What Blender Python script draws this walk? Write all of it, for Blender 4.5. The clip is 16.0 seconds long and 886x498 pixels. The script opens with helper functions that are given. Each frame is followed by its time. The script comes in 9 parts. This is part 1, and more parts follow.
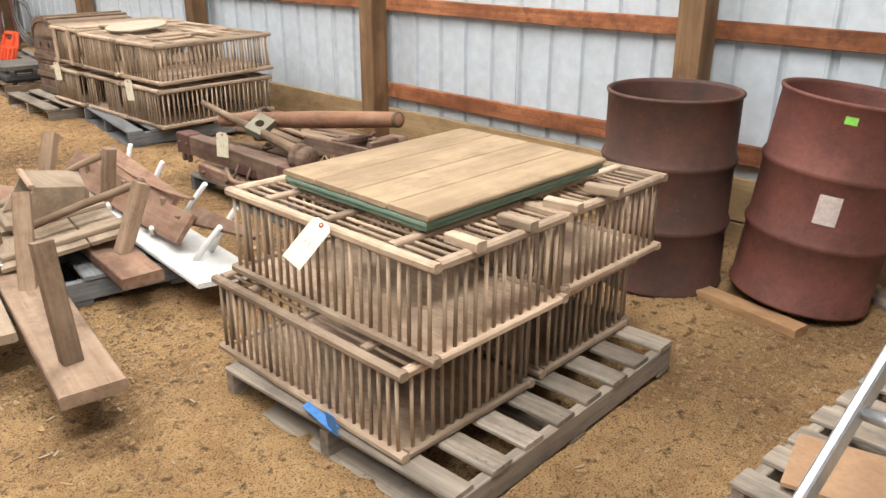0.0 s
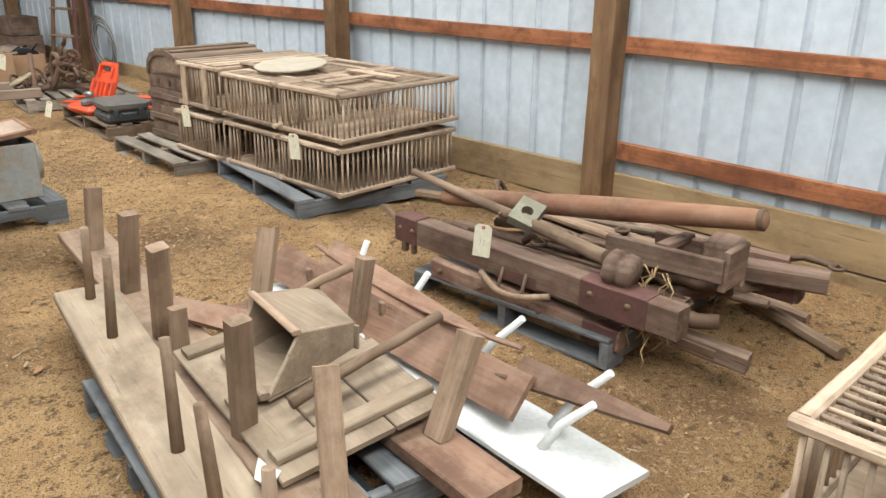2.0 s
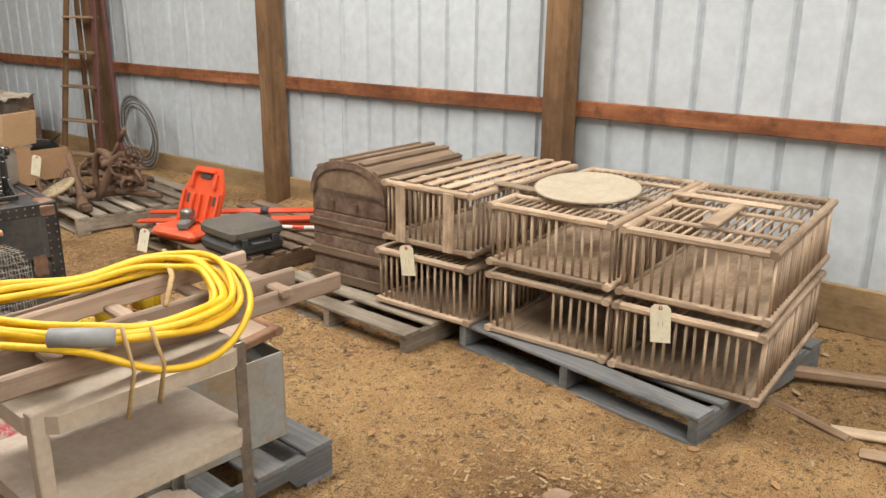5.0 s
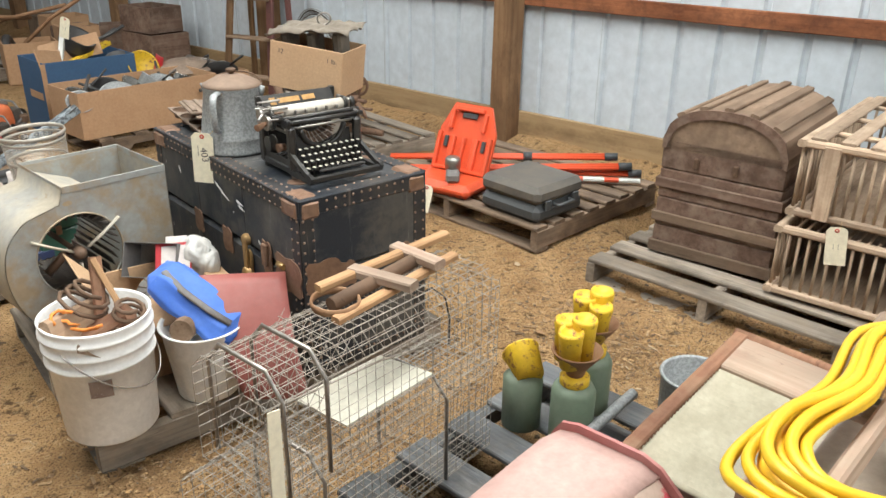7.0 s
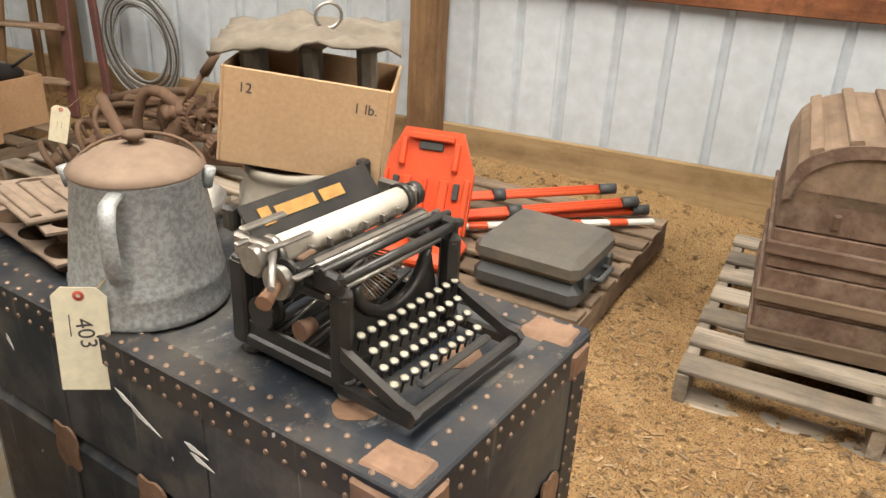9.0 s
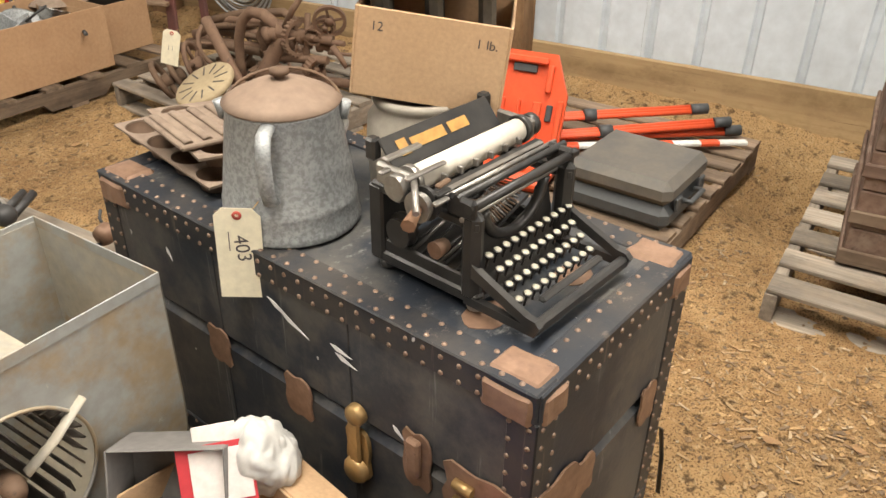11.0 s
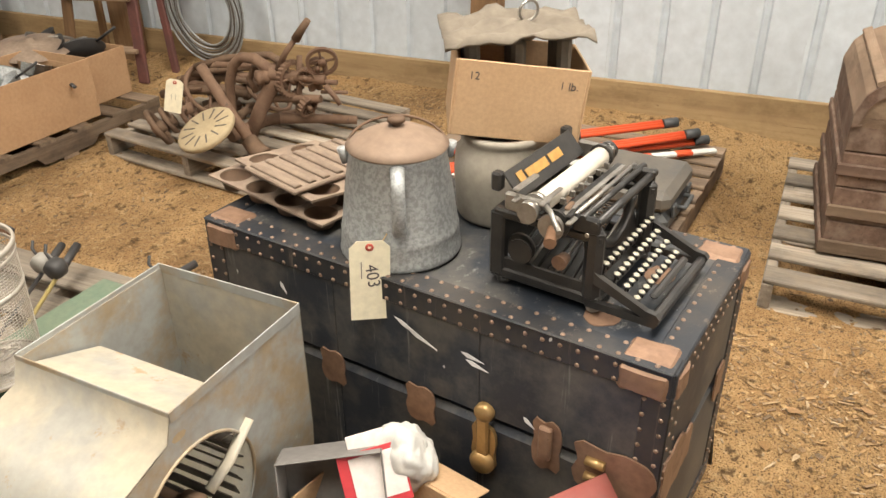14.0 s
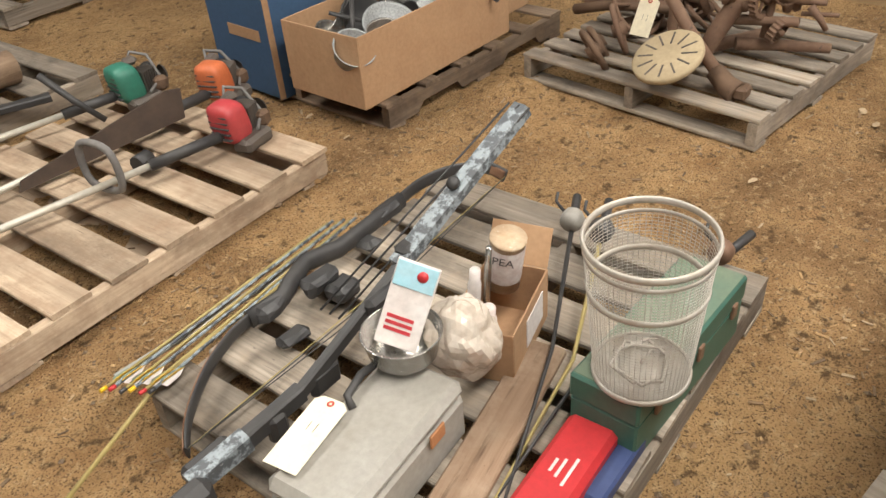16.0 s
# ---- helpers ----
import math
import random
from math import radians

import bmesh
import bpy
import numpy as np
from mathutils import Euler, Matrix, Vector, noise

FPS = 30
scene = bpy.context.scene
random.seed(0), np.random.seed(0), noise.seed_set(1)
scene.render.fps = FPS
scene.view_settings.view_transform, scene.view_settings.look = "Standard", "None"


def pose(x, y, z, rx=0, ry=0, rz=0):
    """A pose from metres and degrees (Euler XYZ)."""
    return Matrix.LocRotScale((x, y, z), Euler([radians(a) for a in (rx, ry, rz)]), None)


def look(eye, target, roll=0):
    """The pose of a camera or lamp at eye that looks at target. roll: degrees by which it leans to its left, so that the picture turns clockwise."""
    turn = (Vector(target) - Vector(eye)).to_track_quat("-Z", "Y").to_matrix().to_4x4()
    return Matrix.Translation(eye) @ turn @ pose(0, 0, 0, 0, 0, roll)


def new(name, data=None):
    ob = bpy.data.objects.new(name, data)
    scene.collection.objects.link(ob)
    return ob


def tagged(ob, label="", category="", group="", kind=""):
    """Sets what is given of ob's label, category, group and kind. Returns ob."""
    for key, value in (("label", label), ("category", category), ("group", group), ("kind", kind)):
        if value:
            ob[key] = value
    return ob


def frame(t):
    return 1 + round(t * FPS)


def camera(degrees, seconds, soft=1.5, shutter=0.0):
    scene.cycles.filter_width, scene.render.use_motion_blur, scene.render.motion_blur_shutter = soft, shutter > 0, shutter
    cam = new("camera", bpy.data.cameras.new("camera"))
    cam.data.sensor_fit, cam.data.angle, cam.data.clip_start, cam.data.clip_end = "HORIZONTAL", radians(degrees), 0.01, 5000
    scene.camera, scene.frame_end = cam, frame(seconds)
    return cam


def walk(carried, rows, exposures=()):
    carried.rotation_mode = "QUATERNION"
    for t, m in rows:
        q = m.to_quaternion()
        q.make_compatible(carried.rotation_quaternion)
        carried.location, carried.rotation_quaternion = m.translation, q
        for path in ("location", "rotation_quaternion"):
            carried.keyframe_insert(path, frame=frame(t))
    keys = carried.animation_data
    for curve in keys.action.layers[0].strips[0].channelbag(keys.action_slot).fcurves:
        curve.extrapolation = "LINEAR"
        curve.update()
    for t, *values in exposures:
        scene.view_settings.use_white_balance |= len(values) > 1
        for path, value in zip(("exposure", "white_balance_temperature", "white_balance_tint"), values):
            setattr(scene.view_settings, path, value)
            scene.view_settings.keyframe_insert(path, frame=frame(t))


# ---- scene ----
cam = camera(58.4, 16.0)
PATH = [
    (0, (-0.534, 0.579, 1.386), (0.796, 1.882, 0.656), 0.0),
    (0.5, (-0.543, 1.003, 1.382), (0.779, 2.312, 0.648), -0.1),
    (1, (-0.562, 1.503, 1.446), (0.759, 2.824, 0.73), 0.4),
    (1.5, (-0.626, 1.94, 1.446), (0.693, 3.278, 0.761), 0.8),
    (2, (-0.588, 2.412, 1.4), (0.741, 3.739, 0.711), 0.8),
    (2.5, (-0.525, 2.864, 1.385), (0.831, 4.166, 0.701), 0.9),
    (3, (-0.595, 3.291, 1.398), (0.79, 4.561, 0.713), 0.9),
    (3.2, (-0.618, 3.445, 1.37), (0.798, 4.691, 0.704), 0.9),
    (5.3, (-0.732, 5.379, 1.479), (0.776, 6.564, 0.914), 0.5),
    (5.5, (-0.829, 5.524, 1.465), (0.64, 6.75, 0.883), 0.3),
    (6, (-0.991, 5.921, 1.479), (0.398, 7.178, 0.778), 0.1),
    (6.5, (-0.958, 6.365, 1.469), (0.415, 7.613, 0.723), 0.5),
    (7, (-0.946, 6.781, 1.472), (0.45, 7.976, 0.681), 0.7),
    (7.5, (-0.87, 7.123, 1.481), (0.606, 8.212, 0.684), 1.0),
    (8, (-0.569, 7.557, 1.46), (1.011, 8.535, 0.718), 0.2),
    (8.5, (-0.389, 7.907, 1.399), (1.271, 8.75, 0.668), 0.8),
    (9, (-0.227, 8.17, 1.321), (1.435, 8.908, 0.489), 2.9),
    (9.5, (-0.045, 8.362, 1.231), (1.546, 9.106, 0.274), 3.0),
    (9.7, (-0.014, 8.4, 1.215), (1.55, 9.159, 0.226), 2.8),
    (11.8, (-0.571, 8.003, 1.476), (0.898, 8.89, 0.449), -0.4),
    (12, (-0.594, 7.979, 1.477), (0.872, 8.87, 0.45), -0.8),
    (12.5, (-0.697, 8.025, 1.515), (0.793, 8.885, 0.494), -1.3),
    (13, (-0.816, 8.136, 1.509), (0.715, 8.932, 0.498), -1.2),
    (13.5, (-0.74, 8.26, 1.489), (0.834, 8.992, 0.496), -0.9),
    (14, (-0.652, 8.4, 1.483), (0.945, 9.099, 0.503), -0.6),
    (14.5, (-0.723, 8.664, 1.512), (0.848, 9.428, 0.538), -0.9),
    (15, (-0.82, 8.975, 1.531), (0.663, 9.885, 0.545), -1.6),
    (15.5, (-0.8, 9.288, 1.488), (0.523, 10.35, 0.429), -2.4),
    (16, (-0.789, 9.544, 1.459), (0.458, 10.588, 0.295), -4.9),
]
EXPOSURES = [(0.0, 0.15, 6550, 10), (1.0, 0.08, 6400, 8), (2.0, 0.05, 6150, 5), (3.2, 0.12, 6350, 5), (5.5, -0.15, 7000, 10), (6.0, -0.12, 6900, 10), (6.8, 0.03, 6350, 7), (7.5, 0.05, 6400, 4), (8.2, 0.12, 6700, 7), (9.0, 0.1, 7250, 10), (9.6, 0.15, 7250, 10), (12.0, 0.12, 7200, 10), (14.5, 0.2, 7400, 10), (15.3, 0.12, 7000, 10), (16.0, 0.05, 6900, 10)]
walk(cam, [(t, look(eye, target, roll)) for t, eye, target, roll in PATH], EXPOSURES)

# ---- world, light ----
world = bpy.data.worlds.new("sky")
scene.world = world
world.use_nodes = True
wn = world.node_tree.nodes
sky = wn.new("ShaderNodeTexSky")
sky.sky_type = "NISHITA"
sky.sun_disc = False
sky.sun_elevation = radians(40)
sky.sun_rotation = radians(120)
wn["Background"].inputs[1].default_value = 0.12
world.node_tree.links.new(sky.outputs[0], wn["Background"].inputs[0])
sun = bpy.data.lights.new("sun", "SUN")
sun.energy, sun.angle, sun.color = 1.0, radians(12), (1.0, 0.96, 0.9)
new("sun", sun).matrix_world = look((30, 10, 30), (0, 8, 0))


def added_lamp(eye, target, w, h, watts, color):
    lamp = bpy.data.lights.new("added_daylight", "AREA")
    lamp.shape, lamp.size, lamp.size_y, lamp.energy, lamp.color = "RECTANGLE", w, h, watts, color
    new("added_daylight", lamp).matrix_world = look(eye, target)


# added daylight: lamps in two assumed doorways, and four under the closed roof
added_lamp((-8.9, 5.0, 1.9), (0, 5.0, 1.2), 6.5, 3.4, 50, (1.0, 0.97, 0.93))
added_lamp((-3.0, -4.9, 1.9), (-3.0, 0, 1.2), 6.0, 3.4, 50, (1.0, 0.97, 0.93))
for roof_x, roof_y, watts in ((-0.8, 1.0, 345), (1.0, 4.4, 225), (0.3, 8.6, 330), (-0.8, 12.8, 195)):
    added_lamp((roof_x, roof_y, 4.1), (roof_x, roof_y, 0), 4.6, 1.0, watts, (1.0, 0.98, 0.95))


# ---- tools ----
def new_material(name):
    m = bpy.data.materials.new(name)
    m.use_nodes = True
    return m, m.node_tree.nodes, m.node_tree.links, m.node_tree.nodes["Principled BSDF"]


def mix_colors(nt, fac, a, b):
    n = nt.nodes.new("ShaderNodeMix")
    n.data_type = "RGBA"
    for k, v in ((0, fac), (6, a), (7, b)):
        if isinstance(v, bpy.types.NodeSocket):
            nt.links.new(v, n.inputs[k])
        else:
            n.inputs[k].default_value = (*v, 1) if isinstance(v, tuple) else v
    return n.outputs[2]


def noise_node(nt, scale, detail=4.0, stretch=None, rough=0.6, offset=None):
    tc = nt.nodes.new("ShaderNodeTexCoord")
    src = tc.outputs["Object"]
    mp = nt.nodes.new("ShaderNodeMapping")
    nt.links.new(src, mp.inputs[0])
    if stretch:
        mp.inputs[3].default_value = stretch
    if offset is not None:
        nt.links.new(offset, mp.inputs[1])
    n = nt.nodes.new("ShaderNodeTexNoise")
    n.inputs["Scale"].default_value, n.inputs["Detail"].default_value, n.inputs["Roughness"].default_value = scale, detail, rough
    nt.links.new(mp.outputs[0], n.inputs["Vector"])
    return n.outputs["Fac"]


def ramp(nt, fac, lo, hi):
    n = nt.nodes.new("ShaderNodeMapRange")
    n.inputs[1].default_value, n.inputs[2].default_value = lo, hi
    nt.links.new(fac, n.inputs[0])
    return n.outputs[0]


def random_offset(nt):
    oi = nt.nodes.new("ShaderNodeObjectInfo")
    mul = nt.nodes.new("ShaderNodeMath")
    mul.operation = "MULTIPLY"
    mul.inputs[1].default_value = 37.0
    nt.links.new(oi.outputs["Random"], mul.inputs[0])
    return oi.outputs["Random"], mul.outputs[0]


def bump_from(nt, bsdf, height, strength, distance=0.004):
    b = nt.nodes.new("ShaderNodeBump")
    b.inputs["Strength"].default_value, b.inputs["Distance"].default_value = strength, distance
    nt.links.new(height, b.inputs["Height"])
    nt.links.new(b.outputs[0], bsdf.inputs["Normal"])


def wood(name, dark, light, dirt=(0.30, 0.22, 0.14), dirt_amount=0.35, rough=0.8, grain=70.0, shade=0.25, along="x"):
    """Sawn wood with the grain along the piece's own x (or y); each piece is a little darker or lighter than the next."""

    def run(v):
        return (v, 1, 1) if along == "x" else (1, v, 1)

    m, nodes, links, bsdf = new_material(name)
    nt = m.node_tree
    rnd, off = random_offset(nt)
    g = noise_node(nt, grain, 5, run(0.035), 0.65, off)
    wide = noise_node(nt, 7, 3, run(0.25), 0.5, off)
    c = mix_colors(nt, ramp(nt, g, 0.22, 0.80), dark, light)
    blotch = noise_node(nt, 4.0, 7, run(0.55), 0.72, off)
    c = mix_colors(nt, ramp(nt, blotch, 0.50, 0.66), c, tuple(0.68 * a + 0.06 * b for a, b in zip(dark, light)))
    c = mix_colors(nt, ramp(nt, noise_node(nt, 42.0, 5, run(0.6), 0.7, off), 0.66, 0.74), c, tuple(0.38 * v for v in dark))
    c = mix_colors(nt, ramp(nt, wide, 0.42, 0.8), c, tuple(0.62 * v for v in dark))
    crack = noise_node(nt, max(55.0, grain * 1.5), 4, run(0.07), 0.6, off)
    c = mix_colors(nt, ramp(nt, crack, 0.62, 0.78), c, tuple(0.45 * v for v in dark))
    stain = noise_node(nt, 11, 4, None, 0.7, off)
    sm = nt.nodes.new("ShaderNodeMath")
    sm.operation = "MULTIPLY"
    sm.inputs[1].default_value = dirt_amount
    links.new(ramp(nt, stain, 0.45, 0.7), sm.inputs[0])
    c = mix_colors(nt, sm.outputs[0], c, dirt)
    v = nt.nodes.new("ShaderNodeHueSaturation")
    mr = nt.nodes.new("ShaderNodeMapRange")
    mr.inputs[3].default_value, mr.inputs[4].default_value = 1 - shade, 1 + shade
    links.new(rnd, mr.inputs[0])
    links.new(mr.outputs[0], v.inputs["Value"])
    links.new(c, v.inputs["Color"])
    links.new(v.outputs[0], bsdf.inputs["Base Color"])
    bsdf.inputs["Roughness"].default_value = rough
    bsdf.inputs["Specular IOR Level"].default_value = 0.25
    bump_from(nt, bsdf, g, 0.5, 0.003)
    return m


def paint(name, a, b, scale=9.0, rough=0.5, metal=0.0, speck=None, speck_at=0.62, bump=0.15, fine=60.0, lo=0.35, hi=0.7):
    """A coat or bare metal with stains of b on a, and specks (chips, rust) of a third colour."""
    m, nodes, links, bsdf = new_material(name)
    nt = m.node_tree
    rnd, off = random_offset(nt)
    s = noise_node(nt, scale, 6, None, 0.65, off)
    f = noise_node(nt, fine, 4, None, 0.6, off)
    c = mix_colors(nt, ramp(nt, s, lo, hi), a, b)
    if speck:
        c = mix_colors(nt, ramp(nt, noise_node(nt, scale * 2.7, 8, None, 0.75, off), speck_at, speck_at + 0.06), c, speck)
    c = mix_colors(nt, ramp(nt, f, 0.3, 1.6), c, tuple(0.5 * v for v in b))
    links.new(c, bsdf.inputs["Base Color"])
    rr = nt.nodes.new("ShaderNodeMapRange")
    rr.inputs[3].default_value, rr.inputs[4].default_value = rough * 0.75, min(1, rough * 1.3)
    links.new(s, rr.inputs[0])
    links.new(rr.outputs[0], bsdf.inputs["Roughness"])
    bsdf.inputs["Metallic"].default_value = metal
    bump_from(nt, bsdf, f, bump, 0.002)
    return m


def add_box(bm, x, y, z, sx, sy, sz, c=0.0, m=None):
    """A box round (x, y, z) with chamfered edges."""
    hx, hy, hz = sx / 2, sy / 2, sz / 2
    c = min(c, 0.45 * min(sx, sy, sz))
    m = m or Matrix.Identity(4)

    def V(px, py, pz):
        return bm.verts.new(m @ Vector((x + px, y + py, z + pz)))

    if c <= 0:
        v = [V(a * hx, b * hy, d * hz) for a in (-1, 1) for b in (-1, 1) for d in (-1, 1)]
        for q in ((0, 1, 3, 2), (4, 6, 7, 5), (0, 4, 5, 1), (2, 3, 7, 6), (0, 2, 6, 4), (1, 5, 7, 3)):
            bm.faces.new([v[k] for k in q])
        return
    k = {}
    for a in (-1, 1):
        for b in (-1, 1):
            for d in (-1, 1):
                k[a, b, d, 0] = V(a * hx, b * (hy - c), d * (hz - c))
                k[a, b, d, 1] = V(a * (hx - c), b * hy, d * (hz - c))
                k[a, b, d, 2] = V(a * (hx - c), b * (hy - c), d * hz)

    def face(vs, n):
        p = [u.co for u in vs]
        if (p[1] - p[0]).cross(p[2] - p[0]).dot((m.to_3x3() @ Vector(n))) < 0:
            vs = vs[::-1]
        bm.faces.new(vs)

    for s in (-1, 1):
        face([k[s, -1, -1, 0], k[s, 1, -1, 0], k[s, 1, 1, 0], k[s, -1, 1, 0]], (s, 0, 0))
        face([k[-1, s, -1, 1], k[1, s, -1, 1], k[1, s, 1, 1], k[-1, s, 1, 1]], (0, s, 0))
        face([k[-1, -1, s, 2], k[1, -1, s, 2], k[1, 1, s, 2], k[-1, 1, s, 2]], (0, 0, s))
        for t in (-1, 1):
            face([k[s, t, -1, 0], k[s, t, 1, 0], k[s, t, 1, 1], k[s, t, -1, 1]], (s, t, 0))
            face([k[s, -1, t, 0], k[s, 1, t, 0], k[s, 1, t, 2], k[s, -1, t, 2]], (s, 0, t))
            face([k[-1, s, t, 1], k[1, s, t, 1], k[1, s, t, 2], k[-1, s, t, 2]], (0, s, t))
            for u in (-1, 1):
                face([k[s, t, u, 0], k[s, t, u, 1], k[s, t, u, 2]], (s, t, u))


def add_tube(bm, pts, r, seg=8, closed=False, r_end=None, flat=1.0, smooth=True):
    """A round bar along a line of points; r_end tapers it, flat squeezes its height."""
    pts = [Vector(p) for p in pts]
    n = len(pts)
    rings = []
    up = None
    for i, p in enumerate(pts):
        a = pts[(i - 1) % n] if closed or i else p
        b = pts[(i + 1) % n] if closed or i < n - 1 else p
        d = (b - a).normalized()
        if up is None:
            up = Vector((0, 0, 1)) if abs(d.z) < 0.9 else Vector((1, 0, 0))
        side = d.cross(up).normalized()
        up = side.cross(d).normalized()
        rr = r if r_end is None else r + (r_end - r) * i / (n - 1)
        rings.append([bm.verts.new(p + rr * (math.cos(2 * math.pi * k / seg) * side + flat * math.sin(2 * math.pi * k / seg) * up)) for k in range(seg)])
    for i in range(n if closed else n - 1):
        A, B = rings[i], rings[(i + 1) % n]
        for k in range(seg):
            f = bm.faces.new((A[k], A[(k + 1) % seg], B[(k + 1) % seg], B[k]))
            f.smooth = smooth
    if not closed:
        bm.faces.new(rings[0][::-1])
        bm.faces.new(rings[-1])


def add_lathe(bm, profile, seg=24, m=None, wobble=0.0):
    """Turns a profile of (radius, height) round z."""
    m = m or Matrix.Identity(4)
    rings = []
    for r, z in profile:
        if r < 1e-5:
            rings.append([bm.verts.new(m @ Vector((0, 0, z)))])
        else:
            rings.append([bm.verts.new(m @ Vector((r * (1 + wobble * math.sin(3 * a + 9 * z)) * math.cos(a), r * math.sin(a), z))) for a in (2 * math.pi * k / seg for k in range(seg))])
    for A, B in zip(rings, rings[1:]):
        for k in range(seg):
            q = (k + 1) % seg
            if len(A) == 1 and len(B) == 1:
                continue
            vs = (A[0], B[q], B[k]) if len(A) == 1 else (A[k], A[q], B[0]) if len(B) == 1 else (A[k], A[q], B[q], B[k])
            bm.faces.new(vs).smooth = True


def add_prism(bm, outline, depth, m=None):
    """An outline in the local xy-plane, made depth thick along z."""
    m = m or Matrix.Identity(4)
    a = [bm.verts.new(m @ Vector((x, y, 0))) for x, y in outline]
    b = [bm.verts.new(m @ Vector((x, y, depth))) for x, y in outline]
    bm.faces.new(a[::-1])
    bm.faces.new(b)
    for i in range(len(a)):
        j = (i + 1) % len(a)
        bm.faces.new((a[i], a[j], b[j], b[i]))


def mesh_of(name, bm, material):
    bmesh.ops.recalc_face_normals(bm, faces=bm.faces[:])
    me = bpy.data.meshes.new(name)
    bm.to_mesh(me)
    bm.free()
    me.materials.append(material)
    return me


def thing(name, m, label, category, group="", kind=""):
    ob = new(name)
    ob.empty_display_size = 0.1
    ob.matrix_basis = m
    return tagged(ob, label, category, group, kind)


def part(name, bm, material, parent, label="", m=None):
    ob = new(name, mesh_of(name, bm, material))
    ob.parent = parent
    if m is not None:
        ob.matrix_basis = m
    return tagged(ob, label)


def solo(name, bm, material, m, label, category, group="", kind=""):
    ob = new(name, mesh_of(name, bm, material))
    ob.matrix_basis = m
    return tagged(ob, label, category, group, kind)


plank_meshes = {}


def add_board(bm, L, W, T, c):
    """A sawn board along x: chamfered, a little bowed and twisted, with worn and chipped edges."""
    c = min(c, 0.4 * min(W, T))
    n = max(2, min(14, round(L / 0.10)))
    k = Vector((37 * L, 91 * W, 53 * T))
    soft = min(1.0, 9 * min(W, T))
    rings = []
    for i in range(n + 1):
        x = -L / 2 + L * i / n
        u = 2 * i / n - 1
        bow = 0.004 * L * (1 - u * u) * noise.noise(k)
        ring = []
        for q, (y, z) in enumerate(((-W / 2 + c, -T / 2), (W / 2 - c, -T / 2), (W / 2, -T / 2 + c), (W / 2, T / 2 - c), (W / 2 - c, T / 2), (-W / 2 + c, T / 2), (-W / 2, T / 2 - c), (-W / 2, -T / 2 + c))):
            e = noise.noise(k + Vector((x * 9, y * 23, z * 23)))
            chip = max(0.0, noise.noise(k + Vector((x * 15, 40 * y, 40 * z + 7))) - 0.25) * 0.035 * soft
            pull = 1 - min(0.3, chip / max(W, T))
            xx = x + (0.02 * W * noise.noise(k + Vector((i, y * 30, z * 30))) if i in (0, n) else 0)
            ring.append(bm.verts.new((xx, y * pull + 0.0025 * soft * e + bow, z * pull + 0.002 * soft * noise.noise(k + Vector((x * 7 + 5, y * 19, 3))))))
        rings.append(ring)
    for a, b in zip(rings, rings[1:]):
        for q in range(8):
            bm.faces.new((a[q], a[(q + 1) % 8], b[(q + 1) % 8], b[q]))
    bm.faces.new(rings[0][::-1])
    bm.faces.new(rings[-1])


def slab(name, parent, corners, t, material, label=""):
    """A flat board given by four corners of its outer face, t thick."""
    a = [Vector(p) for p in corners]
    nrm = (a[1] - a[0]).cross(a[3] - a[0]).normalized() * t
    bm = bmesh.new()
    top = [bm.verts.new(p) for p in a]
    low = [bm.verts.new(p - nrm) for p in a]
    bm.faces.new(top)
    bm.faces.new(low[::-1])
    for i in range(4):
        bm.faces.new((top[i], low[i], low[(i + 1) % 4], top[(i + 1) % 4]))
    bmesh.ops.bevel(bm, geom=bm.edges[:], offset=t * 0.22, segments=1, affect="EDGES")
    return part(name, bm, material, parent, label)


def plank(name, parent, L, W, T, m, material, label="", worn=0.004):
    """A board along its own x, on a mesh that it shares with boards like it."""
    key = (round(L, 3), round(W, 3), round(T, 3), material.name)
    if key not in plank_meshes:
        bm = bmesh.new()
        add_board(bm, L, W, T, worn)
        plank_meshes[key] = mesh_of("board", bm, material)
    ob = new(name, plank_meshes[key])
    ob.parent = parent
    ob.matrix_basis = m
    return tagged(ob, label)


def between(p, q, roll=0.0):
    """The pose of a piece along its own x from p to q, with its z as far up as may be."""
    p, q = Vector(p), Vector(q)
    x = (q - p).normalized()
    up = Vector((0, 0, 1)) if abs(x.z) < 0.95 else Vector((0, 1, 0))
    y = up.cross(x).normalized()
    z = x.cross(y)
    r = Matrix((x, y, z)).transposed().to_4x4()
    return Matrix.Translation((p + q) / 2) @ r @ Matrix.Rotation(radians(roll), 4, "X")


def beam(name, parent, p, q, W, T, material, roll=0.0, label="", worn=0.005):
    return plank(name, parent, (Vector(q) - Vector(p)).length, W, T, between(p, q, roll), material, label, worn)


def floor_z(x, y):
    """The dirt floor: it falls towards the first barrels, and is dug out in front of the wall."""
    t = min(1.0, max(0.0, (6.0 - y) / 4.5))
    z = -0.115 * t * t * (3 - 2 * t)
    dug = math.exp(-(((x - 2.72) / 0.30) ** 2 + ((y - 8.33) / 0.22) ** 2) ** 2)
    z -= 0.21 * dug
    bank = max(0.0, (x - 2.95) / 0.35) * min(1, max(0, (y - 7.9) / 0.8))
    z += 0.10 * min(1.0, bank)
    return z


def roughness_z(x, y):
    v = Vector((x, y, 0))
    return 0.020 * noise.noise(v * 1.3) + 0.014 * noise.noise(v * 4.1) + 0.010 * noise.noise(v * 9.0) + 0.006 * noise.noise(v * 21.0)

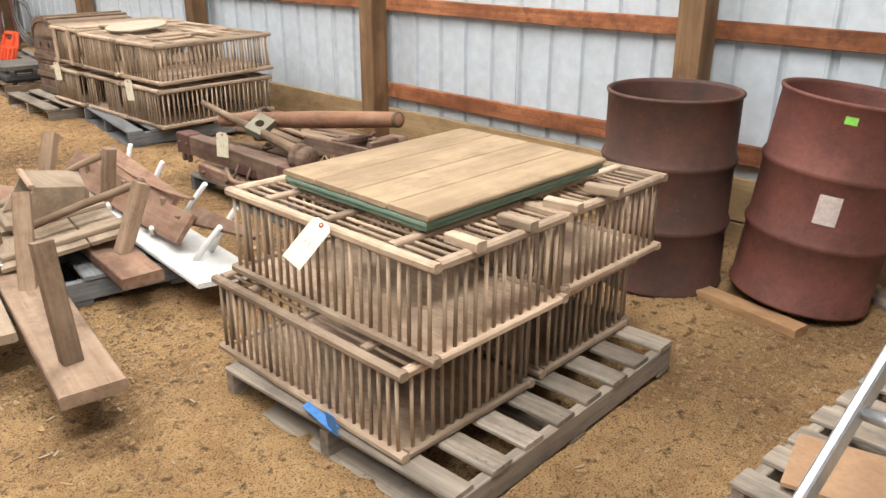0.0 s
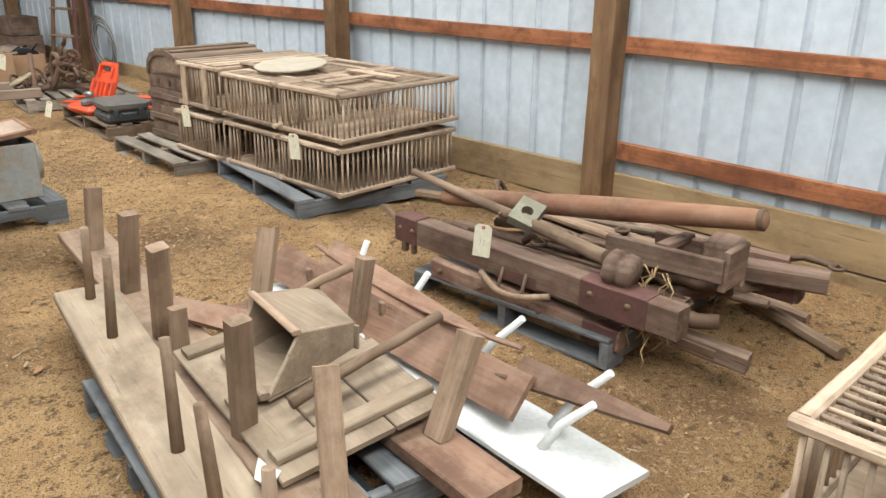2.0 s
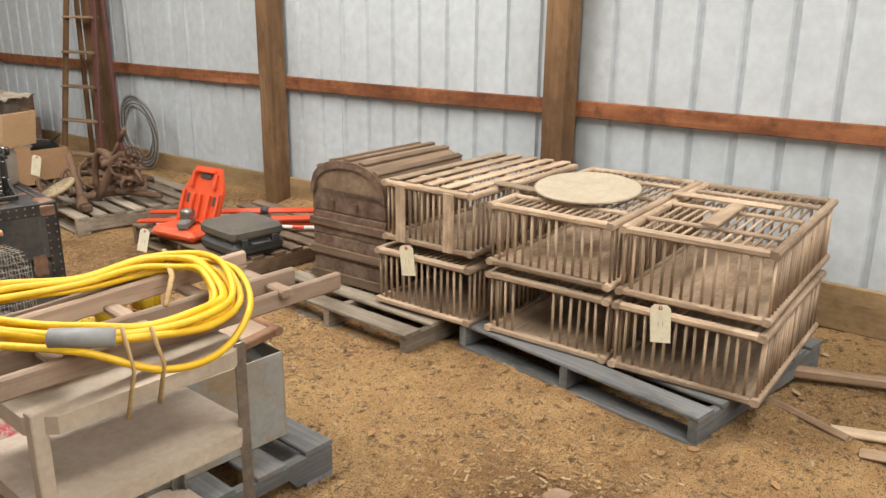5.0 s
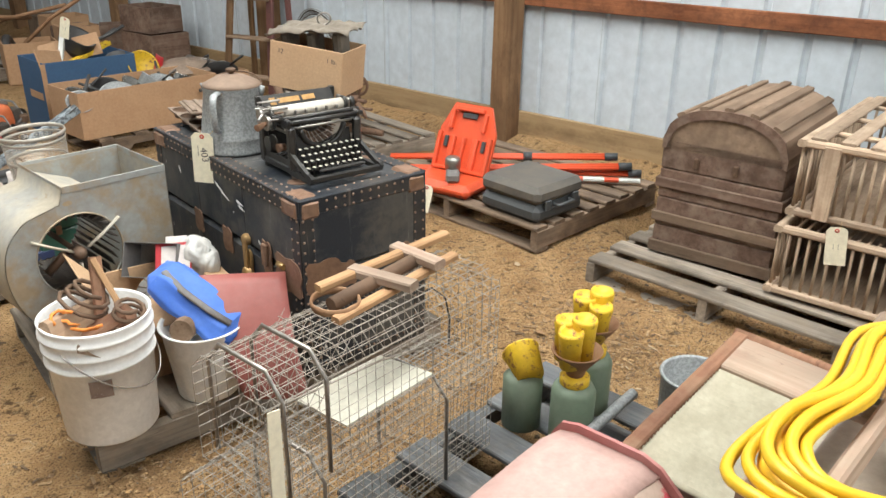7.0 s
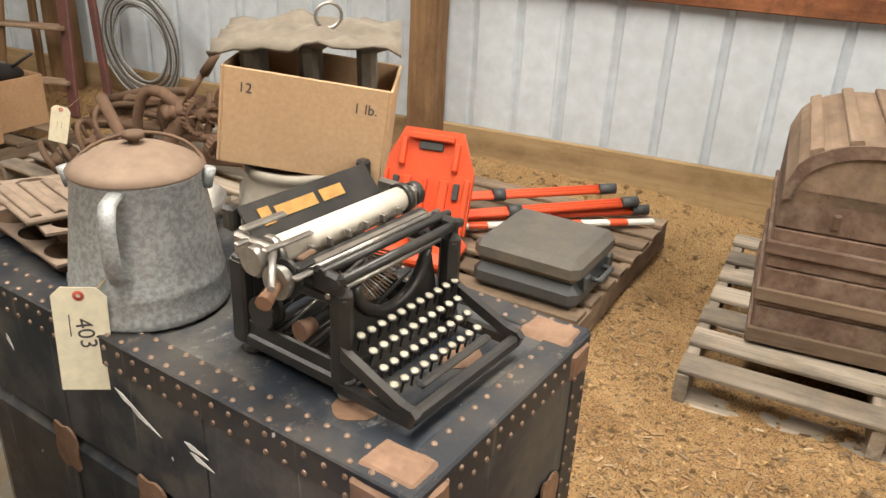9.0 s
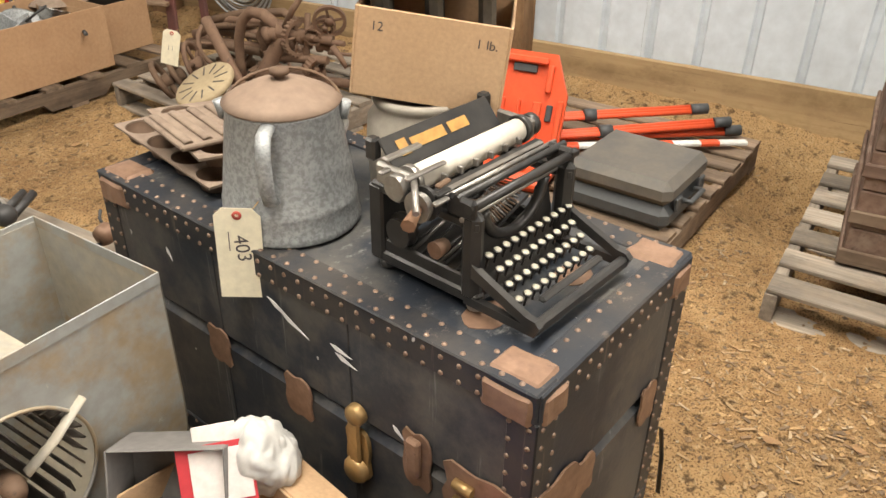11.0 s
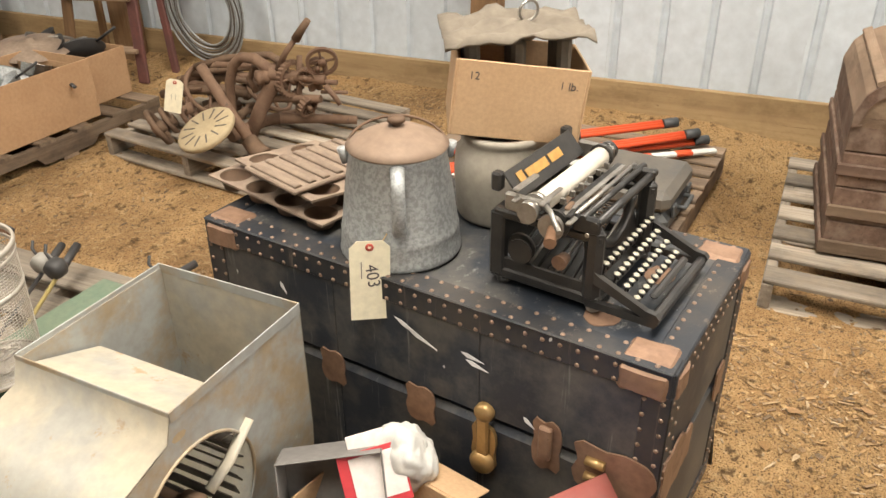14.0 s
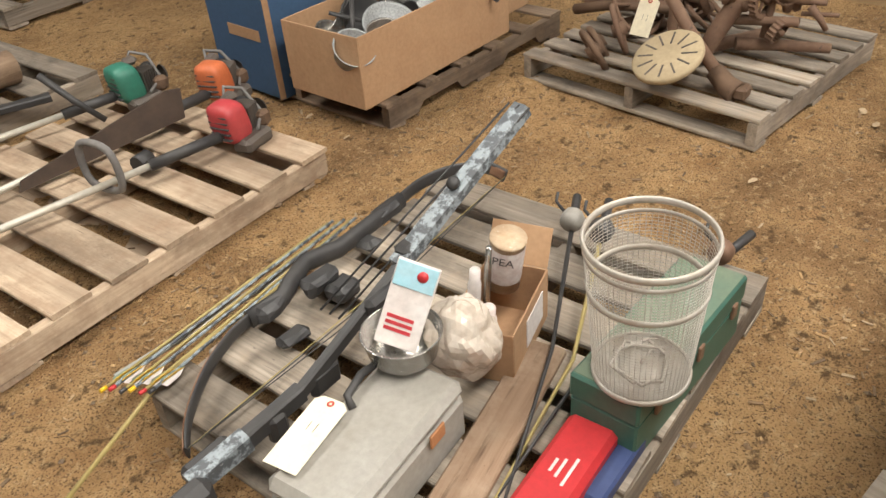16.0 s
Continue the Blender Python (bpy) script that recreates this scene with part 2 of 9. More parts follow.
# ---- materials ----
PALLET_GREY = wood("weathered pallet wood", (0.165, 0.138, 0.112), (0.46, 0.395, 0.32), dirt=(0.32, 0.24, 0.165), shade=0.3)
PALLET_BLUE = wood("grey pallet wood", (0.10, 0.105, 0.112), (0.235, 0.243, 0.25), dirt=(0.22, 0.18, 0.13), dirt_amount=0.3)
PALLET_BROWN = wood("brown pallet wood", (0.12, 0.085, 0.062), (0.33, 0.245, 0.175), dirt=(0.3, 0.2, 0.12))
PALLET_PALE = wood("pale pallet wood", (0.32, 0.235, 0.165), (0.60, 0.475, 0.345), dirt=(0.24, 0.15, 0.095), dirt_amount=0.5)
CRATE_WOOD = wood("dusty crate wood", (0.29, 0.20, 0.135), (0.56, 0.43, 0.315), dirt=(0.52, 0.41, 0.30), dirt_amount=0.45, grain=90, shade=0.32)
POST_WOOD = wood("post wood", (0.145, 0.08, 0.04), (0.315, 0.19, 0.10), dirt=(0.16, 0.09, 0.05), dirt_amount=0.4, grain=30, shade=0.08)
GIRT_WOOD = wood("reddish girt wood", (0.22, 0.075, 0.032), (0.47, 0.20, 0.095), dirt=(0.09, 0.035, 0.02), dirt_amount=0.75, grain=45, shade=0.2)
SKIRT_WOOD = wood("skirt board wood", (0.27, 0.175, 0.09), (0.45, 0.32, 0.18), dirt=(0.35, 0.25, 0.13), dirt_amount=0.5, grain=25, shade=0.1)
WALL_METAL = paint("painted steel sheet", (0.60, 0.655, 0.705), (0.52, 0.565, 0.605), 1.3, 0.36, 0.0, (0.40, 0.36, 0.30), 0.79, 0.08, 14)
# for the unseen roof and upper walls; kept dark so they bounce little light
ROOF_METAL = paint("roof steel", (0.20, 0.20, 0.195), (0.15, 0.15, 0.145), 1.0, 0.5)
RUST_RED = paint("rusty red paint", (0.20, 0.068, 0.05), (0.10, 0.04, 0.03), 5.5, 0.68, 0.15, (0.085, 0.032, 0.02), 0.6, 0.35)
RUST_DARK = paint("rusty dark drum", (0.125, 0.052, 0.036), (0.06, 0.038, 0.031), 5.0, 0.68, 0.15, (0.17, 0.08, 0.045), 0.62, 0.35)
STEEL_DARK = paint("dark stained steel", (0.10, 0.09, 0.08), (0.16, 0.13, 0.11), 7, 0.6, 0.4)


def dirt_material():
    m, nodes, links, bsdf = new_material("packed dirt")
    nt = m.node_tree
    big = noise_node(nt, 0.9, 5, None, 0.6)
    mid = noise_node(nt, 5.0, 6, None, 0.65)
    fine = noise_node(nt, 34.0, 8, None, 0.75)
    grit = noise_node(nt, 170.0, 3, None, 0.6)
    sub_soil = noise_node(nt, 0.38, 4, None, 0.6)
    stones = noise_node(nt, 20.0, 4, None, 0.6)
    c = mix_colors(nt, ramp(nt, mid, 0.32, 0.68), (0.38, 0.215, 0.098), (0.65, 0.415, 0.205))
    c = mix_colors(nt, ramp(nt, big, 0.46, 0.62), c, (0.225, 0.13, 0.065))
    c = mix_colors(nt, ramp(nt, sub_soil, 0.46, 0.62), c, (0.56, 0.36, 0.175))
    c = mix_colors(nt, ramp(nt, stones, 0.56, 0.66), c, (0.16, 0.098, 0.05))
    c = mix_colors(nt, ramp(nt, fine, 0.52, 0.68), c, (0.66, 0.46, 0.255))
    c = mix_colors(nt, ramp(nt, grit, 0.53, 0.64), c, (0.11, 0.066, 0.034))
    links.new(c, bsdf.inputs["Base Color"])
    bsdf.inputs["Roughness"].default_value = 0.95
    bsdf.inputs["Specular IOR Level"].default_value = 0.1
    add = nt.nodes.new("ShaderNodeMath")
    links.new(fine, add.inputs[0])
    links.new(grit, add.inputs[1])
    bump_from(nt, bsdf, add.outputs[0], 1.0, 0.02)
    return m


DIRT = dirt_material()

# ---- the barn ----
# floor: fine cells along the walk, coarse ones beyond
def grid_lines(a, b, lo, hi, small, large):
    out, v = [], lo
    while v < hi - 1e-6:
        out.append(v)
        v += small if a <= v < b else large
    return out + [hi]


xs = grid_lines(-1.2, 3.32, -9.2, 3.32, 0.025, 0.4)
ys = grid_lines(0.4, 13.6, -5.2, 21.2, 0.025, 0.4)
verts = [(x, y, floor_z(x, y) + roughness_z(x, y)) for y in ys for x in xs]
w = len(xs)
faces = [(j * w + i, j * w + i + 1, (j + 1) * w + i + 1, (j + 1) * w + i) for j in range(len(ys) - 1) for i in range(w - 1)]
me = bpy.data.meshes.new("floor")
me.from_pydata(verts, [], faces)
me.polygons.foreach_set("use_smooth", [True] * len(faces))
me.materials.append(DIRT)
tagged(new("floor", me), "ochre packed dirt floor with scattered chips and straw", "floor", kind="structure")

# sheet-steel wall: flat pans between trapezoid ribs, 9 inches apart
RIB = 0.2286
WALL_X, WALL_TOP = 3.345, 3.4


def sheet_profile(ribs):
    pts = []
    for k in range(ribs):
        y0 = k * RIB
        pts += [(0.0, y0), (0.0, y0 + 0.170), (0.006, y0 + 0.172), (0.021, y0 + 0.180), (0.021, y0 + 0.203), (0.006, y0 + 0.211), (0.0, y0 + 0.213)]
    return pts + [(0.0, ribs * RIB)]


def steel_wall(name, m, length, height, label):
    root = thing(name, m, label, "wall", kind="structure")
    n = max(1, round(length / (4 * RIB)))
    bm = bmesh.new()
    prof = sheet_profile(4)
    low = [bm.verts.new((x, y, 0)) for x, y in prof]
    top = [bm.verts.new((x, y, height)) for x, y in prof]
    low2 = [bm.verts.new((x + 0.002, y, 0)) for x, y in prof]
    top2 = [bm.verts.new((x + 0.002, y, height)) for x, y in prof]
    for i in range(len(prof) - 1):
        bm.faces.new((low[i], low[i + 1], top[i + 1], top[i]))
        bm.faces.new((low2[i], top2[i], top2[i + 1], low2[i + 1]))
        bm.faces.new((low[i], low2[i], low2[i + 1], low[i + 1]))
        bm.faces.new((top[i], top[i + 1], top2[i + 1], top2[i]))
    me = mesh_of("steel_sheet", bm, WALL_METAL)
    for k in range(n):
        ob = new("steel_sheet", me)
        ob.parent = root
        ob.matrix_basis = Matrix.Translation((0.004 * (k % 2), k * 4 * RIB, 0))
    return root


steel_wall("wall_east", pose(WALL_X, -5.4, 0.02), 26.6, WALL_TOP, "pale blue-grey ribbed steel sheet wall")
# unseen walls added to close the barn, round two assumed wide doorways
for name, x, y, rz, length, z0, h in (
    ("wall_west_a", -9.1, 1.4, 180, 6.5, -0.15, WALL_TOP), ("wall_west_b", -9.1, 21.2, 180, 12.6, -0.15, WALL_TOP),
    ("wall_north", 3.3, 21.1, 90, 12.5, -0.1, WALL_TOP),
    ("wall_south_a", -9.0, -5.1, -90, 2.9, -0.15, WALL_TOP), ("wall_south_b", 0.2, -5.1, -90, 3.2, -0.15, WALL_TOP)):
    steel_wall(name, pose(x, y, z0, 0, 0, rz), length, h, "unseen ribbed steel sheet wall added to close the barn")
# roof and upper walls out of view, added to shut out the sky
bm = bmesh.new()
add_box(bm, -2.9, 8, 0, 13.0, 27.0, 0.06)
solo("ceiling", bm, ROOF_METAL, pose(0, 0, 4.25), "unseen dark roof added to close the barn", "ceiling", kind="structure")
for name, x, y, sx, sy in (("upper_wall_a", 3.4, 8, 0.1, 27), ("upper_wall_b", -9.2, 8, 0.1, 27), ("upper_wall_c", -2.9, 21.3, 12.6, 0.1), ("upper_wall_d", -2.9, -5.3, 12.6, 0.1)):
    bm = bmesh.new()
    add_box(bm, x, y, 3.8, sx, sy, 0.9)
    solo(name, bm, ROOF_METAL, pose(0, 0, 0), "unseen dark upper wall added under the roof", "wall", kind="structure")

# posts, girts and skirt boards of the wall
POST_YS = [4.96 + 2.44 * k for k in range(-4, 7)]
for y in POST_YS:
    post = thing("post", pose(3.23, y, -0.1), "square rough-sawn timber wall post", "post", "wall posts", "structure")
    plank("timber", post, 3.5, 0.14, 0.14, Matrix.Translation((0, 0, 1.7)) @ Matrix.Rotation(radians(-90), 4, "Y"), POST_WOOD)
for z, group in ((0.965, "upper"), (0.37, "lower"), (1.95, "top"), (2.8, "eave")):
    for k, y in enumerate(POST_YS[:-1]):
        if group == "lower" and y > 4.0:
            continue
        girt = thing("girt", pose(3.315, y + 1.22, z), "reddish-brown rough timber girt along the wall", "girt", "wall girts", "structure")
        plank("timber", girt, 2.44 - 0.02, 0.09 if group != "lower" else 0.10, 0.038, Matrix.Rotation(radians(90), 4, "Z") @ Matrix.Rotation(radians(90), 4, "X"), GIRT_WOOD)
for k, y in enumerate(POST_YS[:-1]):
    for row in range(2):
        b = thing("skirt_board", pose(3.316 - 0.002 * row, y + 1.22, 0.125 - 0.235 * row + 0.004 * (k % 3)), "tan plank skirt board at the wall's foot", "baseboard", "skirt boards", "structure")
        plank("board", b, 2.43, 0.225, 0.036, Matrix.Rotation(radians(90), 4, "Z") @ Matrix.Rotation(radians(90), 4, "X"), SKIRT_WOOD)


# ---- pallets ----
def pallet(x, y, rz, Lx, Ly, n, material, label, z=None, stringers=3, bottom=3, board=0.09, tilt=(0, 0), height=0.125, skip=(), notch=False):
    """Deck boards along local y, stringers along local x."""
    z = floor_z(x, y) if z is None else z
    p = thing("pallet", pose(x, y, z, tilt[0], tilt[1], rz), label, "pallet", "pallets")
    rng = random.Random(round(100 * x + 10 * y))
    for k in range(stringers):
        sy = -Ly / 2 + 0.02 + k * (Ly - 0.04) / (stringers - 1)
        if notch:
            bm = bmesh.new()
            a, h = Lx / 2, height - 0.036
            add_prism(bm, [(-a, 0), (-a * 0.72, 0), (-a * 0.66, h * 0.45), (-a * 0.3, h * 0.45), (-a * 0.24, 0), (a * 0.24, 0), (a * 0.3, h * 0.45), (a * 0.66, h * 0.45), (a * 0.72, 0), (a, 0), (a, h), (-a, h)], 0.038,
                      Matrix.Translation((0, sy + 0.019, 0.018)) @ Matrix.Rotation(radians(90), 4, "X"))
            part("stringer", bm, material, p)
        else:
            plank("stringer", p, Lx, 0.038, height - 0.036, Matrix.Translation((0, sy, 0.018 + (height - 0.036) / 2)), material)
    turn = Matrix.Rotation(radians(90), 4, "Z")
    for k in range(n):
        if k in skip:
            continue
        sx = -Lx / 2 + board / 2 + k * (Lx - board) / (n - 1)
        plank("deck_board", p, Ly, board, 0.018, Matrix.Translation((sx + rng.uniform(-0.006, 0.006), rng.uniform(-0.006, 0.006), height - 0.009)) @ turn @ Matrix.Rotation(radians(rng.uniform(-0.8, 0.8)), 4, "Z"), material)
    for k in range(bottom):
        sx = -Lx / 2 + board / 2 + k * (Lx - board) / (bottom - 1)
        plank("bottom_board", p, Ly, board, 0.018, Matrix.Translation((sx, 0, 0.009)) @ turn, material)
    return p


pallet(1.28, 2.29, 2, 1.22, 1.04, 8, PALLET_GREY, "weathered grey wooden pallet under slatted crates", board=0.09, z=-0.115)
pallet(2.414, 6.476, -8.7, 1.02, 1.2, 7, PALLET_BLUE, "blue-grey wooden pallet under slatted crates", board=0.11)
pallet(2.36, 7.78, -2, 1.14, 1.06, 7, PALLET_GREY, "weathered wooden pallet under the domed trunk and crates", board=0.105, z=-0.02)
pallet(2.45, 9.2, -5, 1.0, 1.2, 8, PALLET_BROWN, "brown wooden pallet holding tool cases and tripods", board=0.085, z=0.0)
pallet(2.42, 10.715, -8, 1.02, 1.08, 8, PALLET_GREY, "grey weathered pallet holding rusty machine parts", board=0.085, z=0.0)
pallet(1.94, 12.03, -3, 1.22, 1.1, 6, PALLET_BROWN, "brown notched pallet holding cardboard boxes of pans", z=0.0, notch=True)
pallet(0.27, 12.06, 1, 1.3, 1.14, 7, PALLET_PALE, "pale pallet with gaps holding garden trimmers", board=0.13, z=-0.01)
pallet(0.4, 10.46, 0, 1.2, 1.06, 7, PALLET_GREY, "grey pallet holding a bow, tool boxes and fishing gear", board=0.13, z=0.0)
pallet(0.475, 9.035, -10.5, 1.20, 1.00, 6, PALLET_GREY, "grey pallet under the black steamer trunk", board=0.12, z=-0.01)


# ---- chicken crates and drums ----
rod_meshes = {}


def rod(name, parent, p, q, r, material):
    L = (Vector(q) - Vector(p)).length
    key = (round(L, 3), r, material.name)
    if key not in rod_meshes:
        bm = bmesh.new()
        add_tube(bm, [(-L / 2, 0, 0), (L / 2, 0, 0)], r, 7)
        rod_meshes[key] = mesh_of("rod", bm, material)
    ob = new(name, rod_meshes[key])
    ob.parent = parent
    ob.matrix_basis = between(p, q)
    return ob


def crate(m, label, Lx=0.95, Ly=0.585, h=0.275, material=None, missing=(), solid_top=False):
    """A poultry crate: four rails below, four above, thin rods between, a slatted floor and lid. Origin at its base's centre."""
    material = material or CRATE_WOOD
    c = thing("poultry_crate", m, label, "crate", "poultry crates")
    rng = random.Random(len(label))
    X, Y, r, w = Lx / 2, Ly / 2, 0.028, 0.034
    for z, nm in ((r / 2, "bottom_rail"), (h - r / 2, "top_rail")):
        for s in (-1, 1):
            plank(nm, c, Lx, w, r, Matrix.Translation((0, s * (Y - w / 2), z)), material, worn=0.007)
            plank(nm, c, Ly - 2 * w, w, r, Matrix.Translation((s * (X - w / 2), 0, z)) @ Matrix.Rotation(radians(90), 4, "Z"), material, worn=0.007)
    nx, ny = 24, 14
    for s in (-1, 1):
        for k in range(nx):
            if (s, k) in missing:
                continue
            x = -X + 0.03 + k * (Lx - 0.06) / (nx - 1)
            rod("rod", c, (x, s * (Y - w / 2), r * 0.8), (x + rng.uniform(-0.004, 0.004), s * (Y - w / 2), h - r * 0.8), 0.0062, material)
        for k in range(1, ny):
            if ("e", s, k) in missing:
                continue
            y = -Y + 0.02 + k * (Ly - 0.04) / ny
            rod("rod", c, (s * (X - w / 2), y, r * 0.8), (s * (X - w / 2), y + rng.uniform(-0.004, 0.004), h - r * 0.8), 0.0062, material)
    bm = bmesh.new()
    add_box(bm, 0, 0, r * 0.5, Lx - 2 * w, Ly - 2 * w, 0.010, 0.002)
    part("floor_panel", bm, material, c)
    # lid: cross bars with rods
    for x in (-0.30 * Lx, 0.0, 0.30 * Lx):
        plank("lid_bar", c, Ly - 2 * w, 0.03, 0.016, Matrix.Translation((x, 0, h - 0.006)) @ Matrix.Rotation(radians(90), 4, "Z"), material)
    for k in range(1, 14):
        y = -Y + w + k * (Ly - 2 * w) / 14
        if solid_top:
            if k in (1, 4, 7, 10, 13):
                plank("lid_slat", c, Lx - 0.02, 0.055, 0.010, Matrix.Translation((0, y, h + 0.006)), material)
        else:
            rod("lid_rod", c, (-X + w, y, h - 0.014), (X - w, y + rng.uniform(-0.004, 0.004), h - 0.014), 0.006, material)
    return c


TOP_A = 0.012
crate(pose(1.00, 2.43, TOP_A, 0, 0, 90), "dusty tan slatted poultry crate on a grey pallet", 0.96, 0.60, 0.29)
crate(pose(1.62, 2.44, TOP_A, 0, 0, 91), "dusty tan slatted poultry crate on a grey pallet", 0.95, 0.58, 0.28)
crate(pose(1.06, 2.37, TOP_A + 0.305, 0.5, 0, 90.5), "dusty slatted poultry crate stacked under a wooden board", 0.97, 0.61, 0.30)
crate(pose(1.69, 2.40, TOP_A + 0.30, 0, 0, 90), "dusty slatted poultry crate stacked on another", 0.96, 0.60, 0.29)
TOP_D = 0.128
for (x, y, dz, rz, label, miss) in (
    (2.48, 6.13, 0.0, 2, "dusty slatted poultry crate with a paper tag", ()),
    (2.50, 6.13, 0.31, 2, "dusty slatted poultry crate with a patched lid", ()),
    (2.47, 6.72, 0.0, 1, "slatted poultry crate with broken-out rods", (("e", -1, 7), ("e", -1, 8), ("e", -1, 9), ("e", -1, 10))),
    (2.47, 6.72, 0.315, 1, "slatted poultry crate carrying a pale round lid", ())):
    crate(pose(x, y, TOP_D + dz, 0, -1 if dz else 0, rz), label, missing=miss)
crate(pose(2.45, 7.37, 0.12, 0, 0, 1), "old slatted poultry crate with a wide-railed front", 0.95, 0.56)
crate(pose(2.49, 7.37, 0.43, 0, 0, 1), "old poultry crate with boarded lid", 0.95, 0.53, 0.29, solid_top=True)


def drum(m, label, material):
    d = thing("steel_drum", m, label, "barrel", "steel drums")
    R, H = 0.286, 0.88
    prof = [(R - 0.01, 0.0), (R + 0.006, 0.003), (R + 0.008, 0.014), (R, 0.022)]
    for z in (0.30, 0.585):
        prof += [(R, z - 0.028), (R + 0.010, z - 0.012), (R + 0.013, z), (R + 0.010, z + 0.012), (R, z + 0.028)]
    prof += [(R, H - 0.022), (R + 0.008, H - 0.014), (R + 0.009, H - 0.004), (R + 0.003, H), (R - 0.008, H - 0.003), (R - 0.010, H - 0.02), (R - 0.012, 0.03), (0, 0.025)]
    bm = bmesh.new()
    add_lathe(bm, prof, 56, wobble=0.003)
    part("shell", bm, material, d)
    bm = bmesh.new()
    add_lathe(bm, [(0, 0.004), (R - 0.008, 0.004), (R - 0.008, 0.012), (0, 0.012)], 40)
    part("base", bm, STEEL_DARK, d)
    return d


drum(pose(2.665, 2.29, -0.105, 0, 0, 40), "open rusty dark-red steel drum against the wall", RUST_DARK)

# ---- the front: drums, boards, benches, wagon parts ----
BOARD_TAN = wood("tan board", (0.29, 0.205, 0.125), (0.41, 0.305, 0.195), dirt=(0.25, 0.17, 0.105), dirt_amount=0.6, grain=25, shade=0.1)
GREEN_EDGE = paint("faded green paint", (0.16, 0.27, 0.20), (0.26, 0.34, 0.26), 9, 0.7, 0, (0.42, 0.34, 0.22), 0.64)
BENCH_BROWN = wood("dusty brown bench wood", (0.20, 0.125, 0.08), (0.37, 0.26, 0.18), dirt=(0.38, 0.29, 0.21), dirt_amount=0.5, grain=40)
BENCH_BEIGE = wood("beige bench wood", (0.25, 0.185, 0.125), (0.40, 0.32, 0.235), dirt=(0.30, 0.215, 0.145), dirt_amount=0.7, grain=45, shade=0.14)
LEG_WOOD = wood("old leg wood", (0.19, 0.12, 0.075), (0.38, 0.27, 0.185), dirt=(0.36, 0.26, 0.18), grain=50)
RED_WOOD = wood("reddish board wood", (0.18, 0.098, 0.064), (0.33, 0.20, 0.135), dirt=(0.34, 0.25, 0.18), dirt_amount=0.45, grain=30)
RED_LONG = wood("reddish long boards", (0.18, 0.098, 0.064), (0.34, 0.205, 0.14), dirt=(0.34, 0.25, 0.18), dirt_amount=0.4, grain=45, along="y")
BENCH_LONG = wood("beige box boards", (0.24, 0.175, 0.118), (0.40, 0.315, 0.23), dirt=(0.30, 0.215, 0.145), dirt_amount=0.6, grain=50, shade=0.14, along="y")
WAGON_WOOD = wood("faded red wagon wood", (0.12, 0.072, 0.052), (0.36, 0.255, 0.185), dirt=(0.15, 0.06, 0.045), dirt_amount=0.5, grain=40, shade=0.35)
POLE_WOOD = wood("brown pole wood", (0.17, 0.078, 0.048), (0.37, 0.20, 0.12), grain=30, shade=0.08)
FRESH_WOOD = wood("fresh lumber", (0.36, 0.20, 0.10), (0.52, 0.33, 0.175), dirt_amount=0.15, shade=0.05)
WHITE_PAINT = paint("white chipped paint", (0.74, 0.74, 0.72), (0.62, 0.61, 0.57), 6, 0.6, 0, (0.42, 0.35, 0.26), 0.7)
IRON = paint("rusty iron", (0.12, 0.075, 0.05), (0.20, 0.125, 0.08), 12, 0.75, 0.4, (0.07, 0.05, 0.04), 0.6, 0.4)
IRON_RED = paint("red rusty iron plate", (0.17, 0.075, 0.06), (0.11, 0.06, 0.05), 10, 0.75, 0.3, None, 0.6, 0.3)
TWINE = paint("straw twine", (0.48, 0.33, 0.16), (0.36, 0.24, 0.11), 30, 0.9)
ALU = paint("aluminium", (0.74, 0.75, 0.76), (0.62, 0.63, 0.64), 12, 0.34, 0.85)
CARD_TAG = paint("manila tag card", (0.82, 0.76, 0.58), (0.77, 0.71, 0.54), 20, 0.8, bump=0.05)
INK = paint("dark ink", (0.06, 0.05, 0.05), (0.09, 0.08, 0.08), 30, 0.7)
TAG_RED = paint("red tag eyelet", (0.55, 0.10, 0.07), (0.45, 0.08, 0.06), 30, 0.7)
GREEN_STICKER = paint("green sticker", (0.25, 0.62, 0.10), (0.22, 0.55, 0.09), 30, 0.5)
PAPER = paint("worn paper label", (0.66, 0.60, 0.57), (0.52, 0.40, 0.36), 40, 0.8, 0, (0.25, 0.1, 0.08), 0.66)
BLUE_TAPE = paint("blue tape", (0.07, 0.25, 0.60), (0.06, 0.20, 0.5), 30, 0.6)


def text_part(body, size, m, parent, material, label=""):
    cu = bpy.data.curves.new("writing", "FONT")
    cu.body, cu.size, cu.align_x, cu.align_y, cu.extrude = body, size, "CENTER", "CENTER", 0.0002
    ob = new("writing", cu)
    dg = bpy.context.evaluated_depsgraph_get()
    me = bpy.data.meshes.new_from_object(ob.evaluated_get(dg))
    bpy.data.objects.remove(ob)
    me.materials.clear()
    me.materials.append(material)
    t = new("writing", me)
    t.parent = parent
    t.matrix_basis = m
    return tagged(t, label)


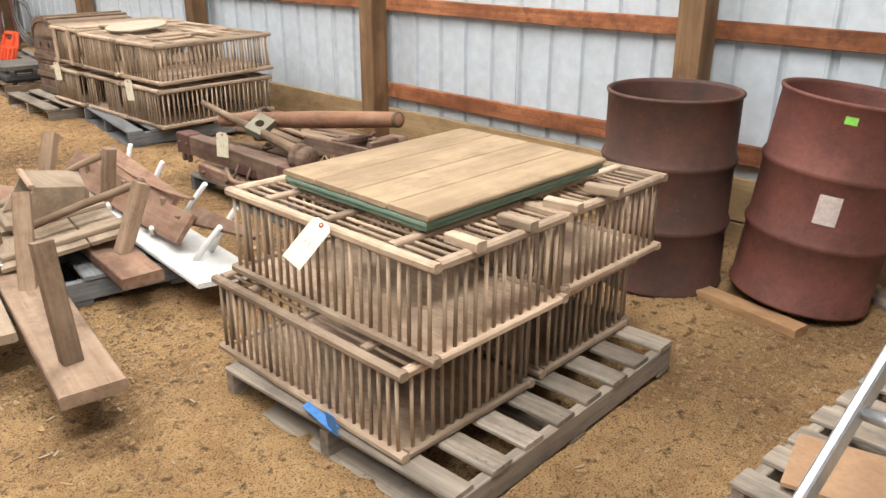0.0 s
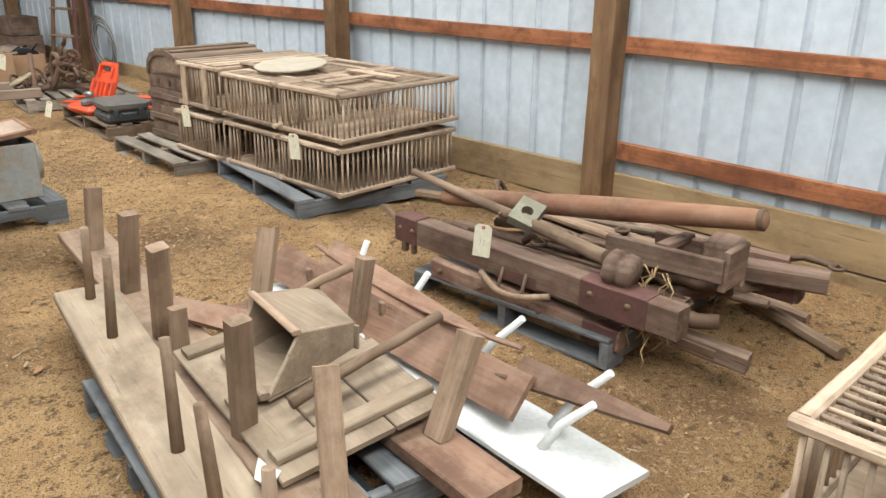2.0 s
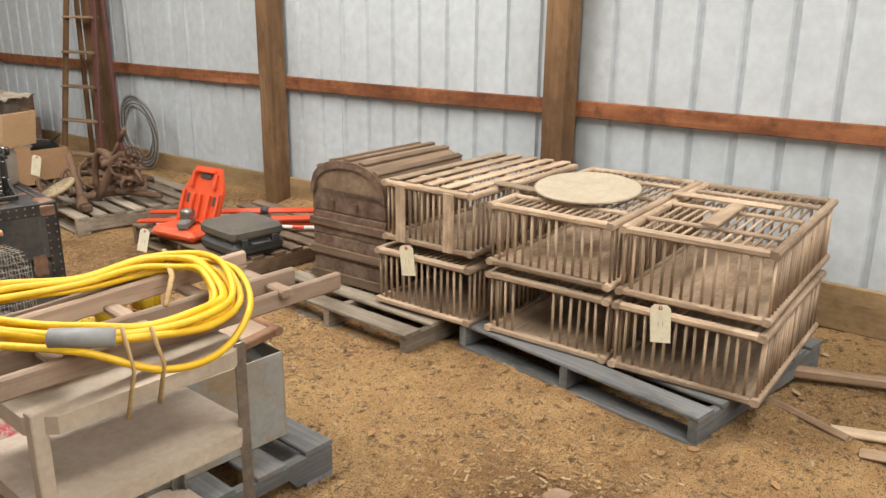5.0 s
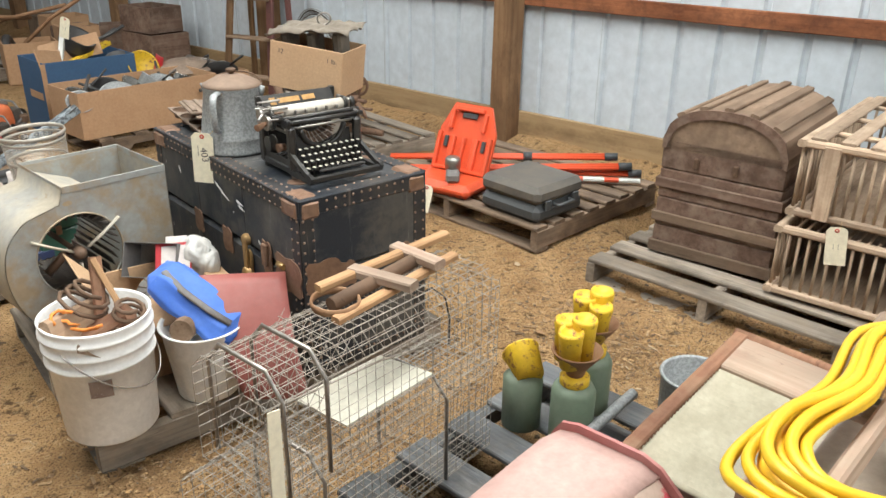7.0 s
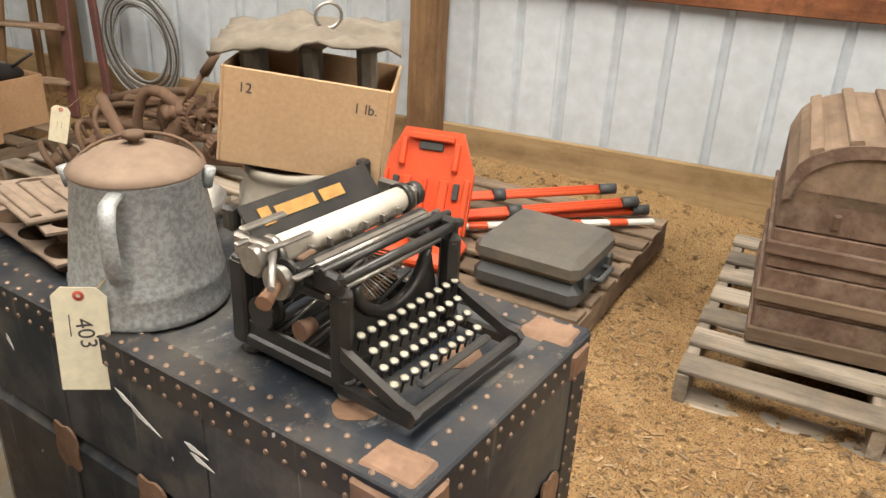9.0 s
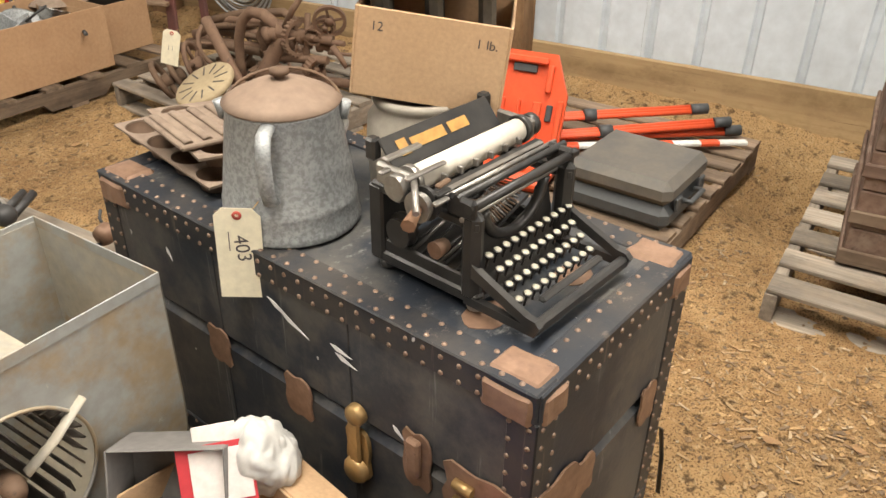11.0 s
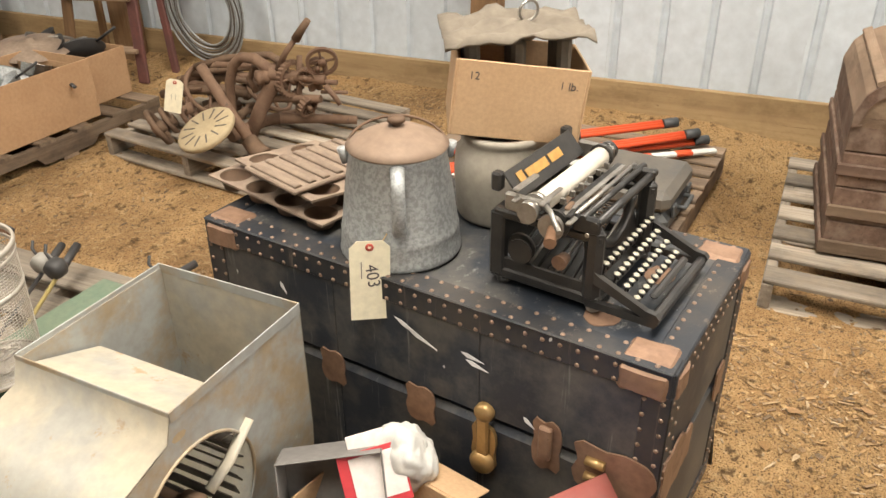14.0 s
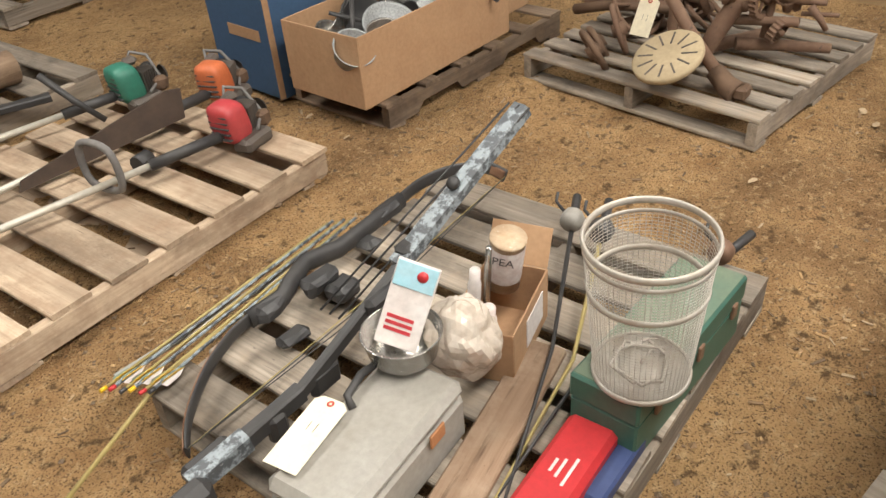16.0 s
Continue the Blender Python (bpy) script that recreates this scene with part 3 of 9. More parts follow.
def paper_tag(at, facing, roll=0.0, W=0.068, H=0.14, body="", label="blank-looking manila card lot tag on a string", lean=0.0, string=None):
    """A card tag hung from its top at a point, its face turned to a heading (degrees from -y)."""
    m = Matrix.Translation(at) @ Matrix.Rotation(radians(facing), 4, "Z") @ Matrix.Rotation(radians(lean), 4, "X") @ Matrix.Rotation(radians(roll), 4, "Y")
    t = thing("lot_tag", m, label, "tag", "lot tags")
    bm = bmesh.new()
    c = 0.014
    outline = [(-W / 2, -H), (W / 2, -H), (W / 2, -c), (W / 2 - c, 0), (-W / 2 + c, 0), (-W / 2, -c)]
    add_prism(bm, outline, 0.0012, Matrix.Rotation(radians(90), 4, "X"))
    part("card", bm, CARD_TAG, t)
    bm = bmesh.new()
    add_lathe(bm, [(0.0032, 0), (0.008, 0), (0.008, 0.0008), (0.0032, 0.0008)], 14, Matrix.Translation((0, -0.0013, -0.013)) @ Matrix.Rotation(radians(90), 4, "X"))
    part("eyelet", bm, TAG_RED, t, "red paper eyelet")
    face = Matrix.Rotation(radians(90), 4, "X")
    if body:
        text_part(body, 0.034, Matrix.Translation((0.004, -0.0016, -0.075)) @ face @ Matrix.Rotation(radians(-83), 4, "Z"), t, INK, "handwritten lot number")
        bm = bmesh.new()
        add_box(bm, -0.016, -0.0016, -0.062, 0.0016, 0.0004, 0.036)
        part("pen_line", bm, INK, t)
    else:
        for k in range(2):
            bm = bmesh.new()
            add_box(bm, -0.008 + 0.016 * k, -0.0016, -0.075, 0.0012, 0.0004, 0.022)
            part("pen_mark", bm, INK, t)
    if string is not None:
        bm = bmesh.new()
        a = Vector((0, -0.0008, -0.012))
        b = m.inverted() @ Vector(string)
        add_tube(bm, [a, (a + b) / 2 + Vector((0.004, -0.004, -0.006)), b], 0.0011, 5)
        part("string", bm, TWINE, t)
    return t


# leaning drum, the lumber under it
lean = Matrix.Translation((2.85, 1.70, -0.065)) @ Matrix.Rotation(radians(6.5), 4, Vector((0.88, 0.47, 0)))
drum2 = drum(lean @ Matrix.Rotation(radians(-50), 4, "Z"), "open leaning rusty red steel drum with label remains", RUST_RED)


def curved_patch(name, parent, R, a0, a1, z0, z1, material, label=""):
    bm = bmesh.new()
    n = 8
    rows = [[bm.verts.new((R * math.cos(a0 + (a1 - a0) * k / n), R * math.sin(a0 + (a1 - a0) * k / n), z)) for k in range(n + 1)] for z in (z0, z1)]
    for k in range(n):
        bm.faces.new((rows[0][k], rows[0][k + 1], rows[1][k + 1], rows[1][k]))
    return part(name, bm, material, parent, label)


curved_patch("paper_label", drum2, 0.2885, radians(241), radians(258), 0.40, 0.52, PAPER, "torn whitish paper label")
curved_patch("sticker", drum2, 0.2885, radians(242), radians(251), 0.80, 0.83, GREEN_STICKER, "small green sticker")
lumber = thing("lumber_piece", pose(2.56, 1.80, -0.112, 0, 0, 80), "orange-toned offcut of lumber under the drums", "lumber")
plank("stick", lumber, 0.52, 0.09, 0.04, pose(0, 0, 0.02), FRESH_WOOD)
for x, y, rz, L in ((3.0, 1.18, 65, 0.9), (3.05, 1.36, 55, 0.7)):
    s = thing("loose_plank", pose(x, y, -0.115, 0, 0, rz), "grey weathered plank lying on the dirt", "plank")
    plank("board", s, L, 0.09, 0.025, pose(0, 0, 0.0125), PALLET_GREY)

# pallet and ladder beside the start
pallet(1.86, 0.71, -4, 1.22, 1.02, 8, PALLET_GREY, "grey pallet beside an aluminium ladder", z=-0.118, board=0.1)
bm = bmesh.new()
add_prism(bm, [(-0.16, -0.22), (0.15, -0.24), (0.17, 0.2), (-0.12, 0.24)], 0.012)
solo("cardboard_scrap", bm, paint("brown cardboard scrap", (0.42, 0.26, 0.15), (0.34, 0.2, 0.11), 9, 0.85), pose(1.53, 0.97, 0.012, 2, 3, 20), "flattened brown cardboard scrap on the pallet", "cardboard")
ladder = thing("aluminium_ladder", pose(0, 0, 0), "bare aluminium ladder leaning against the steel wall", "ladder")
la, lb = Vector((0.534, 1.055, -0.11)), Vector((3.26, 0.735, 2.08))
side = Vector((-0.045, -0.38, 0.0))
for k in range(2):
    beam("rail", ladder, la + side * k, lb + side * k, 0.024, 0.065, ALU)
for k in range(1, 11):
    p = la.lerp(lb, (k - 0.35) / 11)
    bm = bmesh.new()
    add_tube(bm, [p - Vector((0, 0, 0.01)), p + side], 0.016, 12)
    part("rung", bm, ALU, ladder)

# leaves and chips near the drums are in the litter below; board on the crates
board = thing("plank_board", pose(1.32, 2.37, 0.622, 0, 0, 0), "tan planked board with green painted edges", "board")
for k in range(4):
    plank("plank", board, 0.86, 0.168, 0.016, pose(0, -0.255 + 0.17 * k, 0.052), BOARD_TAN)
for s, (L, W) in enumerate(((0.86, 0.66), (0.84, 0.64))):
    bm = bmesh.new()
    add_box(bm, 0, 0, 0.033 - 0.018 * s, L, W, 0.015, 0.003)
    part("green_layer", bm, GREEN_EDGE, board, "faded green painted layer")
for k in range(4):
    b = thing("wood_cleat", pose(0.93 + 0.22 * k, 1.93, 0.612, 0, 0, 90 + 4 * k), "short dusty wooden cleat on the crate's lid", "cleat")
    plank("cleat", b, 0.12, 0.04, 0.03, pose(0, 0, 0.015), CRATE_WOOD)
paper_tag((0.75, 2.31, 0.635), -60, 32, 0.07, 0.15, lean=-32, string=(0.78, 2.38, 0.62))
tape = thing("tape_loop", pose(0.68, 2.32, 0.03), "torn strip of blue tape on the pallet", "tape")
bm = bmesh.new()
add_prism(bm, [(-0.016, -0.10), (0.018, -0.10), (0.014, 0.05), (-0.016, 0.045)], 0.002, pose(0, 0, 0, 10, 0, 0))
add_prism(bm, [(-0.02, -0.02), (0.025, -0.02), (0.02, 0.06), (-0.02, 0.06)], 0.003, pose(-0.01, -0.1, -0.01, 80, 0, 90))
part("strip", bm, BLUE_TAPE, tape)

# ---- benches turned upside down on a grey pallet ----
pallet(0.62, 4.27, -9, 1.02, 1.05, 6, PALLET_BLUE, "grey pallet under upturned benches", board=0.12, z=-0.045)


def leg(parent, base, top, w, material=LEG_WOOD, t=None):
    return beam("leg", parent, base, top, w, t or w * 0.8, material, worn=0.006)


bench = thing("long_bench", pose(0, 0, 0), "long brown plank bench turned upside down", "bench")
beam("seat", bench, (0.715, 6.16, 0.145), (0.215, 2.80, 0.09), 0.20, 0.045, BENCH_BROWN)
for b, t in (((0.665, 5.86, 0.16), (0.70, 5.89, 0.43)), ((0.575, 5.31, 0.15), (0.587, 5.27, 0.48)), ((0.49, 4.86, 0.14), (0.462, 4.77, 0.51)), ((0.376, 4.15, 0.13), (0.365, 4.12, 0.505)),
             ((0.34, 3.68, 0.115), (0.43, 3.83, 0.46)), ((0.235, 3.01, 0.11), (0.235, 3.08, 0.51))):
    leg(bench, b, t, 0.065)
leg(bench, (0.475, 4.71, 0.13), (0.478, 4.71, 0.31), 0.055)
bench2 = thing("peg_bench", pose(0, 0, 0), "long beige bench with round pegs, upturned", "bench")
beam("seat", bench2, (0.428, 5.40, 0.165), (0.075, 3.36, 0.10), 0.215, 0.035, BENCH_BEIGE)
for b, t in (((0.412, 5.286, 0.17), (0.413, 5.25, 0.467)), ((0.343, 4.937, 0.165), (0.356, 4.926, 0.46)), ((0.20, 4.20, 0.15), (0.225, 4.26, 0.45)), ((0.165, 3.94, 0.145), (0.172, 3.99, 0.39)), ((0.098, 3.584, 0.13), (0.121, 3.61, 0.43))):
    bm = bmesh.new()
    add_tube(bm, [(-0.01, 0, 0), (0.16, 0.001, 0), ((Vector(t) - Vector(b)).length, 0, 0)], 0.019, 10, r_end=0.015)
    part("peg", bm, LEG_WOOD, bench2, m=between(b, t) @ Matrix.Translation((-(Vector(t) - Vector(b)).length / 2, 0, 0)))
bench3 = thing("short_bench", pose(0, 0, 0), "short heavy plank bench turned upside down", "bench")
beam("seat", bench3, (0.72, 3.50, 0.10), (0.80, 4.86, 0.16), 0.17, 0.05, RED_WOOD)
for b, t in (((0.76, 3.77, 0.13), (0.888, 3.77, 0.415)), ((0.80, 4.75, 0.15), (0.924, 4.836, 0.45))):
    leg(bench3, b, t, 0.07)
# feed box on a battened panel
panel = thing("battened_panel", pose(0.63, 4.22, 0.195, 3, -6, -8), "dusty battened board panel lying on benches", "panel")
for k in range(3):
    plank("board", panel, 0.78, 0.17, 0.018, Matrix.Translation((-0.185 + 0.175 * k, 0, 0.0)) @ Matrix.Rotation(radians(90), 4, "Z"), BENCH_BEIGE)
for y in (0.33, -0.02, -0.30):
    plank("batten", panel, 0.5, 0.06, 0.022, Matrix.Translation((0, y, 0.02)), BENCH_BEIGE)
feed = thing("feed_box", pose(0, 0, 0), "dusty open trapezoid wooden feed box", "box")
A, B, C, D = (0.655, 4.515, 0.370), (0.915, 4.53, 0.316), (0.812, 4.195, 0.328), (0.584, 4.160, 0.378)
E, F, G, H = (0.460, 4.152, 0.213), (0.815, 4.190, 0.222), (0.512, 4.462, 0.206), (0.918, 4.52, 0.213)
slab("top", feed, (A, D, C, B), 0.014, BENCH_LONG)
slab("near_side", feed, (D, E, F, C), 0.014, BENCH_LONG)
slab("far_side", feed, (A, B, H, G), 0.014, BENCH_LONG)
slab("back", feed, (C, F, H, B), 0.012, BENCH_LONG)
slab("bottom", feed, (E, G, H, F), -0.010, BENCH_LONG)
beam("lip", feed, Vector(A) + Vector((-0.012, 0, 0.004)), Vector(D) + Vector((-0.012, 0, 0.004)), 0.028, 0.016, BENCH_BROWN)
beam("sill", feed, Vector(E) + Vector((-0.01, 0, 0.012)), Vector(G) + Vector((-0.01, 0, 0.012)), 0.03, 0.022, BENCH_BEIGE)
beam("corner_strip", feed, Vector(C) + Vector((0.0, -0.008, -0.01)), Vector(F) + Vector((-0.012, -0.008, 0.006)), 0.012, 0.024, BENCH_BEIGE)
for a, b, r in (((1.011, 4.02, 0.345), (0.468, 4.05, 0.238), 0.019), ((1.01, 4.46, 0.385), (0.83, 4.545, 0.30), 0.018)):
    L = (Vector(b) - Vector(a)).length
    bm = bmesh.new()
    add_tube(bm, [(-L / 2, 0, 0), (-L / 5, 0.004, 0.003), (0, 0, 0.006), (L / 4, -0.003, 0.002), (L / 2, 0, 0)], r, 10, r_end=r * 0.86)
    solo("wooden_rod", bm, LEG_WOOD, between(a, b), "grey-brown round wooden rod across benches", "rod")

# white peg rack under the curved boards
rack = thing("peg_rack", pose(0, 0, 0), "white painted coat rack board with pegs", "coat rack")
beam("board", rack, (1.01, 3.33, 0.06), (1.07, 5.0, 0.135), 0.30, 0.022, WHITE_PAINT, roll=6)
for b, t in (((1.19, 4.70, 0.13), (1.262, 4.679, 0.36)), ((1.17, 4.40, 0.12), (1.26, 4.33, 0.33)), ((1.14, 4.0, 0.11), (1.23, 3.86, 0.32)), ((1.09, 3.62, 0.09), (1.15, 3.47, 0.31)), ((0.99, 3.58, 0.08), (1.06, 3.46, 0.25)), ((0.98, 3.95, 0.08), (0.96, 3.9, 0.16)), ((0.98, 4.4, 0.09), (0.96, 4.35, 0.17))):
    bm = bmesh.new()
    b, t = Vector(b), Vector(t)
    add_tube(bm, [b, b.lerp(t, 0.45) + Vector((0.015, 0.02, 0)), t], 0.016, 9, r_end=0.012)
    part("peg", bm, WHITE_PAINT, rack)
# curved sled boards leaning on the rack
sled = thing("sled_side", pose(0, 0, 0), "dusty reddish curved sled boards with iron strips", "sled")


def warped_board(name, parent, far, near, width, drop, material, bow=0.05, n=10, taper=0.0, label=""):
    """A long board whose face leans; its top edge bows."""
    far, near = Vector(far), Vector(near)
    bm = bmesh.new()
    d = (near - far).normalized()
    out = Vector(drop)
    nrm = d.cross(out).normalized() * 0.012
    rows = []
    for k in range(n + 1):
        u = k / n
        p = far.lerp(near, u) + Vector((0, 0, bow * 4 * u * (1 - u))) * -1
        wd = width * (1 - taper * u)
        rows.append([bm.verts.new(p + nrm), bm.verts.new(p + out * wd + nrm), bm.verts.new(p + out * wd - nrm), bm.verts.new(p - nrm)])
    for a, b in zip(rows, rows[1:]):
        for i in range(4):
            bm.faces.new((a[i], a[(i + 1) % 4], b[(i + 1) % 4], b[i]))
    bm.faces.new(rows[0][::-1])
    bm.faces.new(rows[-1])
    return part(name, bm, material, parent, label)


warped_board("board", sled, (1.12, 5.02, 0.30), (1.06, 3.67, 0.25), 0.15, (-0.62, 0.05, -0.75), RED_LONG, 0.02)
warped_board("board", sled, (1.235, 4.83, 0.33), (1.165, 3.98, 0.255), 0.13, (-0.72, 0, -0.66), RED_LONG, 0.0)
warped_board("board", sled, (1.13, 3.76, 0.255), (1.115, 3.25, 0.255), 0.10, (-0.75, 0, -0.6), RED_LONG, 0.0, taper=0.75)
warped_board("board", sled, (0.60, 4.98, 0.22), (0.76, 4.72, 0.20), 0.10, (-0.5, -0.5, -0.4), RED_LONG, 0.0, taper=-0.3)
for off, z in ((0.0, 0.0), (-0.065, -0.075)):
    pts = [Vector((1.184 + off, 4.90, 0.305 + z)).lerp(Vector((1.10 + off, 3.75, 0.30 + z)), k / 10) + Vector((0, 0, -0.045 * 4 * (k / 10) * (1 - k / 10))) for k in range(11)]
    bm = bmesh.new()
    add_tube(bm, pts, 0.012, 8, flat=0.7)
    part("strip", bm, RED_LONG if off == 0 else IRON, sled)
for y in (4.78, 4.35, 3.95):
    bm = bmesh.new()
    add_box(bm, 1.055, y, 0.235, 0.018, 0.026, 0.075, 0.004)
    part("cleat", bm, LEG_WOOD, sled)
leg(sled, (0.985, 4.42, 0.13), (1.035, 4.41, 0.425), 0.06)
# paper scrap on the bench
bm = bmesh.new()
add_prism(bm, [(-0.1, -0.03), (0.06, -0.045), (0.1, 0.03), (-0.05, 0.02)], 0.002)
solo("paper_scrap", bm, paint("cream paper", (0.78, 0.74, 0.64), (0.7, 0.65, 0.54), 12, 0.8), pose(0.30, 3.93, 0.165, 8, 12, 50), "curled cream paper scrap on a bench", "paper")

# ---- wagon parts ----
pallet(2.2, 4.36, 2, 1.02, 1.02, 6, PALLET_BLUE, "grey pallet under heaped wagon parts", board=0.12, z=-0.045)
pole_parts = thing("wagon_reach", pose(0, 0, 0), "faded red wagon beam with iron end plates", "wagon part", "wagon parts")
beam("beam", pole_parts, (1.735, 4.99, 0.245), (1.76, 3.58, 0.225), 0.085, 0.115, WAGON_WOOD)
for a, b in (((1.735, 4.995, 0.245), (1.737, 4.86, 0.244)), ((1.752, 3.98, 0.231), (1.76, 3.70, 0.227))):
    beam("iron_plate", pole_parts, a, b, 0.095, 0.123, IRON_RED)
for y in (4.96, 4.88, 3.92, 3.76):
    bm = bmesh.new()
    add_lathe(bm, [(0, 0.010), (0.010, 0.008), (0.013, 0)], 10, pose(1.688, y, 0.25, 0, -90, 0))
    part("bolt", bm, IRON, pole_parts)
bm = bmesh.new()
add_box(bm, 1.70, 4.94, 0.165, 0.03, 0.03, 0.05, 0.006)
part("lug", bm, IRON, pole_parts)
bm = bmesh.new()
add_box(bm, 1.70, 4.88, 0.165, 0.03, 0.02, 0.05, 0.006)
part("lug", bm, IRON, pole_parts)
for a, b, w, t, label in (((1.70, 4.74, 0.125), (1.775, 3.82, 0.065), 0.06, 0.085, "dusty wagon bar with a red end"), ((1.86, 4.55, 0.14), (1.98, 3.42, 0.05), 0.06, 0.075, "wooden wagon bar with an iron strap"),
                          ((1.95, 4.75, 0.18), (2.02, 3.70, 0.16), 0.06, 0.08, "dark wagon timber in a heap"), ((2.05, 5.05, 0.17), (2.28, 3.50, 0.165), 0.045, 0.03, "pale loose stick on wagon timbers"),
                          ((2.20, 5.1, 0.11), (2.33, 3.75, 0.12), 0.07, 0.06, "grey-brown timber in the wagon heap"), ((2.34, 4.9, 0.20), (2.46, 3.45, 0.17), 0.08, 0.07, "dark weathered wagon beam in the heap"), ((2.5, 4.8, 0.13), (2.62, 3.5, 0.11), 0.09, 0.07, "dusty wagon plank beside the wall"), ((2.16, 4.3, 0.235), (2.44, 3.35, 0.255), 0.10, 0.075, "broad wagon bolster with a worn end"), ((2.02, 4.5, 0.27), (2.26, 3.7, 0.245), 0.045, 0.04, "thin dark crossbar in the heap"), ((2.40, 4.6, 0.27), (2.56, 3.55, 0.25), 0.05, 0.05, "brown rounded wagon stick in the heap"), ((2.1, 5.25, 0.05), (2.45, 4.4, 0.17), 0.07, 0.03, "pale split board on the heap"), ((1.95, 3.9, 0.17), (2.5, 3.55, 0.19), 0.06, 0.06, "short wagon cross timber in the heap"), ((1.88, 4.9, 0.20), (1.9, 4.0, 0.21), 0.05, 0.06, "dusty wagon crossbar in the heap")):
    o = thing("wagon_bar", pose(0, 0, 0), label, "wagon part", "wagon parts")
    beam("bar", o, a, b, w, t, WAGON_WOOD, worn=0.01)
    if "red" in label:
        beam("painted_end", o, Vector(b).lerp(Vector(a), 0.17), Vector(b).lerp(Vector(a), 0.01), w + 0.003, t + 0.003, IRON_RED, label="red painted bar end")
        for k in (0.06, 0.3, 0.62, 0.95):
            p = Vector(a).lerp(Vector(b), k)
            bm = bmesh.new()
            add_lathe(bm, [(0, 0.016), (0.008, 0.015), (0.013, 0)], 8, Matrix.Translation(p + Vector((-0.03, 0, 0))) @ pose(0, 0, 0, 0, -90, 0))
            part("bolt", bm, IRON, o)
    if "strap" in label:
        beam("strap", o, Vector(b).lerp(Vector(a), 0.24), Vector(b).lerp(Vector(a), 0.10), w + 0.012, t * 0.5, IRON)
pole = thing("wagon_pole", pose(0, 0, 0), "smooth reddish-brown round wagon tongue pole", "pole", "wagon parts")
a, b = Vector((1.99, 4.98, 0.335)), Vector((2.14, 3.50, 0.535))
L = (b - a).length
bm = bmesh.new()
ring = [(-L / 2, 0.030), (-L / 2 + 0.02, 0.042), (-0.2, 0.046), (0.15, 0.049), (L / 2 - 0.06, 0.041), (L / 2 - 0.012, 0.036), (L / 2, 0.026)]
add_lathe(bm, [(0, -L / 2)] + [(r, x) for x, r in ring] + [(0, L / 2)], 20, Matrix.Rotation(radians(90), 4, "Y"))
part("shaft", bm, POLE_WOOD, pole, m=between(a, b))
bm = bmesh.new()
add_lathe(bm, [(0.037, L / 2 - 0.03), (0.041, L / 2 - 0.028), (0.040, L / 2 - 0.008), (0.034, L / 2 - 0.006)], 18, Matrix.Rotation(radians(90), 4, "Y"))
part("ferrule", bm, IRON, pole, m=between(a, b))
axle = thing("wheel_hub_rod", pose(0, 0, 0), "wooden rod with an iron nut block and slotted hub", "wagon part", "wagon parts")
a, b = Vector((2.01, 5.22, 0.405)), Vector((1.81, 3.90, 0.35))
bm = bmesh.new()
L = (b - a).length
add_tube(bm, [(-L / 2, 0, 0), (0, 0, 0), (L / 2 - 0.05, 0, 0)], 0.018, 10, r_end=0.03)
part("rod", bm, LEG_WOOD, axle, m=between(a, b))
bm = bmesh.new()
add_lathe(bm, [(0, -0.06), (0.055, -0.06), (0.068, -0.045), (0.070, -0.012), (0.062, -0.010), (0.062, 0.010), (0.070, 0.012), (0.068, 0.045), (0.05, 0.06), (0, 0.06)], 14, Matrix.Rotation(radians(80), 4, "Y"))
part("hub", bm, WAGON_WOOD, axle, "slotted wooden hub", Matrix.Translation((1.79, 3.86, 0.335)) @ Matrix.Rotation(radians(100), 4, "Z"))
bm = bmesh.new()
n = 16
outer = [(-0.07, -0.055), (0.07, -0.055), (0.07, 0.055), (-0.07, 0.055)]
ringv = [(0.026 * math.cos(2 * math.pi * k / n + math.pi / 4), 0.026 * math.sin(2 * math.pi * k / n + math.pi / 4)) for k in range(n)]
for z in (0.0,):
    top = [bm.verts.new((x, y, 0.022)) for x, y in outer]
    bot = [bm.verts.new((x, y, -0.022)) for x, y in outer]
    rt = [bm.verts.new((x, y, 0.022)) for x, y in ringv]
    rb = [bm.verts.new((x, y, -0.022)) for x, y in ringv]
    corner = [2, 3, 0, 1]
    for k in range(n):
        q = (k + 1) % n
        c0, c1 = corner[(k * 4) // n], corner[(q * 4) // n]
        for vv, rr in ((top, rt), (bot, rb)):
            if c0 == c1:
                bm.faces.new((rr[k], rr[q], vv[c0]))
            else:
                bm.faces.new((rr[k], rr[q], vv[c1], vv[c0]))
        bm.faces.new((rt[k], rb[k], rb[q], rt[q]))
    for k in range(4):
        q = (k + 1) % 4
        bm.faces.new((top[k], top[q], bot[q], bot[k]))
part("nut_block", bm, paint("grey-green iron", (0.26, 0.25, 0.18), (0.2, 0.17, 0.12), 12, 0.7, 0.2), axle, "grey-green drilled nut block", Matrix.Translation((1.895, 4.40, 0.40)) @ pose(0, 0, 0, 20, -25, 10))
loop = thing("wagon_hoop", pose(0, 0, 0), "half-oval wooden wagon hoop with red iron", "wagon part", "wagon parts")
pts = [(1.70 - 0.055 * math.sin(math.pi * k / 10), 4.47 - 0.36 * k / 10, 0.175 - 0.03 * math.sin(math.pi * k / 10)) for k in range(11)]
bm = bmesh.new()
add_tube(bm, pts, 0.014, 8)
part("hoop", bm, LEG_WOOD, loop)
bm = bmesh.new()
add_box(bm, 1.715, 4.29, 0.20, 0.02, 0.22, 0.06, 0.006)
part("iron_plate", bm, IRON_RED, loop)
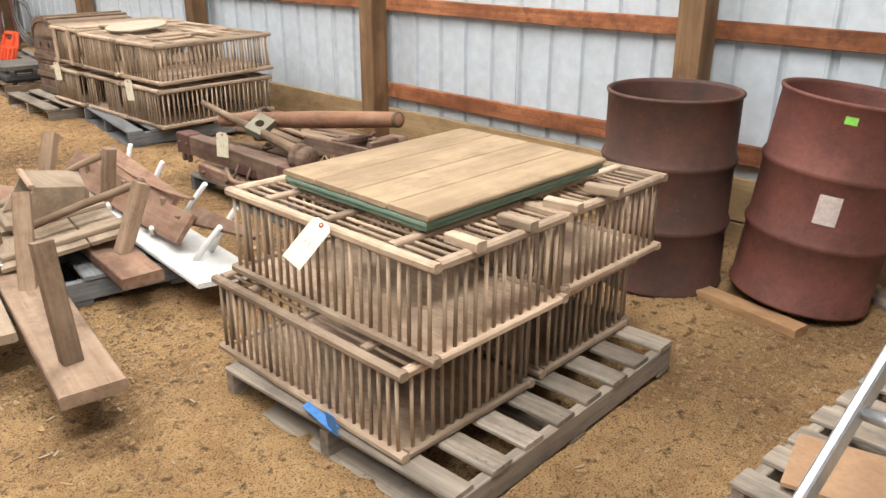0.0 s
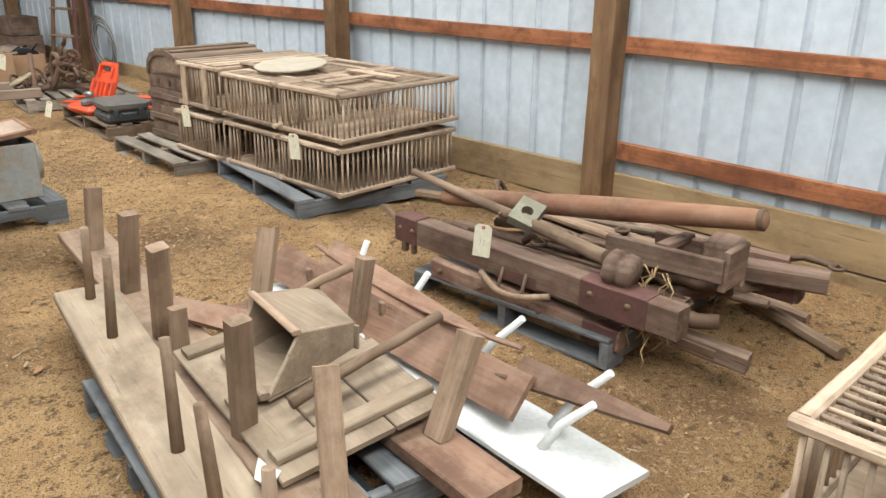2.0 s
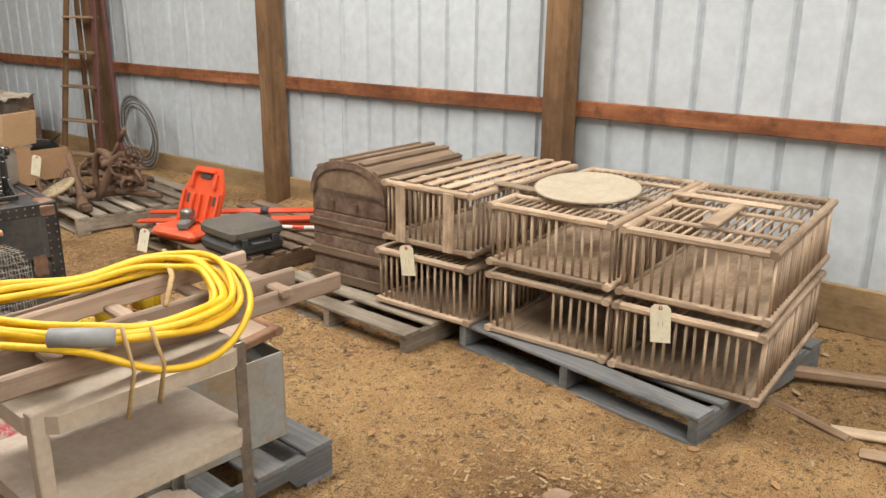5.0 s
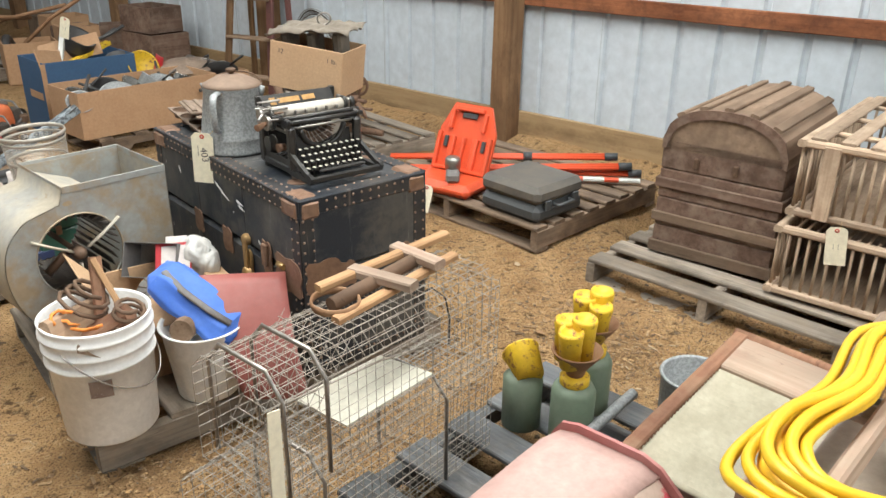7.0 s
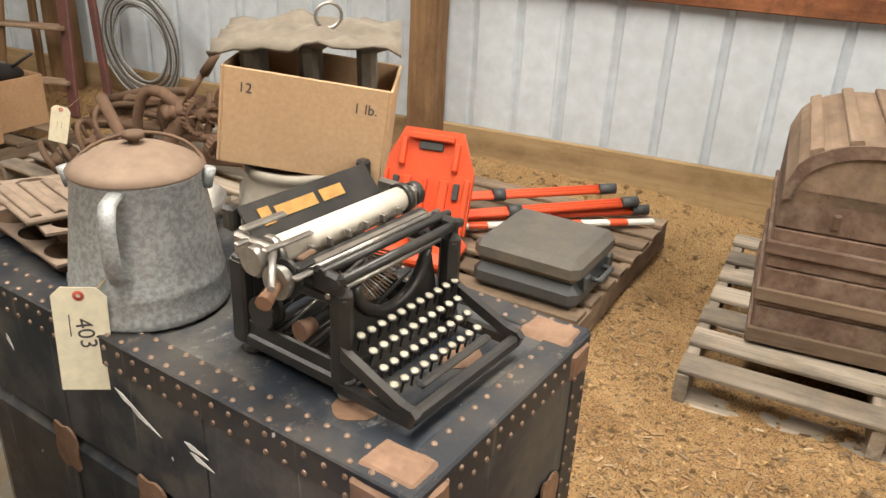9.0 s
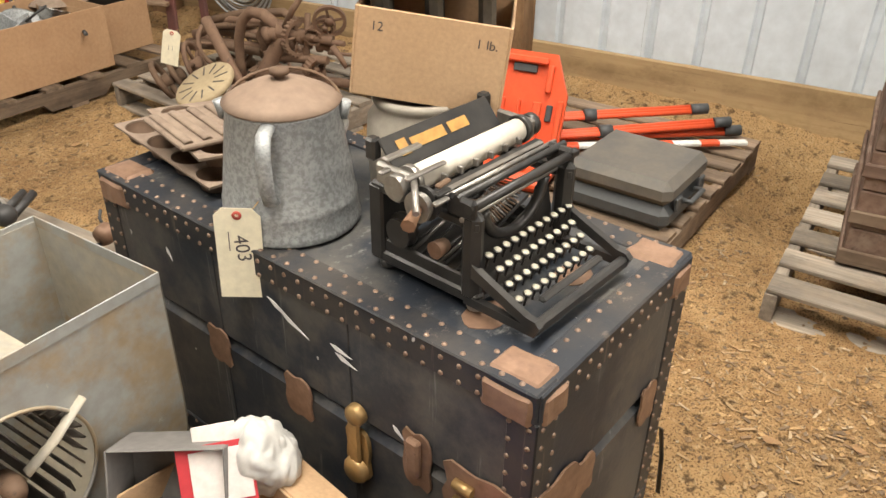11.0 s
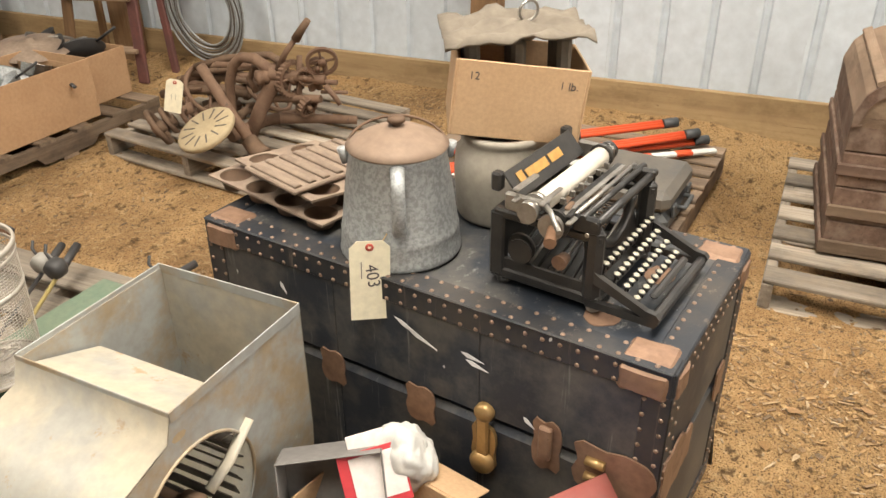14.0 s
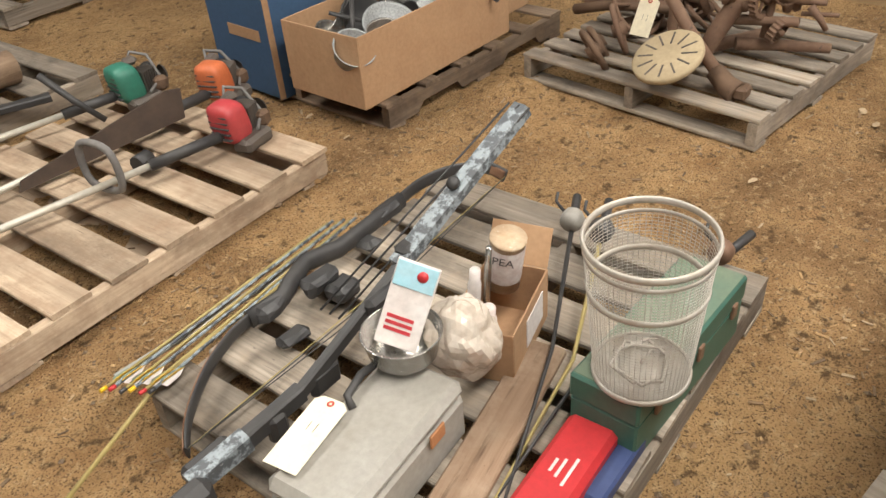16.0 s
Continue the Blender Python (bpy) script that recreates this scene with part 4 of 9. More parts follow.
for y in (4.36, 4.24):
    bm = bmesh.new()
    add_tube(bm, [(1.715, y, 0.23), (1.655, y - 0.02, 0.145)], 0.008, 6)
    part("stay", bm, IRON, loop)
frame_box = thing("wagon_bracket", pose(0, 0, 0), "rusty brown angular wagon bracket", "wagon part", "wagon parts")
for a, b, w, t in (((1.93, 4.02, 0.36), (1.98, 3.56, 0.36), 0.03, 0.09), ((1.98, 3.56, 0.36), (2.18, 3.58, 0.35), 0.03, 0.15), ((2.18, 3.60, 0.35), (2.18, 3.95, 0.34), 0.025, 0.08), ((1.95, 3.80, 0.40), (2.2, 3.82, 0.38), 0.05, 0.03)):
    beam("flange", frame_box, a, b, w, t, WAGON_WOOD)
block = thing("wood_block", pose(2.24, 3.69, 0.285, 0, 0, 10), "dark worn wooden block on wagon timbers", "block")
bm = bmesh.new()
add_box(bm, 0, 0, 0.055, 0.17, 0.13, 0.11, 0.014)
part("body", bm, WAGON_WOOD, block)
for (x, y, z), r in (((2.2, 4.79, 0.33), 0.075), ((2.28, 4.60, 0.28), 0.06)):
    wheel = thing("iron_pulley", pose(x, y, z, 65, 0, 30), "small rusty iron pulley wheel", "wheel")
    bm = bmesh.new()
    add_tube(bm, [(r * math.cos(2 * math.pi * k / 20), r * math.sin(2 * math.pi * k / 20), 0) for k in range(20)], 0.013, 8, closed=True)
    part("rim", bm, IRON, wheel)
    bm = bmesh.new()
    add_lathe(bm, [(0, -0.02), (0.02, -0.02), (0.02, 0.02), (0, 0.02)], 10)
    for k in range(4):
        a = math.pi * k / 2 + 0.3
        add_tube(bm, [(0.015 * math.cos(a), 0.015 * math.sin(a), 0), (r * math.cos(a), r * math.sin(a), 0)], 0.007, 6)
    part("spokes", bm, IRON, wheel)
for k, (a, b, r) in enumerate((((1.90, 4.10, 0.30), (2.0, 3.75, 0.31), 0.02), ((1.95, 4.3, 0.30), (2.08, 3.65, 0.33), 0.014), ((2.05, 4.7, 0.26), (2.1, 4.1, 0.28), 0.022), ((1.98, 3.98, 0.25), (2.22, 3.62, 0.2), 0.025), ((1.85, 3.75, 0.17), (1.98, 3.55, 0.17), 0.035))):
    bm = bmesh.new()
    a, b = Vector(a), Vector(b)
    add_tube(bm, [a, a.lerp(b, 0.3) + Vector((0.01, 0, 0.015)), a.lerp(b, 0.7) + Vector((0, 0.01, -0.008)), b], r, 9, r_end=r * 0.8)
    solo("iron_rod", bm, IRON, pose(0, 0, 0), "rusty iron fitting in the wagon heap", "iron part", "iron fittings")
rng = random.Random(41)
for k in range(16):
    x, y, z = 1.92 + 0.055 * k, rng.uniform(4.1, 4.5), 0.13 + 0.06 * rng.random() + (0.10 if 3 < k < 9 else 0.0)
    L, turn = rng.uniform(0.7, 1.3), rng.uniform(-0.14, 0.20)
    w, t = rng.choice(((0.045, 0.02), (0.03, 0.03), (0.06, 0.025), (0.025, 0.02)))
    d = Vector((turn, -1, rng.uniform(-0.04, 0.04))) * (L / 2)
    o = thing("heap_stick", pose(0, 0, 0), "thin weathered stick in the wagon heap", "stick", "heap sticks")
    beam("stick", o, Vector((x, y, z)) - d, Vector((x, y, z)) + d, w, t, rng.choice((LEG_WOOD, WAGON_WOOD, WAGON_WOOD, PALLET_BROWN, PALLET_PALE)), roll=rng.uniform(-25, 25), worn=0.008)
for k in range(9):
    x, y = 1.95 + 0.09 * k, rng.uniform(3.55, 4.9)
    a = Vector((x, y, 0.22 + 0.05 * rng.random()))
    b = a + Vector((rng.uniform(-0.12, 0.12), rng.uniform(-0.35, 0.2), rng.uniform(-0.06, 0.05)))
    bm = bmesh.new()
    add_tube(bm, [a, a.lerp(b, 0.4) + Vector((0.02, 0, 0.02)), b], rng.uniform(0.009, 0.018), 8)
    add_tube(bm, [b + Vector((0.028 * math.cos(q), 0.028 * math.sin(q), 0)) for q in (2 * math.pi * i / 12 for i in range(12))], 0.008, 6, closed=True)
    solo("iron_eye_bolt", bm, IRON, pose(0, 0, 0), "rusty iron eye bolt in the wagon heap", "iron part", "eye bolts")
rng = random.Random(5)
twine = thing("twine", pose(0, 0, 0), "tangle of straw-coloured binder twine", "string")
for k in range(13):
    p = Vector((1.82 + 0.12 * rng.random(), 3.66 + 0.28 * rng.random(), 0.33))
    pts = [p]
    for j in range(8):
        p = p + Vector((rng.uniform(-0.035, 0.03), rng.uniform(-0.045, 0.035), -0.035 + rng.uniform(-0.015, 0.015)))
        pts.append(Vector((p.x - 0.005 * j, p.y, max(p.z, floor_z(p.x, p.y) + 0.01))))
    bm = bmesh.new()
    add_tube(bm, pts, 0.0028, 5)
    part("strand", bm, TWINE, twine)
paper_tag((1.675, 4.44, 0.395), -62, 4, 0.072, 0.14, string=(1.80, 4.46, 0.42))
for a, b, w, t, mat in (((2.52, 3.28, 0.0), (2.72, 3.80, 0.02), 0.05, 0.05, LEG_WOOD), ((2.26, 5.62, -0.005), (2.32, 5.28, 0.03), 0.06, 0.03, PALLET_PALE), ((2.42, 6.0, -0.01), (2.22, 5.55, 0.0), 0.035, 0.03, LEG_WOOD), ((2.15, 5.5, 0.0), (2.2, 5.05, 0.05), 0.06, 0.025, LEG_WOOD),
                      ((2.9, 4.75, 0.02), (2.75, 3.5, 0.0), 0.05, 0.04, LEG_WOOD), ((2.60, 5.9, 0.02), (3.0, 4.95, 0.02), 0.05, 0.05, LEG_WOOD)):
    o = thing("loose_stick", pose(0, 0, 0.0), "weathered stick lying on the dirt", "stick", "loose sticks")
    beam("stick", o, Vector(a) + Vector((0, 0, floor_z(a[0], a[1]) + t / 2)), Vector(b) + Vector((0, 0, floor_z(b[0], b[1]) + t / 2)), w, t, mat, worn=0.012)


# ---- the black steamer trunk and what stands on it ----
def scuffed(name, base, dust, pale):
    """Worn black canvas: grey-brown patches for dust and painted-in sheen, and fine pale scuff streaks."""
    m, nodes, links, bsdf = new_material(name)
    nt = m.node_tree
    cloud = noise_node(nt, 5.0, 7, None, 0.7)
    c = mix_colors(nt, ramp(nt, cloud, 0.44, 0.70), base, dust)
    streak = noise_node(nt, 26.0, 5, (1, 1.4, 0.09), 0.7)
    c = mix_colors(nt, ramp(nt, streak, 0.60, 0.74), c, pale)
    c = mix_colors(nt, ramp(nt, noise_node(nt, 60.0, 6, None, 0.75), 0.68, 0.76), c, (0.17, 0.125, 0.09))
    c = mix_colors(nt, ramp(nt, noise_node(nt, 34.0, 3, (1, 1, 0.6), 0.55), 0.735, 0.75), c, (0.5, 0.5, 0.49))
    c = mix_colors(nt, ramp(nt, noise_node(nt, 1.7, 6, None, 0.75), 0.52, 0.64), c, tuple(0.75 * v for v in dust))
    links.new(c, bsdf.inputs["Base Color"])
    rr = nt.nodes.new("ShaderNodeMapRange")
    rr.inputs[3].default_value, rr.inputs[4].default_value = 0.3, 0.75
    links.new(cloud, rr.inputs[0])
    links.new(rr.outputs[0], bsdf.inputs["Roughness"])
    bump_from(nt, bsdf, noise_node(nt, 90.0, 4), 0.25, 0.002)
    return m


# the second colour is dust, lightened to hold the front's sheen as well
TRUNK_BLACK = scuffed("worn black trunk canvas", (0.016, 0.021, 0.03), (0.115, 0.106, 0.092), (0.22, 0.22, 0.21))
TRUNK_BAND = scuffed("black trunk binding", (0.013, 0.016, 0.022), (0.058, 0.05, 0.043), (0.17, 0.135, 0.105))
COPPER = paint("tarnished copper-brown steel", (0.32, 0.195, 0.13), (0.20, 0.115, 0.075), 16, 0.5, 0.35, (0.12, 0.07, 0.05), 0.64, 0.3)
BRASS = paint("worn brass", (0.48, 0.31, 0.13), (0.32, 0.20, 0.09), 20, 0.4, 0.6, (0.18, 0.11, 0.06), 0.64)
SCRATCH = paint("bare white scratch", (0.75, 0.75, 0.74), (0.65, 0.65, 0.65), 30, 0.6)
ENAMEL = paint("galvanised grey steel", (0.40, 0.42, 0.425), (0.275, 0.285, 0.285), 120, 0.45, 0.25, (0.42, 0.38, 0.31), 0.66, 0.4, 80, 0.44, 0.58)
LID_TAN = paint("dusty tan lid", (0.25, 0.175, 0.125), (0.185, 0.125, 0.09), 9, 0.75, 0, (0.2, 0.13, 0.09), 0.66)
CARDBOARD = paint("brown cardboard", (0.56, 0.37, 0.22), (0.51, 0.33, 0.19), 4, 0.85, 0, None, 0.6, 0.06, 130)
CARDBOARD_DARK = paint("brown carton", (0.44, 0.27, 0.15), (0.38, 0.22, 0.12), 5, 0.85)
BLACK_ENAMEL = paint("dusty black enamel", (0.018, 0.018, 0.019), (0.045, 0.042, 0.038), 14, 0.32, 0.1, (0.14, 0.12, 0.10), 0.7)
NICKEL = paint("tarnished nickel", (0.42, 0.40, 0.37), (0.25, 0.23, 0.21), 25, 0.35, 0.8)
PLATEN = paint("cream platen rubber", (0.66, 0.61, 0.53), (0.58, 0.52, 0.44), 12, 0.6)
KEY_WHITE = paint("ivory key tops", (0.47, 0.45, 0.36), (0.30, 0.28, 0.21), 90, 0.3)
GOLD = paint("gold lettering", (0.42, 0.24, 0.07), (0.34, 0.18, 0.05), 30, 0.45)
CROCK = paint("grey stoneware", (0.40, 0.36, 0.30), (0.31, 0.28, 0.24), 6, 0.55, 0, (0.25, 0.2, 0.15), 0.68)
SHEET_GALV = paint("galvanised sheet", (0.37, 0.385, 0.375), (0.38, 0.30, 0.205), 6, 0.5, 0.25, (0.56, 0.54, 0.48), 0.64, 0.25, 40, 0.46, 0.60)
SHEET_BEIGE = paint("dusty beige sheet steel", (0.46, 0.405, 0.31), (0.36, 0.35, 0.315), 5.5, 0.6, 0.1, (0.36, 0.255, 0.15), 0.615, 0.2, 40, 0.42, 0.60)
DUST_CAST = paint("dusty cast iron pan", (0.28, 0.21, 0.155), (0.17, 0.12, 0.09), 10, 0.85, 0, (0.12, 0.09, 0.07), 0.66, 0.3)

TL, TW, TH = 1.04, 0.46, 0.58
trunk = thing("steamer_trunk", pose(0.695, 8.94, 0.122, 0, 0, -9), "scuffed black steamer trunk with copper-brown corners, closed", "trunk")
bm = bmesh.new()
add_box(bm, 0, 0, TH * 0.285, TW, TL, TH * 0.57, 0.012)
part("lower_case", bm, TRUNK_BLACK, trunk)
bm = bmesh.new()
add_box(bm, 0, 0, TH * 0.57 + 0.002 + TH * 0.215, TW, TL, TH * 0.43 - 0.002, 0.016)
part("upper_case", bm, TRUNK_BLACK, trunk)


def strip(parent, x, y, z, sx, sy, sz, material=None):
    bm = bmesh.new()
    add_box(bm, x, y, z, sx, sy, sz, 0.0025)
    return part("binding", bm, material or TRUNK_BAND, parent)


X, Y = TW / 2, TL / 2
for s in (-1, 1):
    strip(trunk, s * (X - 0.020), 0, TH + 0.002, 0.052, TL, 0.006)
    strip(trunk, 0, s * (Y - 0.022), TH + 0.0015, TW - 0.08, 0.05, 0.005)
    strip(trunk, s * (X + 0.001), 0, TH - 0.022, 0.006, TL, 0.05)
    strip(trunk, 0, s * (Y + 0.001), TH - 0.022, TW, 0.006, 0.05)
    for q in (-1, 1):
        strip(trunk, s * (X + 0.0005), q * (Y - 0.022), TH / 2, 0.005, 0.05, TH - 0.09)
        strip(trunk, q * (X - 0.022), s * (Y + 0.0005), TH / 2, 0.05, 0.005, TH - 0.09)
        strip(trunk, s * (X + 0.0005), q * 0.17, TH * 0.5, 0.003, 0.004, TH - 0.06)
    strip(trunk, s * (X + 0.001), 0, 0.022, 0.006, TL, 0.045)
    strip(trunk, 0, s * (Y + 0.001), 0.022, TW, 0.006, 0.045)


RIVET = paint("tarnished rivet steel", (0.30, 0.205, 0.15), (0.17, 0.115, 0.085), 60, 0.45, 0.4, (0.30, 0.24, 0.19), 0.62)


def rivets(parent, spots, axis):
    bm = bmesh.new()
    turn = {"x": pose(0, 0, 0, 0, -90, 0), "y": pose(0, 0, 0, 90, 0, 0), "z": Matrix.Identity(4)}[axis]
    for p in spots:
        add_lathe(bm, [(0.0046, 0), (0.0036, 0.0022), (0, 0.003)], 7, Matrix.Translation(p) @ turn)
    return tagged(part("rivets", bm, RIVET, parent, "rows of small brown rivets"), kind="stuff")


n = 30
ts = [-Y + 0.03 + k * (TL - 0.06) / n for k in range(n + 1)]
us = [-X + 0.03 + k * (TW - 0.06) / 13 for k in range(14)]
vs = [0.06 + k * (TH - 0.12) / 14 for k in range(15)]
rivets(trunk, [(s * (X - d), t, TH + 0.005) for t in ts for s in (-1, 1) for d in (0.004, 0.038)] + [(u, s * (Y - 0.036), TH + 0.004) for u in us for s in (-1, 1)], "z")
rivets(trunk, [(-X - 0.004, t, z) for t in ts for z in (TH - 0.012, TH - 0.040, 0.036)] + [(-X - 0.003, s * (Y - d), v) for v in vs for s in (-1, 1) for d in (0.010, 0.042)], "x")
rivets(trunk, [(u, -Y - 0.004, z) for u in us for z in (TH - 0.012, TH - 0.040, 0.036)] + [(s * (X - d), -Y - 0.003, v) for v in vs for s in (-1, 1) for d in (0.010, 0.042)], "y")


def wavy_plate(parent, w, h, m, name="plate", material=None, t=0.004, label=""):
    """A pressed hardware plate with scalloped ends."""
    out = []
    for k in range(28):
        a = 2 * math.pi * k / 28
        r = 1 + 0.07 * math.sin(6 * a)
        c, s = math.cos(a), math.sin(a)
        k2 = max(abs(c), abs(s))
        out.append((w / 2 * c / k2 * r, h / 2 * s / k2 * r))
    bm = bmesh.new()
    add_prism(bm, out, t, m)
    return part(name, bm, material or COPPER, parent, label)


face_x = lambda y, z: Matrix.Translation((-X - 0.003, y, z)) @ Matrix(((0, 0, -1, 0), (-1, 0, 0, 0), (0, 1, 0, 0), (0, 0, 0, 1)))
face_y = lambda x, z: Matrix.Translation((x, -Y - 0.003, z)) @ Matrix(((1, 0, 0, 0), (0, 0, -1, 0), (0, 1, 0, 0), (0, 0, 0, 1)))
z0 = -0.122
for y, z, w, h in ((0.183, 0.44, 0.06, 0.08), (-0.04, 0.437, 0.065, 0.085), (-0.316, 0.462, 0.055, 0.11), (-0.445, 0.45, 0.145, 0.11)):
    wavy_plate(trunk, w, h, face_x(y, z + z0), "hinge_plate")
for x, z, w, h in ((-0.16, 0.45, 0.12, 0.11), (-0.075, 0.44, 0.055, 0.08), (0.14, 0.443, 0.055, 0.085)):
    wavy_plate(trunk, w, h, face_y(x, z + z0), "hinge_plate")
# round lock with its bar, clasp and hinge knuckles
lock = wavy_plate(trunk, 0.05, 0.10, face_x(-0.188, 0.40 + z0), "lock", BRASS, 0.008, "brass lock")
for dy, dz, r, h in ((0, 0.085, 0.020, 0.018), (0, -0.035, 0.026, 0.024)):
    bm = bmesh.new()
    add_lathe(bm, [(r, 0), (r, h * 0.7), (r * 0.75, h), (0, h)], 16, face_x(-0.188, 0.40 + z0 + dz))
    part("knob", bm, BRASS, lock)
bm = bmesh.new()
add_box(bm, -X - 0.016, -0.188, 0.43 + z0, 0.01, 0.026, 0.09, 0.004)
part("hasp", bm, BRASS, lock)
bm = bmesh.new()
add_box(bm, -X - 0.014, -0.316, 0.475 + z0, 0.014, 0.026, 0.075, 0.004)
part("clasp", bm, COPPER, trunk)
for dz in (-0.018, 0.018):
    bm = bmesh.new()
    add_tube(bm, [(-X - 0.012, -0.43, 0.455 + dz + z0), (-X - 0.012, -0.395, 0.455 + dz + z0)], 0.009, 8)
    part("knuckle", bm, BRASS, trunk)
for sx in (-1, 1):
    for sy in (-1, 1):
        bm = bmesh.new()
        add_box(bm, sx * (X - 0.036), sy * (Y - 0.048), TH - 0.030, 0.090, 0.112, 0.078, 0.020)
        bmesh.ops.subdivide_edges(bm, edges=bm.edges[:], cuts=3, use_grid_fill=True)
        for v in bm.verts:
            v.co += Vector((noise.noise(v.co * 30), noise.noise(v.co * 30 + Vector((9, 0, 0))), noise.noise(v.co * 30 + Vector((0, 9, 0))))) * 0.003
        part("corner_cap", bm, COPPER, trunk, "dented copper-brown corner cap")
for k, (y, z, L, a) in enumerate(((-0.02, 0.615, 0.075, 24), (-0.05, 0.60, 0.075, 22), (-0.16, 0.60, 0.05, 10), (-0.17, 0.585, 0.05, 14), (-0.28, 0.50, 0.03, 40), (0.30, 0.60, 0.03, 60))):
    bm = bmesh.new()
    add_prism(bm, [(-L / 2, 0), (-L / 5, -0.006), (L / 6, -0.003), (L / 2, 0), (L / 5, 0.002), (-L / 4, 0.004)], 0.0008, Matrix.Translation((-0.0045, 0, 0)) @ face_x(y, z + z0) @ Matrix.Rotation(radians(-a), 4, "Z"))
    part("scratch", bm, SCRATCH, trunk)
for k, (x, y, r) in enumerate(((-0.13, -0.36, 0.040), (0.05, -0.40, 0.035), (0.17, -0.28, 0.03), (-0.05, 0.12, 0.03))):
    out = [(r * (1 + 0.35 * noise.noise(Vector((k, 3 * math.cos(a), 3 * math.sin(a))))) * math.cos(a), 0.8 * r * math.sin(a)) for a in (2 * math.pi * q / 18 for q in range(18))]
    bm = bmesh.new()
    add_prism(bm, out, 0.002, Matrix.Translation((x, y, TH + 0.0005)))
    part("worn_patch", bm, COPPER, trunk, "worn brown patch")
trunk_strap = thing("leather_strap", pose(0.93, 8.45, 0.14), "curled dark leather strap on the pallet's edge", "strap")
bm = bmesh.new()
add_tube(bm, [(-0.05, -0.01, 0.10), (-0.02, -0.03, 0.12), (0.03, -0.05, 0.07), (0.045, -0.06, -0.02), (0.03, -0.07, -0.11)], 0.006, 6, flat=0.5)
part("strap", bm, BLACK_ENAMEL, trunk_strap)

# coffee boiler
TOP = 0.708
pot = thing("coffee_boiler", pose(0.60, 9.04, TOP, 0, 0, -9), "tall mottled grey steel coffee boiler with tan lid", "coffee pot")
bm = bmesh.new()
add_lathe(bm, [(0, 0), (0.120, 0), (0.122, 0.004), (0.120, 0.012), (0.117, 0.045), (0.1175, 0.05), (0.1155, 0.055), (0.094, 0.205), (0.096, 0.209), (0.0945, 0.214), (0.088, 0.214)], 40)
part("body", bm, ENAMEL, pot)
bm = bmesh.new()
add_lathe(bm, [(0.097, 0.213), (0.099, 0.217), (0.085, 0.226), (0.05, 0.243), (0.02, 0.251), (0, 0.252)], 36)
lid = part("lid", bm, LID_TAN, pot, "dusty tan domed lid")
bm = bmesh.new()
add_lathe(bm, [(0.008, 0.25), (0.008, 0.256), (0.017, 0.26), (0.016, 0.268), (0, 0.271)], 14)
part("knob", bm, IRON, lid)
bm = bmesh.new()
pts = [(-0.092, 0, 0.205), (-0.125, 0, 0.20), (-0.137, 0, 0.17), (-0.134, 0, 0.11), (-0.122, 0, 0.085), (-0.112, 0, 0.082)]
add_tube(bm, [Matrix.Rotation(radians(35), 3, "Z") @ Vector(p) for p in pts], 0.013, 8, flat=0.5)
part("handle", bm, ENAMEL, pot)
bail = [(0.098 * math.cos(a), 0, 0.20 + 0.085 * math.sin(a)) for a in (math.pi * k / 14 for k in range(15))]
bm = bmesh.new()
add_tube(bm, [Matrix.Rotation(radians(-50), 3, "Z") @ (Matrix.Rotation(radians(-62), 3, "X") @ (Vector(p) - Vector((0, 0, 0.20))) + Vector((0, 0, 0.205))) for p in bail], 0.003, 6)
part("bail", bm, IRON, pot)
for s in (-1, 1):
    bm = bmesh.new()
    add_tube(bm, [Matrix.Rotation(radians(-50), 3, "Z") @ Vector((s * 0.098, 0, 0.185)), Matrix.Rotation(radians(-50), 3, "Z") @ Vector((s * 0.106, 0, 0.215))], 0.009, 8)
    part("ear", bm, ENAMEL, pot)
paper_tag((0.462, 9.035, 0.785), -58, 2, 0.076, 0.172, "403", "manila card lot tag with a handwritten number", string=(0.505, 9.01, 0.80))

# stacked baking pans at the trunk's end
def holed_sheet(bm, x, y, w, h, r, z, t, n=20):
    """A rectangle of sheet with a round hole, t thick."""
    ring, edge = [], []
    for k in range(n):
        a = 2 * math.pi * k / n + math.pi / 4
        c, q = math.cos(a), math.sin(a)
        e = max(abs(c), abs(q))
        ring.append((x + r * c, y + r * q))
        edge.append((x + w / 2 * c / e, y + h / 2 * q / e))
    lay = [([bm.verts.new((*p, zz)) for p in ring], [bm.verts.new((*p, zz)) for p in edge]) for zz in (z + t, z)]
    for k in range(n):
        q = (k + 1) % n
        for ins, out in lay:
            bm.faces.new((ins[k], ins[q], out[q], out[k]))
        bm.faces.new((lay[0][0][k], lay[0][0][q], lay[1][0][q], lay[1][0][k]))
        bm.faces.new((lay[0][1][k], lay[0][1][q], lay[1][1][q], lay[1][1][k]))


